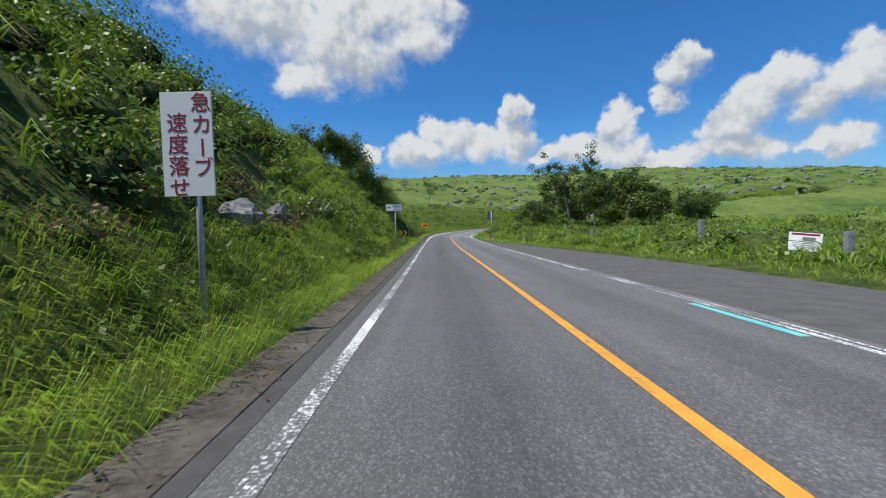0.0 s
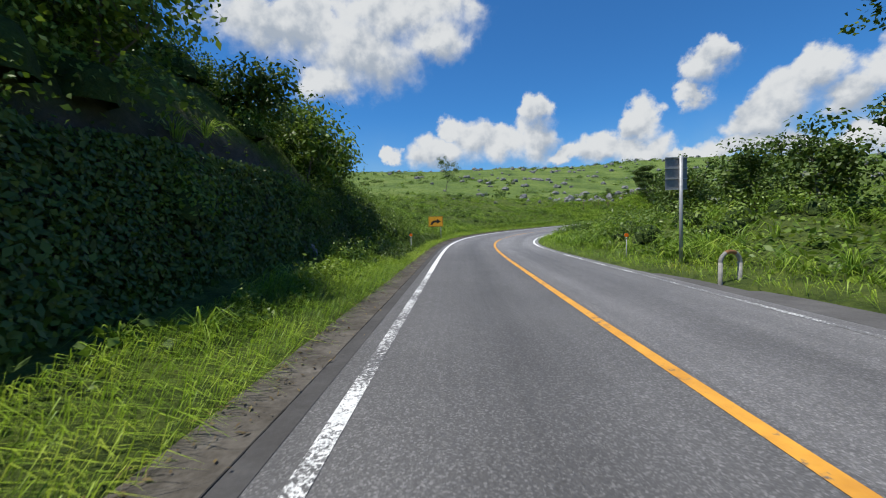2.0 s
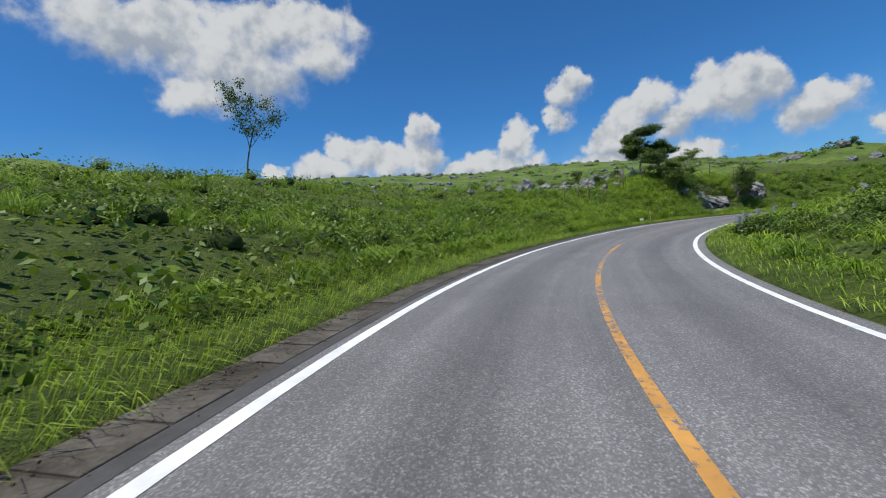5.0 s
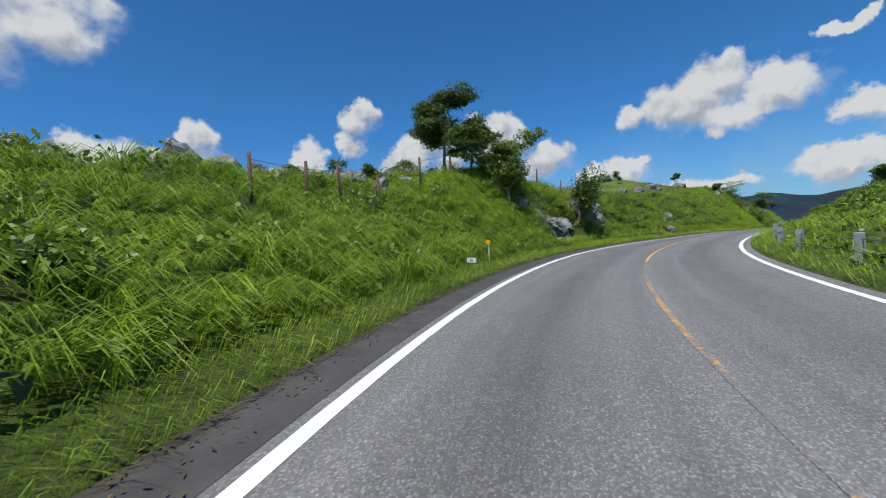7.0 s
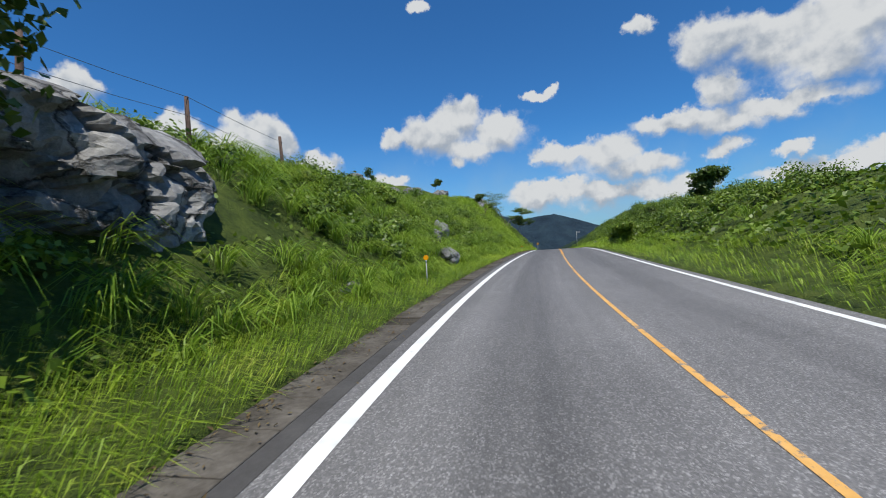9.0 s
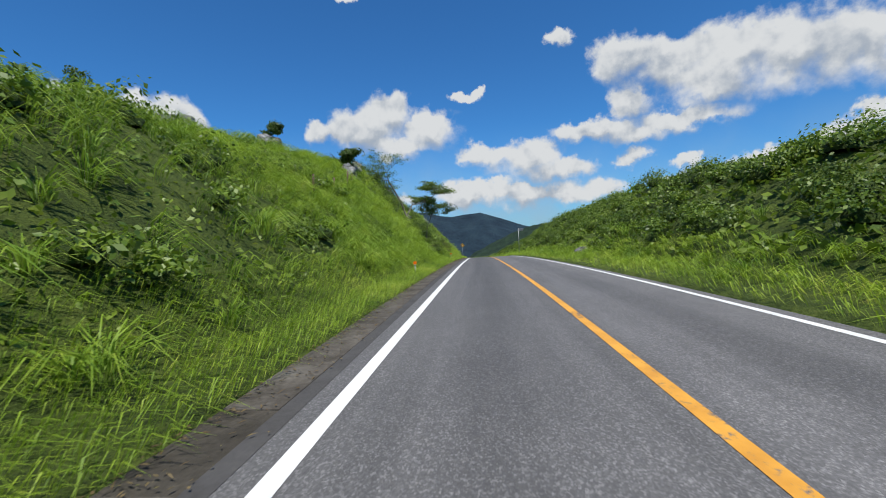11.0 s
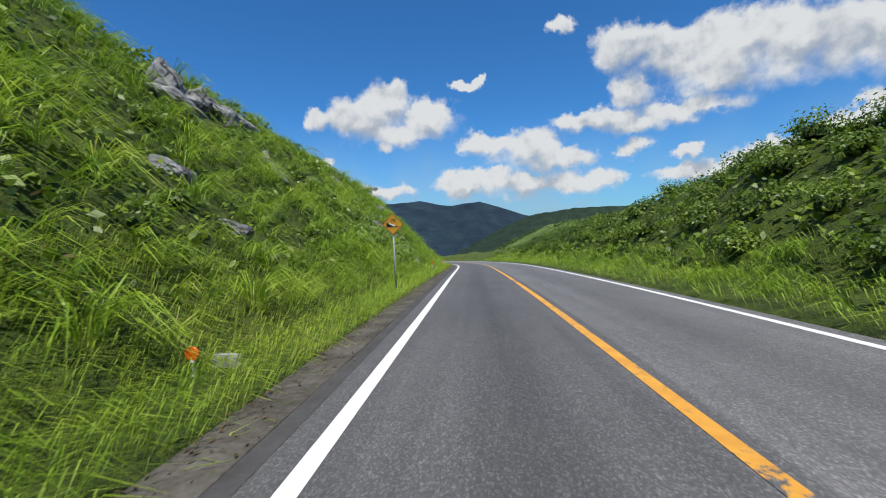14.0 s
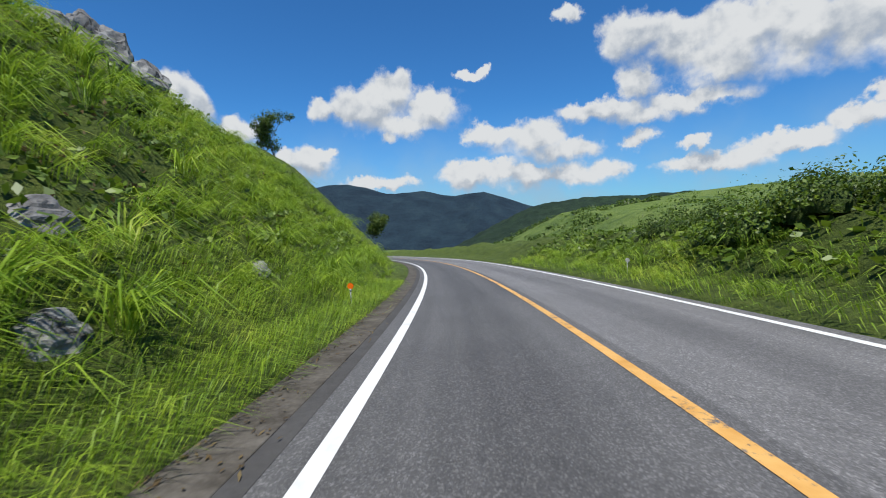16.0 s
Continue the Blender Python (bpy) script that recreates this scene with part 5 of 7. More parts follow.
GALV = plain("galvanised_steel", (0.36, 0.37, 0.38), 0.55, 0.35, 0.3)
SIGN_WHITE = plain("white_sign_face", (0.78, 0.78, 0.77), 0.45, 0, 0.08, 5)
SIGN_RED = plain("dark_red_paint", (0.30, 0.018, 0.03), 0.5)
SIGN_BLUE = plain("blue_paint", (0.015, 0.07, 0.30), 0.5)
SIGN_ORANGE = plain("orange_sign_face", (0.78, 0.36, 0.02), 0.45, 0, 0.12, 5)
SIGN_OCHRE = plain("faded_orange_sign_face", (0.55, 0.27, 0.02), 0.5, 0, 0.15, 5)
BLACK = plain("black_paint", (0.012, 0.012, 0.014), 0.5)
SIGN_BACK = plain("grey_sign_back", (0.20, 0.21, 0.22), 0.55, 0.4)
REFLECTOR = plain("orange_reflector", (0.85, 0.16, 0.01), 0.25, 0, 0.1)
REFLECTOR_YELLOW = plain("amber_reflector", (0.88, 0.36, 0.01), 0.25, 0, 0.1)
POST_WHITE = plain("white_post", (0.40, 0.41, 0.40), 0.7, 0, 0.4)
POST_GREY = mottled("concrete_post", [(0.2, (0.16, 0.16, 0.16)), (0.6, (0.30, 0.31, 0.32)), (0.9, (0.42, 0.42, 0.41))], 8, 6, 0.9, 0.4, 60, 0.005)
WOOD = mottled("weathered_wood", [(0.2, (0.05, 0.032, 0.025)), (0.6, (0.13, 0.085, 0.065)), (0.9, (0.2, 0.14, 0.11))], 9, 6, 0.9, 0.6, 50, 0.01)
WIRE = plain("steel_wire", (0.16, 0.16, 0.17), 0.5, 0.6)


def limestone():
    m, nt, b, N, L = material("limestone")
    p = world_pos(N)
    n1, n2 = noise_node(N, L, 1.3, 8, 0.65, p), noise_node(N, L, 9, 5, 0.7, p)
    v = N("ShaderNodeTexVoronoi")
    v.feature = "DISTANCE_TO_EDGE"
    v.inputs["Scale"].default_value = 1.1
    w = N("ShaderNodeVectorMath")
    w.operation = "MULTIPLY_ADD"
    L(n1.outputs["Color"], w.inputs[0])
    w.inputs[1].default_value = (0.9, 0.9, 0.9)
    L(p, w.inputs[2])
    L(w.outputs[0], v.inputs["Vector"])
    crack = N("ShaderNodeMapRange")
    L(v.outputs["Distance"], crack.inputs[0])
    crack.inputs[1].default_value, crack.inputs[2].default_value = 0.0, 0.05
    mixv = N("ShaderNodeMath")
    mixv.operation = "MULTIPLY_ADD"
    L(n2.outputs[0], mixv.inputs[0])
    mixv.inputs[1].default_value = 0.5
    L(n1.outputs[0], mixv.inputs[2])
    col = ramp_node(N, L, mixv.outputs[0], [(0.45, (0.05, 0.048, 0.048)), (0.64, (0.135, 0.132, 0.132)), (0.84, (0.25, 0.247, 0.24)), (1.0, (0.40, 0.395, 0.375))])
    dark = N("ShaderNodeMix")
    dark.data_type = "RGBA"
    L(crack.outputs[0], dark.inputs[0])
    dark.inputs[6].default_value = (0.05, 0.048, 0.045, 1)
    L(col.outputs[0], dark.inputs[7])
    L(dark.outputs[2], b.inputs["Base Color"])
    b.inputs["Roughness"].default_value = 0.9
    b.inputs["Specular IOR Level"].default_value = 0.2
    h = N("ShaderNodeMath")
    h.operation = "MULTIPLY_ADD"
    L(crack.outputs[0], h.inputs[0])
    h.inputs[1].default_value = 0.4
    L(mixv.outputs[0], h.inputs[2])
    bump_node(N, L, h.outputs[0], 0.8, 0.08, b)
    return m


LIME = limestone()


def rock_mesh(seed, sub=4):
    """A weathered limestone block: facets, fluting and ledges."""
    r = random.Random(seed)
    bm = bmesh.new()
    bmesh.ops.create_icosphere(bm, subdivisions=sub, radius=1.0)
    off = Vector((seed * 3.7, seed * 1.3, seed * 5.1))
    cuts = [(Vector((r.uniform(-1, 1), r.uniform(-1, 1), r.uniform(-0.5, 1))).normalized(), r.uniform(0.55, 0.85)) for _ in range(9)]
    for v in bm.verts:
        p = v.co.copy()
        for n, d in cuts:
            k = p.dot(n) - d
            if k > 0:
                p -= n * k * 0.88
        p += v.co * (noise.noise(p * 1.6 + off) * 0.22 + abs(noise.noise(p * 4.0 + off)) * -0.16 + noise.noise(p * 9 + off) * 0.04)
        p += Vector((noise.noise(p * 3 + off), noise.noise(p * 3 - off), 0)) * 0.06
        v.co = p
    for f in bm.faces:
        f.smooth = False
    me = bpy.data.meshes.new("limestone_rock")
    bm.to_mesh(me)
    bm.free()
    me.materials.append(LIME)
    return me


def rock_face(x0, y0, x1, y1, z0, z1, thick, seed, label, cell=0.42, lean=-0.22):
    """A cracked limestone face standing out of the bank: angular blocks with open joints."""
    r = random.Random(seed)
    L = math.hypot(x1 - x0, y1 - y0)
    H = z1 - z0
    along, out = Vector(((x1 - x0) / L, (y1 - y0) / L, 0)), Vector(((y1 - y0) / L, -(x1 - x0) / L, 0))
    cells = [(r.uniform(-0.2, L + 0.2), r.uniform(-0.2, H + 0.2), r.uniform(-0.5, 1.0) * cell * 0.6, r.uniform(-0.5, 0.5), r.uniform(-0.55, 0.35)) for _ in range(int(L * H / cell ** 2) + 4)]
    nx, nz = int(L / 0.07) + 2, int(H / 0.07) + 2
    bm = bmesh.new()
    grid = []
    for i in range(nx):
        row = []
        for j in range(nz):
            p, q = L * i / (nx - 1), H * j / (nz - 1)
            w = noise.noise(Vector((p * 1.7, q * 1.7, seed * 3.1))) * 0.28
            pp, qq = p + w, q - w * 0.7
            near = sorted(((pp - c[0]) ** 2 + ((qq - c[1]) * 1.25) ** 2, k) for k, c in enumerate(cells))[:2]
            c = cells[near[0][1]]
            gap = math.sqrt(near[1][0]) - math.sqrt(near[0][0])
            edge = min(p / L, 1 - p / L) * 2.4
            edge = min(edge, (1 - q / H) * 2.0) + noise.noise(Vector((p * 1.1, q * 1.1, seed))) * 0.30
            d = thick * min(1, max(-0.6, edge * 1.5 - 0.35)) + c[2] + (pp - c[0]) * c[3] + (qq - c[1]) * c[4] - 0.13 * max(0, 1 - gap / 0.06)
            d += noise.noise(Vector((p * 7, q * 7, seed))) * 0.035 + noise.noise(Vector((p * 15, q * 15, seed))) * 0.018 + lean * min(q, H * 0.7) - 0.5 * max(0, q - H * 0.75)
            row.append(bm.verts.new(Vector((x0, y0, z0)) + along * p + out * d + Vector((0, 0, q))))
        grid.append(row)
    for i in range(nx - 1):
        for j in range(nz - 1):
            bm.faces.new((grid[i][j], grid[i + 1][j], grid[i + 1][j + 1], grid[i][j + 1]))
    # sides and back, deep in the bank
    rim = [row[0] for row in grid] + grid[-1][1:] + [row[-1] for row in grid[-2::-1]] + grid[0][-2:0:-1]
    back = [bm.verts.new(v.co - out * 1.0 - Vector((0, 0, 0.2))) for v in rim]
    for i in range(len(rim)):
        k = (i + 1) % len(rim)
        bm.faces.new((rim[k], rim[i], back[i], back[k]))
    bmesh.ops.recalc_face_normals(bm, faces=bm.faces[:])
    me = bpy.data.meshes.new("limestone_outcrop")
    bm.to_mesh(me)
    bm.free()
    me.materials.append(LIME)
    return tagged(new("limestone_outcrop", me), label, "rock")


ROCKS = [rock_mesh(k) for k in range(6)]
SMALL_ROCKS = [rock_mesh(k + 20, 3) for k in range(6)]
rock_rand = random.Random(5)


def rock(x, y, z, sx, sy, sz, turn=0.0, tilt=0.0, label="grey weathered limestone rock in the grass"):
    ob = new("limestone_rock", (ROCKS if max(sx, sz) > 0.85 else SMALL_ROCKS)[rock_rand.randrange(6)])
    ob.matrix_world = pose(x, y, z, tilt, tilt * 0.6, turn) @ Matrix.Diagonal((sx, sy, sz, 1))
    return tagged(ob, label, "rock", "limestone rocks")


def ground_at(x, y):
    return float(ground_height(np.array([x]), np.array([y]))[0])


def su(s, u):
    x, y = plan(np.array([float(s)]), np.array([float(u)]))
    return float(x[0]), float(y[0])


def rock_su(s, u, w, d, h, sink=0.35, turn=None, tilt=0.0, label="grey weathered limestone rock in the grass"):
    x, y = su(s, u)
    return rock(x, y, ground_at(x, y) + h * (0.6 - sink), w, d, h, rock_rand.uniform(0, 360) if turn is None else turn, tilt, label)


PALE_BARK = mottled("pale_bark", [(0.2, (0.12, 0.11, 0.09)), (0.5, (0.28, 0.26, 0.22)), (0.8, (0.45, 0.43, 0.38))], 6, 6, 0.9, 0.6, 30, 0.02)


# ---- trees ----
def grow(seed, height, spread, lean=(0, 0), trunk_r=0.1, levels=3, forks=(3, 4), rise=0.55, first=0.35, bend=0.25, stem=None):
    """Limbs of a tree: tapered pieces and the twig ends."""
    r = random.Random(seed)
    pieces, ends = [], []

    def limb(p, way, length, rad, level):
        n = 4 if level == 0 else 3
        q, w = p, way
        for i in range(n):
            w = (w + Vector((r.uniform(-1, 1), r.uniform(-1, 1), r.uniform(-0.3, 0.5))) * bend).normalized()
            e = q + w * (length / n)
            ra, rb = rad * (1 - 0.55 * i / n), rad * (1 - 0.55 * (i + 1) / n)
            pieces.append((q, e, ra, rb))
            q = e
            if level < levels and (level > 0 or (i + 1) / n > first):
                for _ in range(1 if level == 0 and i < n - 1 else r.randint(1, 2)):
                    a = r.uniform(0, 2 * math.pi)
                    out = Vector((math.cos(a) * spread, math.sin(a) * spread, rise * r.uniform(0.4, 1.3)))
                    limb(q, (w * 0.5 + out).normalized(), length * r.uniform(0.42, 0.62), rb * 0.62, level + 1)
        if level >= levels - 1:
            ends.append(q)

    if stem:
        # a trunk that follows given bends, with limbs from its upper joints
        pts = [Vector(p) for p in stem]
        for i in range(len(pts) - 1):
            t0, t1 = i / (len(pts) - 1), (i + 1) / (len(pts) - 1)
            pieces.append((pts[i], pts[i + 1], trunk_r * (1 - 0.6 * t0), trunk_r * (1 - 0.6 * t1)))
            if t1 > first:
                for _ in range(r.randint(*forks) - (0 if i == len(pts) - 2 else 1)):
                    a = r.uniform(0, 2 * math.pi)
                    way = Vector((math.cos(a) * spread, math.sin(a) * spread, rise * r.uniform(0.4, 1.3)))
                    limb(pts[i + 1], way.normalized(), height * r.uniform(0.25, 0.42), trunk_r * (1 - 0.6 * t1) * 0.6, 1)
        return pieces, ends
    limb(Vector((0, 0, -0.15)), Vector((lean[0], lean[1], 1)).normalized(), height * 0.62, trunk_r, 0)
    return pieces, ends


def tree(name, x, y, height, label, seed=1, spread=0.9, lean=(0, 0), trunk_r=None, clump=0.5, flat=0.55, count=70, leaf=0.12, mat=None, levels=3, rise=0.55,
         first=0.35, bark=None, z=None, bend=0.25, body=0, stem=None):
    base = thing(name, pose(x, y, ground_at(x, y) if z is None else z), label, "tree")
    pieces, ends = grow(seed, height, spread, lean, trunk_r or height * 0.018, levels, rise=rise, first=first, bend=bend, stem=stem)
    bm = bmesh.new()
    for a, b, ra, rb in pieces:
        tube(bm, a, b, max(ra, 0.008), max(rb, 0.006), 6 if ra > 0.03 else 4, False)
    part("trunk", bm, bark or BARK, base, "grey-brown trunk and limbs")
    top = max(e.z for e in ends)
    k = 1.0 if stem else height / max(top + clump * flat, 0.1)
    c = np.array([[e.x, e.y, e.z] for e in ends])
    if body:
        # inner and lower clumps between the limbs, so that the crown closes
        lo, hi = np.percentile(c, 4, axis=0), np.percentile(c, 96, axis=0)
        extra = rng.normal(size=(body, 3)) * (hi - lo) * 0.30 + (lo + hi) / 2 - np.array([0, 0, (hi - lo)[2] * 0.12])
        c = np.concatenate([c, extra])
    n = len(c)
    rad = rng.uniform(0.6, 1.25, n) * clump
    idx = np.repeat(np.arange(n), int(count * 0.64))
    m = len(idx)
    v = rng.normal(size=(m, 3))
    v /= np.linalg.norm(v, axis=1)[:, None]
    v *= (rng.random(m) ** 0.45)[:, None]
    p = c[idx] + v * rad[idx][:, None] * np.array([1, 1, flat])
    nm = v + rng.normal(size=(m, 3)) * 0.6 + np.array([0, 0, 0.6])
    nm /= np.linalg.norm(nm, axis=1)[:, None]
    sz = leaf * rng.uniform(0.65, 1.6, m)
    co = leaf_quads(p, nm, sz, sz * 0.6)
    crown = new("crown", array_mesh("crown", co, quads(m), mat or LEAF_DARK))
    crown.parent = base
    base.scale = (1, 1, 1)
    base.matrix_world = base.matrix_world @ Matrix.Scale(k, 4)
    return base


# trees right of the first straight
GROVE = "dark green broad-leaved tree in a grove beside the meadow"
for i, (x, y, h, sd) in enumerate([(13.4, 44.6, 8.0, 3), (15.8, 47.0, 7.7, 4), (18.5, 42.5, 5.4, 5), (17.2, 50.5, 6.4, 6), (21.5, 46.0, 5.3, 7), (23.5, 41.0, 3.6, 8), (26.5, 44.0, 3.6, 9), (15.0, 42.0, 5.3, 10), (19.5, 47.5, 6.2, 19), (24.0, 47.0, 4.4, 20)]):
    tree("broadleaf_tree", x, y, h, GROVE, sd, 1.0, clump=0.62, flat=0.8, count=118, leaf=0.17, rise=0.75, first=0.12, body=54, levels=2, bark=PALE_BARK)
for i, (x, y, h, sd) in enumerate([(14.5, 45.5, 3.0, 61), (17.0, 44.0, 2.8, 62), (20.5, 43.5, 2.8, 63), (16.0, 40.5, 2.6, 64), (22.5, 39.0, 2.8, 65), (25.5, 41.0, 2.6, 66), (11.5, 53.0, 3.4, 11), (10.2, 57.5, 3.0, 12), (13.5, 57.0, 3.6, 13), (14.5, 62.0, 3.2, 14), (29.0, 48.0, 3.4, 15), (11.0, 49.0, 3.2, 17), (19.0, 38.5, 3.2, 18)]):
    tree("shrubby_tree", x, y, h, "low dark green shrubby tree at the grove's edge", sd, 1.2, clump=0.6, flat=0.8, count=90, leaf=0.14, first=0.03, levels=2, rise=0.4, body=26)
tree("broadleaf_tree", 17.6, 70.2, 4.7, "dark broad-leaved tree inside the bend", 91, 1.2, clump=0.7, flat=0.7, count=85, leaf=0.16, rise=0.5, first=0.25, body=30, levels=2)
tree("shrubby_tree", 14.8, 67.8, 3.4, "low dark green shrubby tree inside the bend", 92, 1.2, clump=0.6, flat=0.8, count=80, leaf=0.15, first=0.03, levels=2, rise=0.4, body=26)
tree("shrubby_tree", 19.5, 73.5, 3.6, "low dark green shrubby tree inside the bend", 93, 1.2, clump=0.6, flat=0.8, count=80, leaf=0.15, first=0.03, levels=2, rise=0.4, body=26)
# trees on the crest of the first bank
tree("crest_tree", -9.6, 42.4, 4.4, "dark green tree on the crest of the bank", 21, 0.9, clump=0.55, flat=0.7, count=70, leaf=0.15)
tree("overhanging_tree", -8.4, 38.6, 4.2, "tall dark leafy tree overhanging the road from the bank", 71, 1.1, (0.18, 0), clump=0.85, flat=0.8, count=75, leaf=0.15, first=0.15, body=44, levels=2)
tree("crest_tree", -10.2, 44.0, 4.0, "dark green tree on the crest of the bank", 22, 0.9, clump=0.6, flat=0.8, count=80, leaf=0.15)
tree("overhanging_tree", -6.9, 41.8, 4.5, "dense green tree arching over the road from the bank", 94, 1.3, (0.12, 0), clump=0.75, flat=0.75, count=95, leaf=0.13, mat=LEAF, first=0.12, body=56, levels=2, z=1.4)
tree("round_tree", -8.0, 40.2, 2.8, "dense round green tree leaning over the road's bank", 23, 1.3, clump=0.8, flat=0.8, count=70, leaf=0.15, mat=LEAF, first=0.05, body=34, levels=2)
tree("round_tree", -7.0, 47.5, 2.6, "dense green tree overhanging the road's bank", 27, 1.3, clump=0.8, flat=0.8, count=70, leaf=0.15, first=0.05, body=30, levels=2)
tree("round_tree", -7.4, 51.5, 2.4, "dense green tree overhanging the road's bank", 28, 1.3, clump=0.8, flat=0.8, count=70, leaf=0.15, first=0.05, body=30, levels=2)
tree("crest_tree", -11.0, 34.0, 3.2, "dark green tree on the crest of the bank", 29, 1.2, clump=0.8, flat=0.8, count=60, leaf=0.16, body=24, levels=2)
tree("crest_tree", -9.0, 45.5, 4.2, "dark green tree on the crest of the bank", 30, 1.1, clump=0.8, flat=0.8, count=60, leaf=0.16, body=30, levels=2)
tree("crest_tree", -13.5, 44.4, 4.8, "dark green tree on the crest of the bank", 24, 0.9, clump=0.7, flat=0.8, count=90, leaf=0.16)
tree("crest_tree", -12.8, 39.0, 3.6, "dark green tree on the crest of the bank", 25, 0.9, clump=0.7, flat=0.8, count=90, leaf=0.16)
tree("crest_tree", -9.5, 37.5, 3.8, "dark green tree on the crest of the bank", 26, 0.9, clump=0.6, flat=0.8, count=90, leaf=0.15)
# two trees added here so that their shadows darken the verge
for s, u, h, sd in ((50.6, -7.6, 3.4, 81), (53.4, -7.4, 3.0, 82)):
    bx, by = su(s, u)
    tree("round_tree", bx, by, h, "dense green tree overhanging the road's bank", sd, 1.3, clump=0.8, flat=0.8, count=70, leaf=0.15, mat=LEAF, first=0.05, body=34, levels=2)
# single tree on the open hillside
tree("lone_tree", -3.6, 110.0, 5.2, "slender two-stemmed tree with open crown alone on the hillside", 32, 0.9, trunk_r=0.07, clump=0.7, flat=0.75, count=120, leaf=0.13, rise=0.9, first=0.35, levels=2, bend=0.2,
     stem=((0, 0, -0.2), (0.1, 0, 1.0), (0.3, 0.1, 2.0), (0.6, 0.1, 3.1), (0.9, 0.1, 4.1)))
# trees on the rocky knoll
tree("pine_tree", 34.2, 118.4, 4.2, "dark pine with bare lower trunk and layered crown on the knoll", 33, 1.0, trunk_r=0.12, clump=0.62, flat=0.5, count=150, leaf=0.10, rise=0.28, first=0.35, levels=3, bend=0.16, bark=PALE_BARK, body=16,
     stem=((0, 0, -0.3), (-0.05, 0, 0.8), (0.1, 0.05, 1.6), (0.0, 0.1, 2.4), (-0.3, 0.1, 3.2), (-0.5, 0.1, 3.9)))
tree("pine_tree", 35.6, 117.6, 3.2, "smaller dark pine on the rocky knoll", 34, 0.9, trunk_r=0.08, clump=0.55, flat=0.5, count=130, leaf=0.10, rise=0.3, first=0.3, levels=3, bend=0.16,
     stem=((0, 0, -0.3), (0.05, 0, 0.8), (0.2, 0.0, 1.6), (0.3, 0.1, 2.3), (0.3, 0.1, 2.9)))
tree("sparse_tree", 33.6, 112.9, 3.4, "spreading tree with several pale stems over the rocks", 35, 1.15, trunk_r=0.10, clump=0.42, flat=0.45, count=60, leaf=0.10, mat=LEAF, rise=0.4, first=0.2, levels=3,
     bark=PALE_BARK, bend=0.2, stem=((0, 0, -0.3), (0.1, 0.1, 0.7), (0.45, 0.2, 1.4), (0.9, 0.3, 2.1), (1.4, 0.3, 2.7)))
tree("sparse_tree", 33.3, 113.2, 3.4, "feathery pale-stemmed tree over the rocks", 36, 1.1, trunk_r=0.09, clump=0.42, flat=0.45, count=60, leaf=0.10, mat=LEAF_DARK, rise=0.45, first=0.2, levels=3,
     bark=PALE_BARK, bend=0.2, stem=((0, 0, -0.3), (-0.15, 0.1, 0.7), (-0.4, 0.3, 1.4), (-0.6, 0.5, 2.1), (-0.7, 0.6, 2.8)))
tree("round_tree", 42.2, 114.5, 3.9, "small dense round tree above the rocks", 37, 0.8, clump=0.6, flat=0.85, count=130, leaf=0.12, first=0.1, body=44, levels=2, z=2.2)
for x, y, h, sd in ((23.5, 121.5, 1.9, 38), (29.0, 123.0, 1.8, 39), (40.0, 121.0, 2.2, 40), (25.5, 117.5, 1.3, 52), (21.0, 116.0, 1.1, 53), (30.6, 118.2, 1.5, 54), (28.2, 116.8, 1.2, 55), (37.4, 115.6, 1.6, 56)):
    tree("shrubby_tree", x, y, h, "low dark bush among the rocks", sd, 1.1, clump=0.36, flat=0.6, count=70, leaf=0.10, levels=2, first=0.05, rise=0.5)
tree("shrubby_tree", 98.0, 141.0, 2.4, "low dark bush on the far crest", 41, 1.0, clump=0.5, flat=0.7, count=90, leaf=0.16, levels=2, first=0.05)
tree("small_pine", 108.5, 134.8, 2.7, "small dark pine on a rock on the crest", 42, 0.9, clump=0.45, flat=0.45, count=90, leaf=0.13, rise=0.35, first=0.55)
tree("flat_tree", 74.5, 102.5, 2.7, "flat-topped green tree on the low bank", 43, 1.2, clump=0.5, flat=0.45, count=90, leaf=0.14, rise=0.3, first=0.3)
tree("flat_tree", 77.6, 107.5, 2.0, "flat-topped green tree on the low bank", 44, 1.3, clump=0.6, flat=0.4, count=90, leaf=0.15, mat=LEAF, rise=0.25, first=0.2)
# trees on the last steep bank
tree("umbrella_tree", 111.2, 122.3, 7.0, "tall leaning tree with pale trunk and flat feathery crown", 46, 1.3, trunk_r=0.12, clump=0.75, flat=0.26, count=52, leaf=0.085, mat=LEAF, levels=3, rise=0.25, first=0.6,
     bark=BARK, bend=0.2, z=1.6, stem=((0, 0, -0.3), (0.7, 0.9, 2.0), (1.3, 1.5, 3.4), (1.3, 1.7, 4.0), (1.3, 2.2, 5.0), (1.4, 2.9, 6.2), (1.6, 3.1, 7.0)))
tree("umbrella_tree", 113.2, 124.4, 3.4, "pale crooked tree with flat feathery crown reaching over the bank", 47, 1.3, trunk_r=0.08, clump=0.6, flat=0.26, count=52, leaf=0.085, mat=LEAF, levels=3, rise=0.2, first=0.45,
     bark=PALE_BARK, bend=0.2, z=3.9, stem=((0, 0.2, -0.5), (0, -0.9, 1.0), (0, -1.2, 1.6), (0.0, -2.4, 1.75), (0.1, -3.3, 2.4), (0.1, -3.6, 2.8)))
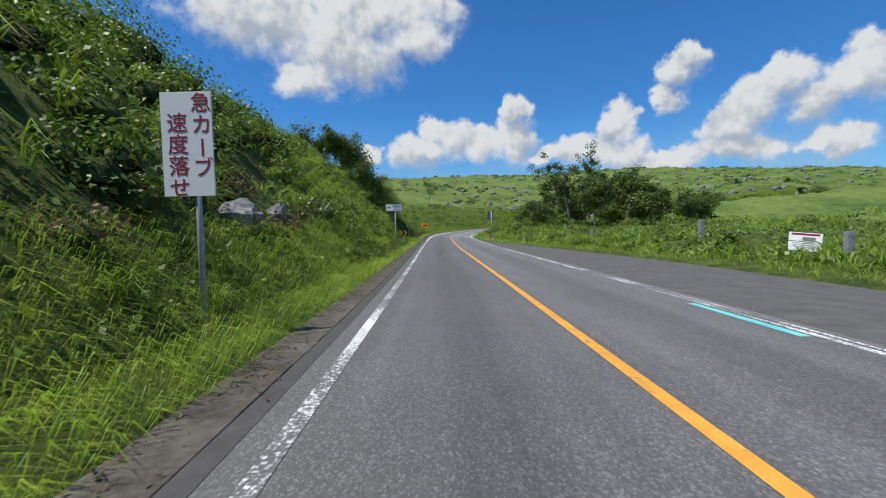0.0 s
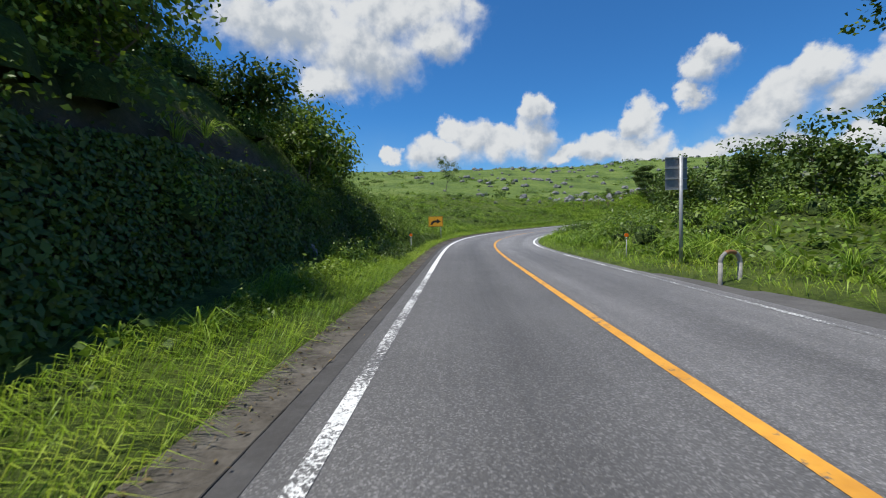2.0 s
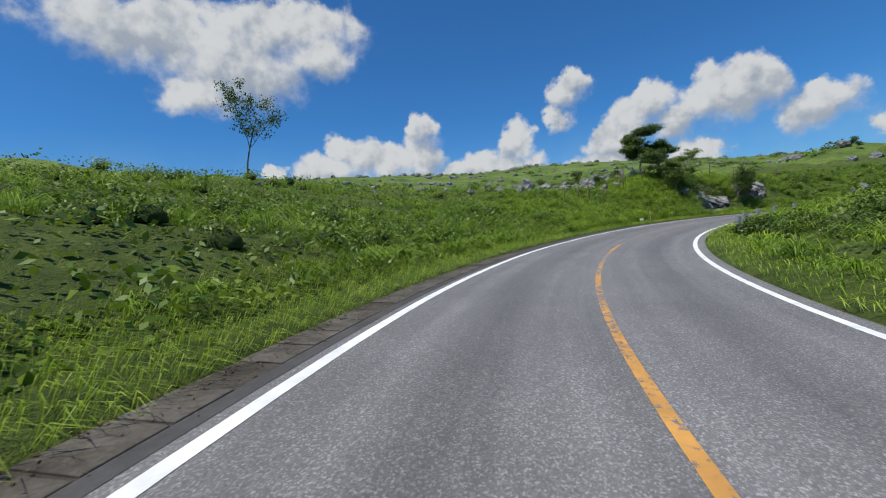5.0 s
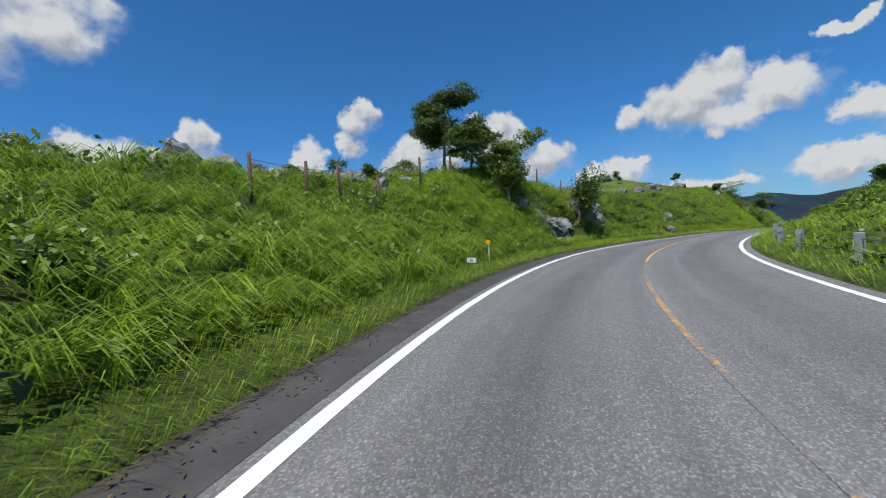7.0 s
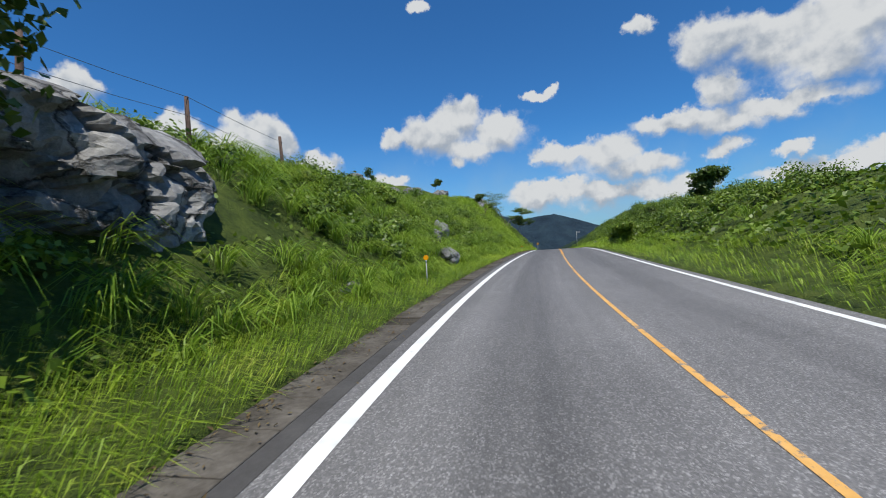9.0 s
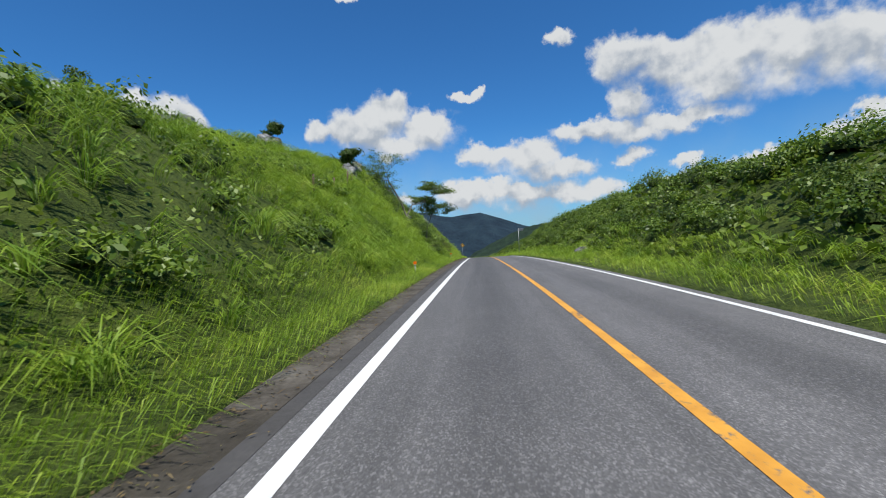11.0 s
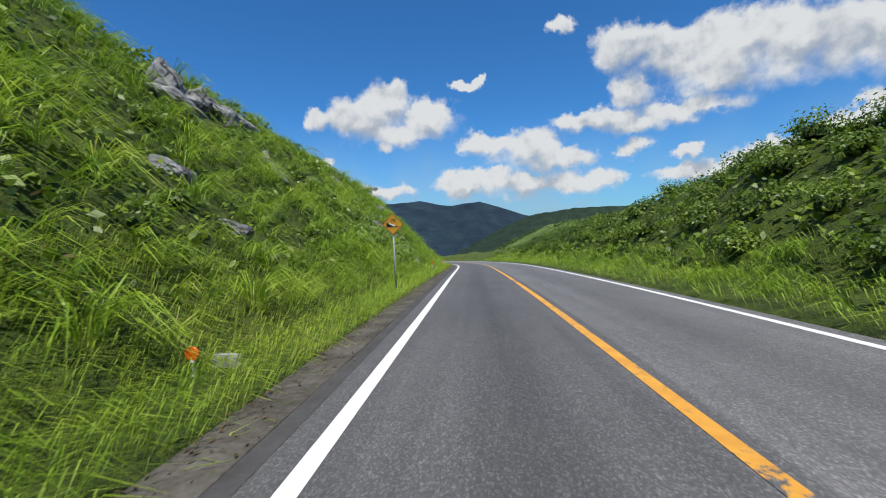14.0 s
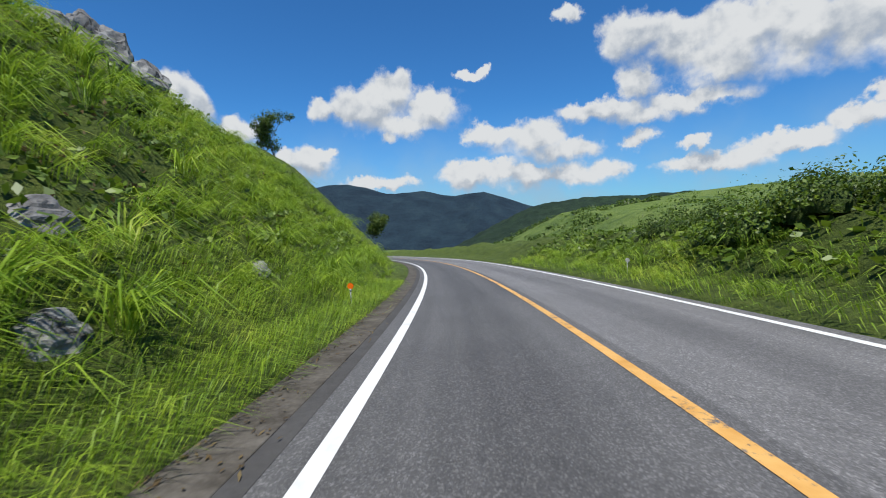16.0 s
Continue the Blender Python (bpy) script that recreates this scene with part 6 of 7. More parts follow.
tree("slender_tree", 114.5, 122.4, 4.2, "slender dark leafy tree at the foot of the bank", 48, 0.9, trunk_r=0.05, clump=0.45, flat=0.6, count=60, leaf=0.10, levels=3, rise=0.3, first=0.35,
     bend=0.2, stem=((0, 0, -0.3), (0, -0.3, 1.8), (0, -0.7, 2.8), (0, -1.0, 3.5)), body=8)
bx, by = su(194.8, -11.8)
tree("crest_tree", bx, by, 1.7, "dark tree on the crest of the bank", 49, 1.0, clump=0.5, flat=0.5, count=80, leaf=0.13, rise=0.35)
tree("crest_tree", 212.0, 148.0, 6.4, "dark open-crowned tree on the crest of the bank", 50, 1.35, clump=0.62, flat=0.8, count=80, leaf=0.17, rise=0.9, first=0.3)
bx, by = su(318, -6.5)
tree("round_tree", bx, by, 5.0, "dark round tree where the road bends away", 51, 0.8, clump=0.8, flat=0.8, count=90, leaf=0.2)

# ---- rocks ----
for s, u, w, d, h in ((9.0, -6.0, .7, .4, .5), (11.5, -6.1, .7, .4, .45), (17.5, -6.4, .5, .4, .5), (52, -6.3, .4, .3, .3)):
    rock_su(s, u, w * .8, d, h * .8, 0.3, label="dark weathered limestone outcrop low in the bank")
OUTCROP = "big cracked grey limestone outcrop rising beside the road"
rock_face(36.2, 113.2, 39.2, 114.5, 0.6, 3.15, 0.62, 4, OUTCROP)
rock_face(38.6, 113.9, 41.2, 114.35, 0.6, 2.7, 0.6, 5, "smaller cracked grey limestone outcrop beside the big one")
rock_face(33.0, 112.9, 36.4, 113.9, 0.5, 2.2, 0.45, 6, "low dark limestone face under the trees")
rock_face(32.9, 111.5, 35.4, 112.6, 0.5, 1.75, 0.4, 18, "low grey limestone face in the grass beside the road")
rock_face(43.6, 115.3, 47.8, 116.75, 1.6, 4.0, 0.6, 7, "large overhanging grey limestone rock beside the road", lean=0.22)
for x, y, z, w, d, h, turn in ( (43.6, 115.6, 2.6, 1.0, .8, .8, 200), (36.0, 114.6, 3.0, .5, .4, .5, 30),
                               (46.0, 116.9, 2.6, 1.5, 1.0, 1.4, 15), (47.2, 117.2, 2.4, .8, .7, 1.0, 75), (44.6, 116.6, 3.1, 1.2, .9, 1.1, 130)):
    rock(x, y, z, w, d, h, turn, 0, OUTCROP)
for x, y, z, w, d, h in ((49.3, 114.7, .95, .5, .35, .3), (58.6, 115.5, 1.4, .6, .5, .45), (61.5, 117.2, 2.3, .5, .4, .6), (64.0, 117.8, 2.7, .6, .5, .7), (66.2, 118.4, 2.6, .5, .4, .5), (72.0, 118.6, 2.4, .5, .4, .5),
                         (109.9, 121.1, 1.3, .55, .4, .4), (103.4, 109.4, .95, .6, .45, .42), (105.0, 109.3, .95, .5, .4, .38), (65.0, 105.6, 1.2, .6, .4, .4)):
    rock(x, y, z, w, d, h, rock_rand.uniform(0, 360), 0)
for s, u, w, d, h in ((193.4, -11.2, .7, .6, .9), (196, -11.6, .7, .6, .7), (198.2, -12.0, .6, .5, .5)):
    rock_su(s, u, w, d, h, 0.25)
for s, u, w, d, h in ((113.5, -14.6, .5, .5, .4), (115.4, -11.0, .6, .5, .4), (109, -15.5, .4, .4, .35), (104, -15.2, .45, .4, .3), (117, -14.2, .9, .6, .7), (119.5, -14.8, .8, .6, .7), (122, -14.0, .8, .6, .6), (121, -12.2, .6, .5, .5),
                      (125.5, -14.5, .9, .7, .7), (128, -12.6, .8, .6, .6), (106, -17, .45, .4, .4), (101, -18, .35, .3, .3), (112, -17.5, .5, .4, .45), (96, -21, .3, .3, .25), (115.6, -5.9, .35, .25, .2), (118, -5.8, .4, .25, .22), (120, -6.6, .35, .3, .25), (123, -6.5, .5, .35, .4)):
    rock_su(s, u, w, d, h, 0.12)

rock(110.4, 121.9, 1.3, .6, .5, .42, 30, 0, "pale grey limestone boulder at the foot of the bank")
for s, u, w, d, h in ((218.6, -5.9, .25, .2, .18), (255, -9.2, .6, .5, .4), (201.0, -8.4, .7, .5, .4)):
    rock_su(s, u, w, d, h, 0.5, label="cracked grey limestone showing through the creeper")

for s, u, w, d, h in BARE:
    # slabs that lie in the slope of the bank
    x, y = su(s, u)
    nx, ny = (float(v[0]) for v in at_s(np.array([s]), NX, NY))
    ob = new("limestone_rock", ROCKS[rock_rand.randrange(6)])
    ob.matrix_world = pose(x, y, ground_at(x, y) - 0.09, 40 + rock_rand.uniform(-8, 8), rock_rand.uniform(-10, 10), math.degrees(math.atan2(nx, -ny)) + rock_rand.uniform(-12, 12)) @ Matrix.Diagonal((w, h * 0.95, 0.2 + 0.16 * w, 1))
    tagged(ob, "weathered grey limestone rock bare in the grassy bank", "rock", "limestone rocks")
for s0, u0, s1, u1, z0, z1, sd in ((203.4, -8.6, 206.6, -8.3, 2.4, 5.0, 10), (213.2, -7.7, 218.6, -7.6, 0.1, 1.5, 11), (44.0, -7.0, 52.0, -6.7, 0.1, 1.3, 13)):
    (xa, ya), (xb, yb) = su(s0, u0), su(s1, u1)
    zr = float(at_s(np.array([(s0 + s1) / 2]), CZ, CB)[0][0])
    rock_face(xa, ya, xb, yb, zr + z0, zr + z1, 0.35, sd, "cracked grey limestone face showing in the bank")
for x, y, w, h in ((87.0, 134.5, 1.8, .9), (91.5, 134.0, 1.6, .8), (97.0, 133.6, 1.7, .9), (103.5, 131.5, 1.9, 1.0), (107.0, 133.5, 1.6, .9)):
    rock(x, y, ground_at(x, y) + 0.1, w, w * .6, h, rock_rand.uniform(0, 360), 0, "pale limestone outcrop on the open down")
for s, u, w, h in ((109.0, -14.2, .6, .8), (110.4, -13.4, .9, 1.0), (111.8, -14.0, .8, 1.2), (113.2, -13.6, 1.1, .9), (114.4, -12.2, .8, .6), (115.6, -14.2, .9, .9), (116.6, -13.2, .7, 1.0), (117.4, -15.0, 1.0, .9),
                   (118.6, -13.0, .7, .8), (119.8, -14.6, .9, 1.0), (120.6, -12.8, .6, .6), (121.6, -15.2, 1.0, .8), (123.0, -13.8, .8, .9), (113.0, -10.6, .6, .4), (106.6, -15.0, .5, .6)):
    rock_su(s, u, w * .9, w * .75, h * 0.7, 0.0, tilt=rock_rand.uniform(-12, 12), label="pale weathered limestone pinnacle on the crest of the slope")
for x, y, w, h in ((18.6, 112.6, .7, .45), (20.4, 113.4, .8, .5), (21.4, 112.9, .6, .5), (22.4, 112.6, .5, .4), (23.2, 112.9, .7, .5), (24.8, 113.3, .6, .4), (26.8, 114.0, .7, .5), (19.6, 114.8, .6, .5), (28.6, 114.6, .6, .4)):
    rock(x, y, ground_at(x, y) + 0.3, w, w * .7, h, rock_rand.uniform(0, 360), 0, "grey limestone rock on the crest of the grassy slope")

for s, u, w, d, h, tilt in ((275.3, -11.7, .8, .6, .8, 8), (274.6, -12.3, .95, .7, 1.15, -6), (274.6, -13.3, 1.1, .8, 1.3, 10), (273.4, -13.0, .8, .6, .8, -10),
                         (231.8, -10.4, .65, .5, .75, 6), (232.9, -10.2, .5, .4, .55, -8), (234.1, -9.95, .6, .45, .55, 8), (234.8, -9.1, .5, .35, .5, -6)):
    rock_su(s, u, w, d, h, 0.3, tilt=tilt, label="grey limestone crag on the crest of the grassy bank")

# ---- gutter slabs ----
slab_mesh = bpy.data.meshes.new("slab")
bm = box(0.5, 0.597, 0.06, (0, 0, -0.03), 0.006, 1)
bm.to_mesh(slab_mesh)
bm.free()
slab_mesh.materials.append(CONCRETE)
slab_rand = random.Random(8)


def slab_pose(s):
    x, y = su(s, EDGE_L + 0.17)
    z, b, nx, ny = (float(v[0]) for v in at_s(np.array([s]), CZ, CB, NX, NY))
    rise = math.degrees(math.atan(float(np.interp(s + 0.5, CS, CZ) - np.interp(s - 0.5, CS, CZ))))
    return pose(x, y, z - b * (EDGE_L + 0.17) + 0.014 + slab_rand.uniform(-0.003, 0.003), rise + slab_rand.uniform(-0.3, 0.3),
                math.degrees(math.atan(b)) + slab_rand.uniform(-0.8, 0.3), math.degrees(math.atan2(ny, nx)) + slab_rand.uniform(-0.4, 0.4))


for i in range(330):
    s = -1.5 + i * 0.6
    if 94 < s < 127 or (66 < s < 165 and slab_rand.random() < 0.12):
        continue                                # no gutter on the bend, and slabs lost under soil
    ob = new("slab", slab_mesh)
    ob.parent = gutter
    ob.matrix_world = slab_pose(s)
rest = bmesh.new()
for i in range(200):
    one = bmesh.new()
    one.from_mesh(slab_mesh)
    one.transform(slab_pose(196.5 + i * 0.6))
    tmp = bpy.data.meshes.new("tmp")
    one.to_mesh(tmp)
    one.free()
    rest.from_mesh(tmp)
    bpy.data.meshes.remove(tmp)
tagged(part("slabs", rest, CONCRETE, gutter), kind="stuff")


# ---- signs ----
def on_ground(x, y, turn=0.0):
    return pose(x, y, ground_at(x, y), 0, 0, turn)


# speed warning board
t1 = thing("warning_signboard", pose(-3.04, 5.3, -1.38), "tall white roadside board with dark red lettering on a steel post", "sign")
part("post", bar((0, 0, -0.4), (0, 0, 3.0), 0.036, sides=14), GALV, t1, "grey steel post")
b1 = part("board", box(0.63, 0.02, 1.27, (-0.07, -0.05, 2.455), 0.006), SIGN_WHITE, t1, "white enamelled board")
for k, ch in enumerate("急カーブ"):
    letters(ch, 0.255, (0.115 + (0.02 if k == 2 else 0), -0.0625, 2.94 - k * 0.262), SIGN_RED, b1, 90 if ch == "ー" else 0)
for k, ch in enumerate("速度落せ"):
    letters(ch, 0.255, (-0.185, -0.0625, 2.70 - k * 0.262), SIGN_RED, b1)
part("bracket", box(0.12, 0.05, 0.04, (0, -0.02, 2.75), 0.004), GALV, t1)
part("bracket", box(0.12, 0.05, 0.04, (0, -0.02, 2.1), 0.004), GALV, t1)

# place sign with an arrow
t2 = thing("direction_sign", pose(-3.0, 26.8, -1.32), "white direction sign with blue lettering and arrow on a steel post", "sign")
part("post", bar((0, 0, -0.4), (0, 0, 2.75), 0.036, sides=14), GALV, t2, "grey steel post")
b2 = part("board", box(1.0, 0.02, 0.43, (-0.07, -0.05, 2.6), 0.006), SIGN_WHITE, t2, "white board")
for w, h, x, z in ((1.0, .012, 0, .207), (1.0, .012, 0, -.207), (.012, .43, -.494, 0), (.012, .43, .494, 0)):
    part("border", box(w, 0.003, h, (-0.07 + x, -0.0615, 2.6 + z), 0), GALV, b2, "grey border")
letters("地獄台", 0.2, (0.12, -0.0625, 2.66), SIGN_BLUE, b2, 0, 0.56)
letters("Jigokudai", 0.125, (0.14, -0.0625, 2.48), SIGN_BLUE, b2, 0, 0.46)
part("arrow", plate([(-.50, 2.6), (-.40, 2.68), (-.36, 2.68), (-.43, 2.618), (-.27, 2.618), (-.27, 2.582), (-.43, 2.582), (-.36, 2.52), (-.40, 2.52)], -0.064, -0.0605), SIGN_BLUE, b2, "blue arrow")

# chevron board
t3 = thing("chevron_board", on_ground(-3.43, 36.35, 4), "black curve-marker board with orange chevrons on a white post", "sign")
hz = -0.45 - t3.matrix_world.translation.z
part("post", bar((0, 0, -0.3), (0, 0, hz), 0.03, sides=12), POST_WHITE, t3, "white post")
b3 = part("board", box(0.86, 0.02, 0.46, (0, -0.04, hz), 0.006), BLACK, t3, "black board")
for x in (-0.34, 0.02):
    part("chevron", plate([(x, hz + .21), (x + .15, hz + .21), (x + .32, hz), (x + .15, hz - .21), (x, hz - .21), (x + .17, hz)], -0.054, -0.0505), SIGN_OCHRE, b3, "dull orange chevron")

# right-bend arrow board
t4 = thing("bend_sign", on_ground(-2.55, 67.1, -6), "orange board with a black bending arrow beside the road", "sign")
hz = 0.27 - t4.matrix_world.translation.z
part("post", bar((0.1, 0, -0.3), (0.1, 0, hz + 0.3), 0.035, sides=12), GALV, t4, "grey steel post")
b4 = part("board", box(1.12, 0.02, 0.78, (-0.27, -0.05, hz), 0.006), SIGN_ORANGE, t4, "orange board")
for w, h, x, z in ((1.06, .02, 0, .365), (1.06, .02, 0, -.365), (.02, .74, -.53, 0), (.02, .74, .53, 0)):
    part("border", box(w, 0.003, h, (-0.27 + x, -0.0615, hz + z), 0), BLACK, b4, "black border")
curve = [(-.42, -.22), (-.36, -.08), (-.26, .03), (-.10, .08), (.08, .085)]
lower = [(.08, -.06), (-.06, -.065), (-.16, -.10), (-.23, -.17), (-.27, -.27)]
part("arrow", plate([(x - .27, hz + z) for x, z in curve + [(.08, .20), (.40, .01), (.08, -.18)] + lower], -0.064, -0.0605), BLACK, b4, "black bending arrow")

# backs of signs for the other lane
t5 = thing("sign_seen_from_behind", on_ground(5.38, 47.0, 3), "grey back of a stacked roadside sign on a steel post", "sign")
gz0 = t5.matrix_world.translation.z
part("post", bar((0, 0, -0.3), (0, 0, 1.62 - gz0), 0.05, sides=14), GALV, t5, "grey steel post")
for k in range(3):
    zz = 0.83 - gz0 + k * 0.30
    pn = part("panel", box(0.62, 0.015, 0.285, (-0.10, 0.075, zz), 0.004), SIGN_BACK, t5, "dark grey panel back")
for k in range(4):
    part("rail", box(0.64, 0.035, 0.03, (-0.10, 0.05, 0.685 - gz0 + k * 0.295), 0.004), GALV, t5)
t6 = thing("sign_seen_from_behind", on_ground(138.2, 113.4, -86), "grey back of a small sign on a tall steel post", "sign")
gz0 = t6.matrix_world.translation.z
part("post", bar((0, 0, -0.3), (-0.03, 0, 3.3 - gz0), 0.038, sides=14), GALV, t6, "grey steel post")
part("panel", box(0.85, 0.015, 0.33, (0.28, 0.05, 3.1 - gz0), 0.004), SIGN_BACK, t6, "grey panel back")
part("rail", box(0.85, 0.03, 0.03, (0.28, 0.03, 3.2 - gz0), 0.004), GALV, t6)
part("rail", box(0.85, 0.03, 0.03, (0.28, 0.03, 3.0 - gz0), 0.004), GALV, t6)

# steep descent sign
t7 = thing("descent_sign", on_ground(144.9, 122.72, -84), "faded orange diamond steep-descent warning sign on a steel post", "sign")
hz = 0.97 - t7.matrix_world.translation.z
part("post", bar((0.03, 0, -0.3), (-0.01, 0, hz), 0.025, sides=14), GALV, t7, "grey steel post")
R7 = 0.335
b7 = part("board", plate([(0, hz + R7), (R7, hz), (0, hz - R7), (-R7, hz)], -0.05, -0.035), SIGN_OCHRE, t7, "faded orange diamond")
q, r = R7 - 0.012, R7 - 0.028
for sx, sz in ((1, 1), (1, -1), (-1, -1), (-1, 1)):
    part("border", plate([(0, hz + q * sz), (q * sx, hz), (r * sx, hz), (0, hz + r * sz)], -0.054, -0.0505), BLACK, b7, "black border")
part("wedge", plate([(-0.19, hz + 0.07), (-0.19, hz - 0.085), (0.2, hz - 0.085)], -0.054, -0.0505), BLACK, b7, "black wedge")
part("arrow", plate([(-.11, hz + .045), (.02, hz - .012), (.01, hz + .012), (.10, hz - .05), (-.01, hz - .055), (.004, hz - .035), (-.12, hz + .02)], -0.0575, -0.0545), SIGN_WHITE, b7, "white arrow")
letters("7%", 0.145, (0.03, -0.0525, hz + 0.11), BLACK, b7)


# ---- posts along the road ----
def delineator(s, u, top, mat, label, lean=0.0):
    x, y = su(s, u)
    z = float(np.interp(s, CS, CZ))
    nx, ny = (float(v[0]) for v in at_s(np.array([s]), NX, NY))
    turn = math.degrees(math.atan2(ny, nx))
    ob = thing("delineator_post", pose(x, y, ground_at(x, y), 0, lean, turn), label, "road marker", "delineators along the road")
    h = z + top - ob.matrix_world.translation.z
    part("post", bar((0, 0, -0.2), (0, 0, h - 0.06), 0.017, 0.016, 10), POST_WHITE, ob, "white-grey thin post")
    part("collar", bar((0, 0, h - 0.13), (0, 0, h - 0.07), 0.024, 0.024, 10), GALV, ob)
    disc = bmesh.new()
    tube(disc, (0, -0.012, h), (0, 0.012, h), 0.072, 0.072, 20)
    part("reflector", disc, mat, ob, "round orange reflector")
    return ob


RED_TAG, AMB_TAG = "thin white roadside post with a round orange-red reflector", "thin white roadside post with a round amber reflector"
for s, top, mat, tag in ((21.7, .5, REFLECTOR, RED_TAG), (54.8, 1.0, REFLECTOR, RED_TAG), (114.5, .98, REFLECTOR_YELLOW, AMB_TAG), (140.1, .87, REFLECTOR_YELLOW, AMB_TAG),
                         (179.1, .54, REFLECTOR, RED_TAG), (202.1, .6, REFLECTOR, RED_TAG), (247.5, .56, REFLECTOR, RED_TAG), (270.7, .5, REFLECTOR, RED_TAG)):
    delineator(s, -4.3, top, mat, tag)
delineator(49.8, 3.9, 0.9, REFLECTOR, RED_TAG)
delineator(224.0, -4.6, 0.32, REFLECTOR, RED_TAG)
delineator(275, 4.1, 0.75, POST_WHITE, "thin white roadside post in the grass")
for s, u, text, turn in ((113.7, -4.55, "25", 62), (21.3, -4.62, "720", 10), (224.4, -4.5, "", 78)):
    x, y = su(s, u)
    ob = thing("distance_plate", pose(x, y, ground_at(x, y) + (-0.05 if text else -0.2), 0, 4, -turn), "small white distance plate on a grey block in the verge", "marker")
    part("block", box(0.30, 0.10, 0.16, (0, 0, 0.26), 0.012), POST_GREY, ob)
    part("foot", box(0.07, 0.07, 0.4, (0.08, 0, 0.0), 0.01), POST_GREY, ob)
    part("face_plate", box(0.27, 0.008, 0.13, (0, -0.055, 0.26), 0.003), SIGN_WHITE if text else POST_GREY, ob)
    if text:
        letters(text, 0.11, (0, -0.0605, 0.26), BLACK, ob)


HOOP_PAINT = plain("weathered_white_pipe", (0.30, 0.29, 0.26), 0.7, 0, 0.5)
HOOP_BAND = plain("faded_orange_band", (0.28, 0.13, 0.05), 0.7, 0, 0.4)


def hoop(x, y, turn, label):
    """A barrier of bent pipe."""
    ob = thing("hoop_barrier", on_ground(x, y, turn) @ pose(0, 0, -0.22), label, "barrier", "hoop barriers")
    g = ob.matrix_world.translation.z
    for k, (r0, r1) in enumerate(((0, 60), (60, 120), (120, 180))):
        bm = bmesh.new()
        n = 8
        for i in range(n):
            a0, a1 = math.radians(r0 + (r1 - r0) * i / n), math.radians(r0 + (r1 - r0) * (i + 1) / n)
            tube(bm, (math.cos(a0) * .24, 0, .62 + math.sin(a0) * .24), (math.cos(a1) * .24, 0, .62 + math.sin(a1) * .24), 0.045, 0.045, 10, False)
        part("bend", bm, HOOP_BAND if k == 1 else HOOP_PAINT, ob, "worn orange band" if k == 1 else "")
    for sx in (-1, 1):
        part("leg", bar((sx * .24, 0, -0.25), (sx * .24, 0, .62), 0.045, 0.045, 10), HOOP_PAINT, ob)


hoop(4.9, 44.0, 12, "weathered white bent-pipe hoop barrier with faded orange top")
hoop(7.0, 35.5, 12, "weathered white bent-pipe hoop barrier with faded orange top")


# ---- fences ----
def fence(name, stations, u, height, width, mat, wires, label, post_label, sag=0.02, round_post=False, rand=3):
    """Posts with wires between them; each post and each run of wire is a part."""
    rr = random.Random(rand)
    pts = []
    for s in stations:
        x, y = su(s, u(s) if callable(u) else u)
        pts.append(Vector((x, y, ground_at(x, y))))
    ob = thing(name, Matrix.Translation(pts[0]), label, "fence")
    o = pts[0]
    for p in pts:
        if round_post:
            q = p - o + Vector((rr.uniform(-.08, .08), rr.uniform(-.08, .08), 0))
            part("post", bar(p - o - Vector((0, 0, .3)), q + Vector((0, 0, height * rr.uniform(.85, 1.1))), width * .6, width * .45, 8), mat, ob, post_label)
        else:
            bm = box(width, width, height + .3, (0, 0, height / 2 - .15), 0.012)
            bm.transform(pose(*(p - o), 0, rr.uniform(-3, 3), rr.uniform(-8, 8)))
            part("post", bm, mat, ob, post_label)
    for f in wires:
        for a, b in zip(pts[:-1], pts[1:]):
            bm = bmesh.new()
            a1, b1 = a - o + Vector((0, 0, height * f)), b - o + Vector((0, 0, height * f))
            mid = (a1 + b1) / 2 - Vector((0, 0, sag * (b - a).length))
            tube(bm, a1, mid, 0.011 if not round_post else 0.006, None, 5, False)
            tube(bm, mid, b1, 0.011 if not round_post else 0.006, None, 5, False)
            part("wire", bm, WIRE, ob)
    return ob


fence("cable_fence", [101, 105.2, 109.4, 113.6, 117.8, 121.5, 125.2, 128.4, 132], lambda s: float(np.interp(s, [100, 120, 140], [4.3, 3.95, 4.3])), 0.62, 0.18, POST_GREY, (0.35, 0.8), "low cable fence of grey concrete posts inside the bend", "grey concrete post", 0.01)
fence("cable_fence", [5.5, 12.5, 19.5, 26.3, 33.5, 40.5], 10.6, 0.8, 0.2, POST_GREY, (0.45, 0.85), "cable fence of grey concrete posts beyond the lay-by", "grey concrete post", 0.01, rand=4)
fence("barbed_wire_fence", [110, 111.7, 113.1, 114.8], -8.6, 1.25, 0.10, WOOD, (0.45, 0.9), "old wooden post and barbed-wire fence on the slope", "weathered wooden post", 0.01, True, 5)
fence("barbed_wire_fence", [114.8, 118, 121, 124, 127.2, 130.5, 134, 137.3, 141], lambda s: float(np.interp(s, [114, 122, 141], [-8.4, -9.4, -9.2])), 1.5, 0.11, WOOD, (0.35, 0.62, 0.92), "weathered post and barbed-wire fence along the crest", "weathered wooden post", 0.008, True, 6)

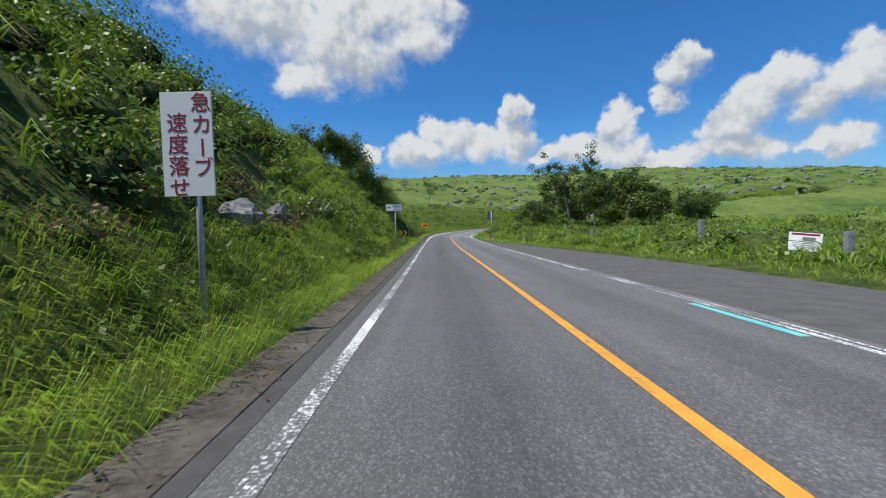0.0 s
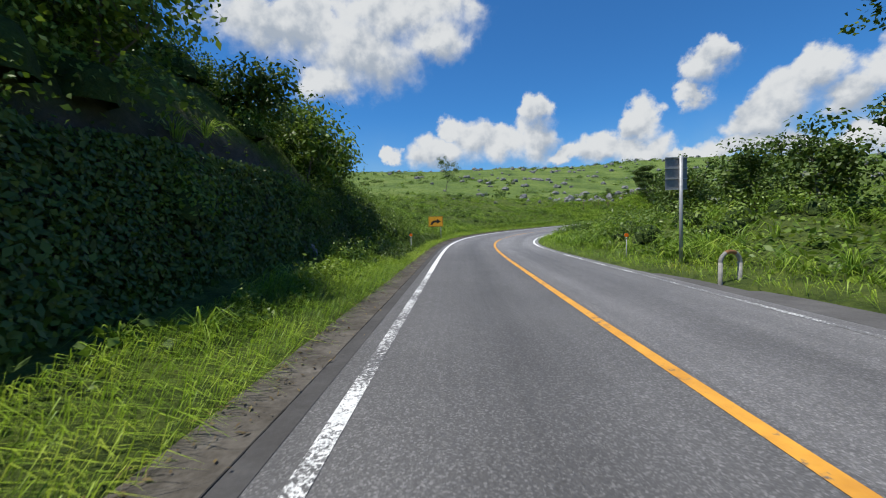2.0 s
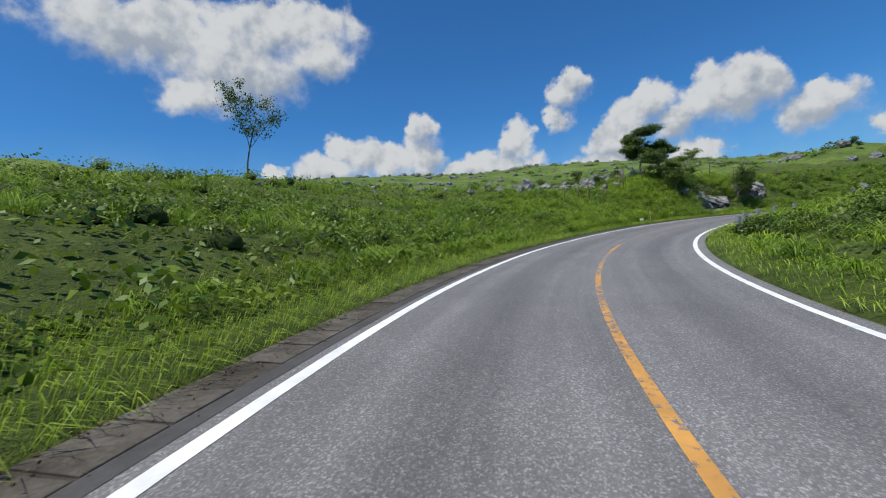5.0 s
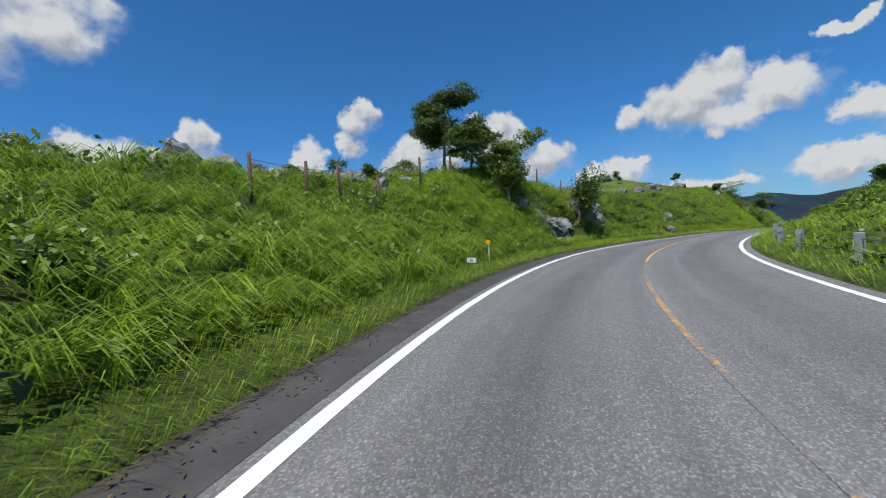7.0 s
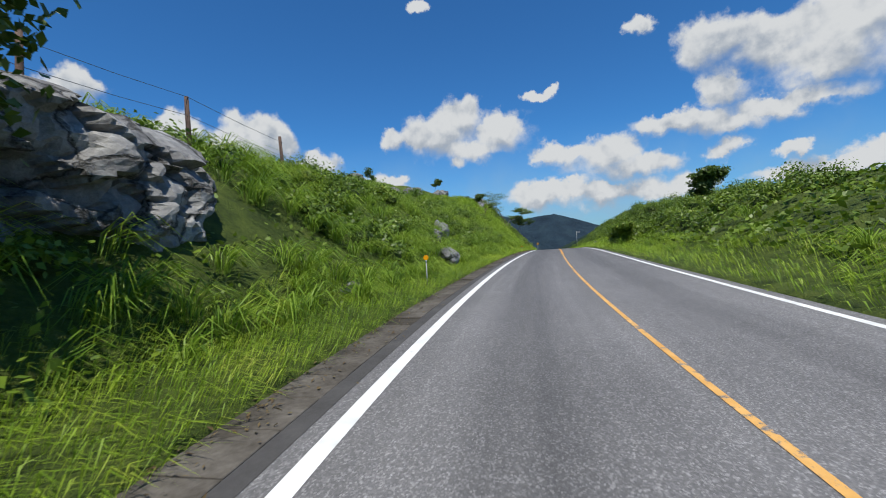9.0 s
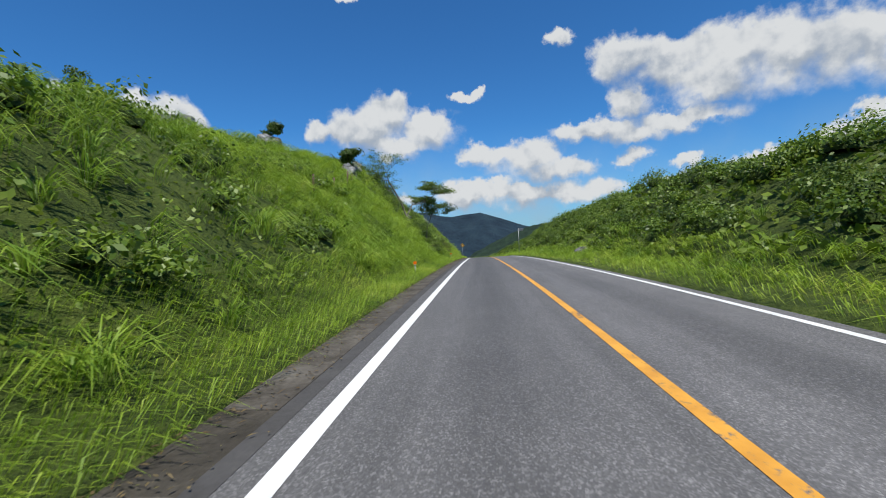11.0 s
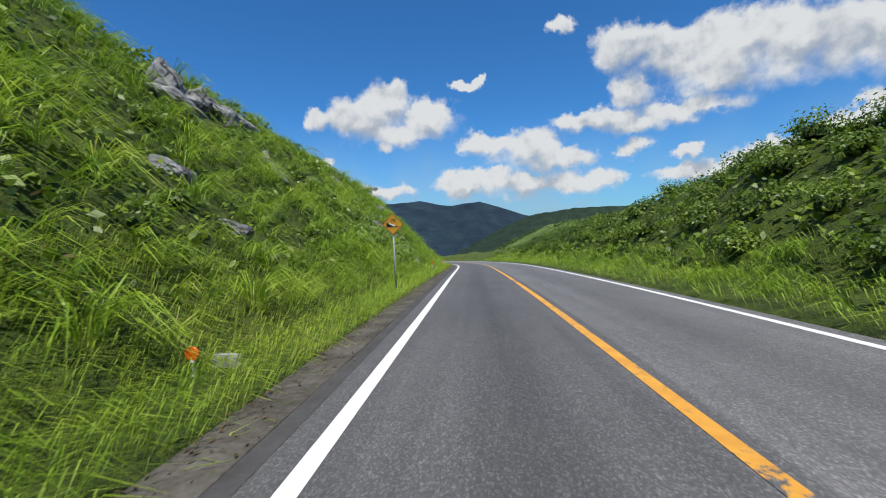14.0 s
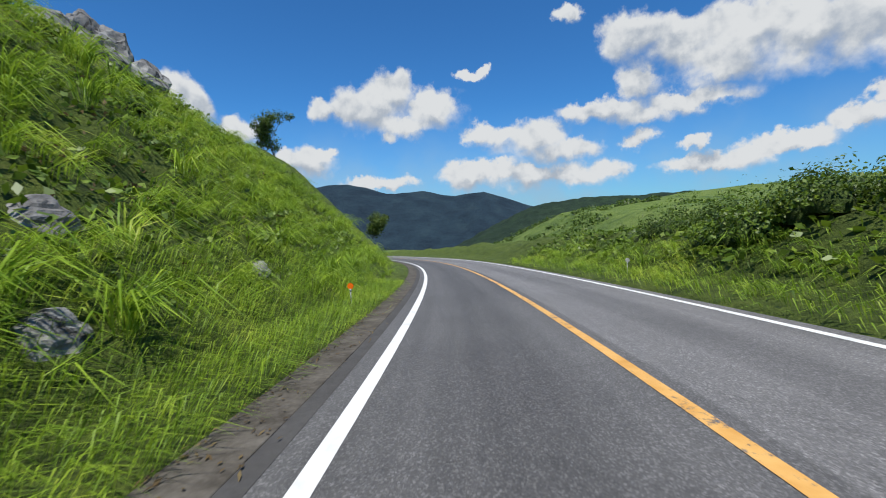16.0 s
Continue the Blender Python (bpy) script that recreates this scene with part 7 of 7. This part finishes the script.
# notice board beyond the lay-by
t8 = thing("notice_board", pose(12.8, 15.0, ground_at(12.8, 15.0) - 0.25, -14, 6, -28), "white notice board with a red heading leaning in the meadow grass", "sign")
part("leg", bar((-.3, 0.02, -0.3), (-.3, 0.02, 0.9), 0.025), GALV, t8)
part("leg", bar((.3, 0.02, -0.3), (.3, 0.02, 0.9), 0.025), GALV, t8)
b8 = part("board", box(0.95, 0.02, 0.68, (0, -0.02, 0.62), 0.006), SIGN_WHITE, t8, "white board")
part("heading_bar", box(0.8, 0.004, 0.07, (0, -0.033, 0.89), 0), SIGN_RED, b8, "red bar of a heading")
part("picture_bar", box(0.36, 0.004, 0.14, (0.1, -0.033, 0.72), 0), SIGN_BACK, b8, "grey bar of a picture")
for k in range(3):
    part("text_bar", box(0.7 - .08 * k, 0.004, 0.02, (-0.03, -0.033, 0.56 - k * .07), 0), GALV, b8, "grey bar of small writing")

# steel cable that runs down the steep bank
pts = [su(s, u) for s, u in ((190, -11.5), (193, -9.2), (195.6, -7.2), (197.8, -5.6))]
pts = [Vector((x, y, ground_at(x, y) + h)) for (x, y), h in zip(pts, (1.1, .75, .6, .25))]
wire = thing("steel_cable", Matrix.Translation(pts[0]), "thin steel cable running down the grassy bank", "cable")
bm = bmesh.new()
for a, b in zip(pts[:-1], pts[1:]):
    tube(bm, a - pts[0], b - pts[0], 0.012, None, 6, False)
part("strand", bm, WIRE, wire)

# pale rocks strewn over the downs
strewn = bmesh.new()
rr = random.Random(12)
for k in range(420):
    a, r = math.radians(rr.uniform(-30, 62)), rr.uniform(70, 250)
    x, y = 60 + math.sin(a) * r, 60 + math.cos(a) * r
    if abs(nearest([x], [y])[1][0]) < 30:
        continue
    one = bmesh.new()
    bmesh.ops.create_icosphere(one, subdivisions=2, radius=1.0)
    for v in one.verts:
        v.co *= 1 + 0.45 * noise.noise(v.co * 1.7 + Vector((k, 0, 0)))
    g = rr.uniform(0.4, 1.5)
    one.transform(pose(x, y, ground_at(x, y) + g * 0.2, 0, 0, rr.uniform(0, 360)) @ Matrix.Diagonal((g, g * .8, g * .7, 1)))
    tmp = bpy.data.meshes.new("tmp")
    one.to_mesh(tmp)
    one.free()
    strewn.from_mesh(tmp)
    bpy.data.meshes.remove(tmp)
me = bpy.data.meshes.new("strewn_rocks")
strewn.to_mesh(me)
strewn.free()
me.materials.append(LIME)
tagged(new("strewn_rocks", me), "pale limestone rocks strewn over the open downs", "rocks", kind="stuff")

fence("crest_fence", [181.5, 184.6, 187.6, 190.4], lambda s: float(np.interp(s, [181, 187.6, 190.4], [-9.4, -9.65, -10.2])), 0.9, 0.11, WOOD, (0.5, 0.85), "weathered post and wire fence along the crest", "weathered wooden post", 0.01, True, 9)


# dry vines hanging in the hollow of the last bank
def dry_vines(name, n, s0, s1, u0, u1, z0, z1, label):
    r = random.Random(77)
    bm = bmesh.new()
    for _ in range(n):
        x, y = su(r.uniform(s0, s1), r.uniform(u0, u1))
        p = Vector((x, y, ground_at(x, y) + r.uniform(z0, z1)))
        w = Vector((r.uniform(-1, 1), r.uniform(-0.9, 0.3), r.uniform(-1.0, 0.6))).normalized()
        rad = r.uniform(0.002, 0.006)
        for i in range(3):
            w = (w + Vector((r.uniform(-1, 1), r.uniform(-1, 1), r.uniform(-1, 0.4))) * 0.35).normalized()
            q = p + w * r.uniform(0.15, 0.4)
            tube(bm, p, q, rad, rad * 0.8, 3, False)
            p, rad = q, rad * 0.8
    me = bpy.data.meshes.new(name)
    bm.to_mesh(me)
    bm.free()
    me.materials.append(WOOD)
    return tagged(new(name, me), label, "vines", kind="stuff")


dry_vines("dry_vines", 420, 211.6, 218.5, -7.2, -5.4, 0.1, 1.5, "tangle of dry grey vines hanging over the hollow")
dry_vines("dry_vines", 160, 202.0, 206.0, -7.2, -5.6, 0.1, 1.0, "tangle of dry grey vines on the bank")
for s, u, w in ((212.4, -5.2, 1), (214.6, -5.6, -1)):
    x, y = su(s, u)
    base = thing("dead_branch", pose(x, y, ground_at(x, y)), "bare dead branch leaning against the bank", "branch")
    bm = bmesh.new()
    tube(bm, Vector((0.3 * w, -0.2, -0.1)), Vector((-0.1, 0.2, 0.9)), 0.02, 0.014, 6, True)
    tube(bm, Vector((-0.1, 0.2, 0.9)), Vector((-0.35, 0.5, 1.7)), 0.014, 0.008, 6, True)
    part("branch_wood", bm, BARK, base)
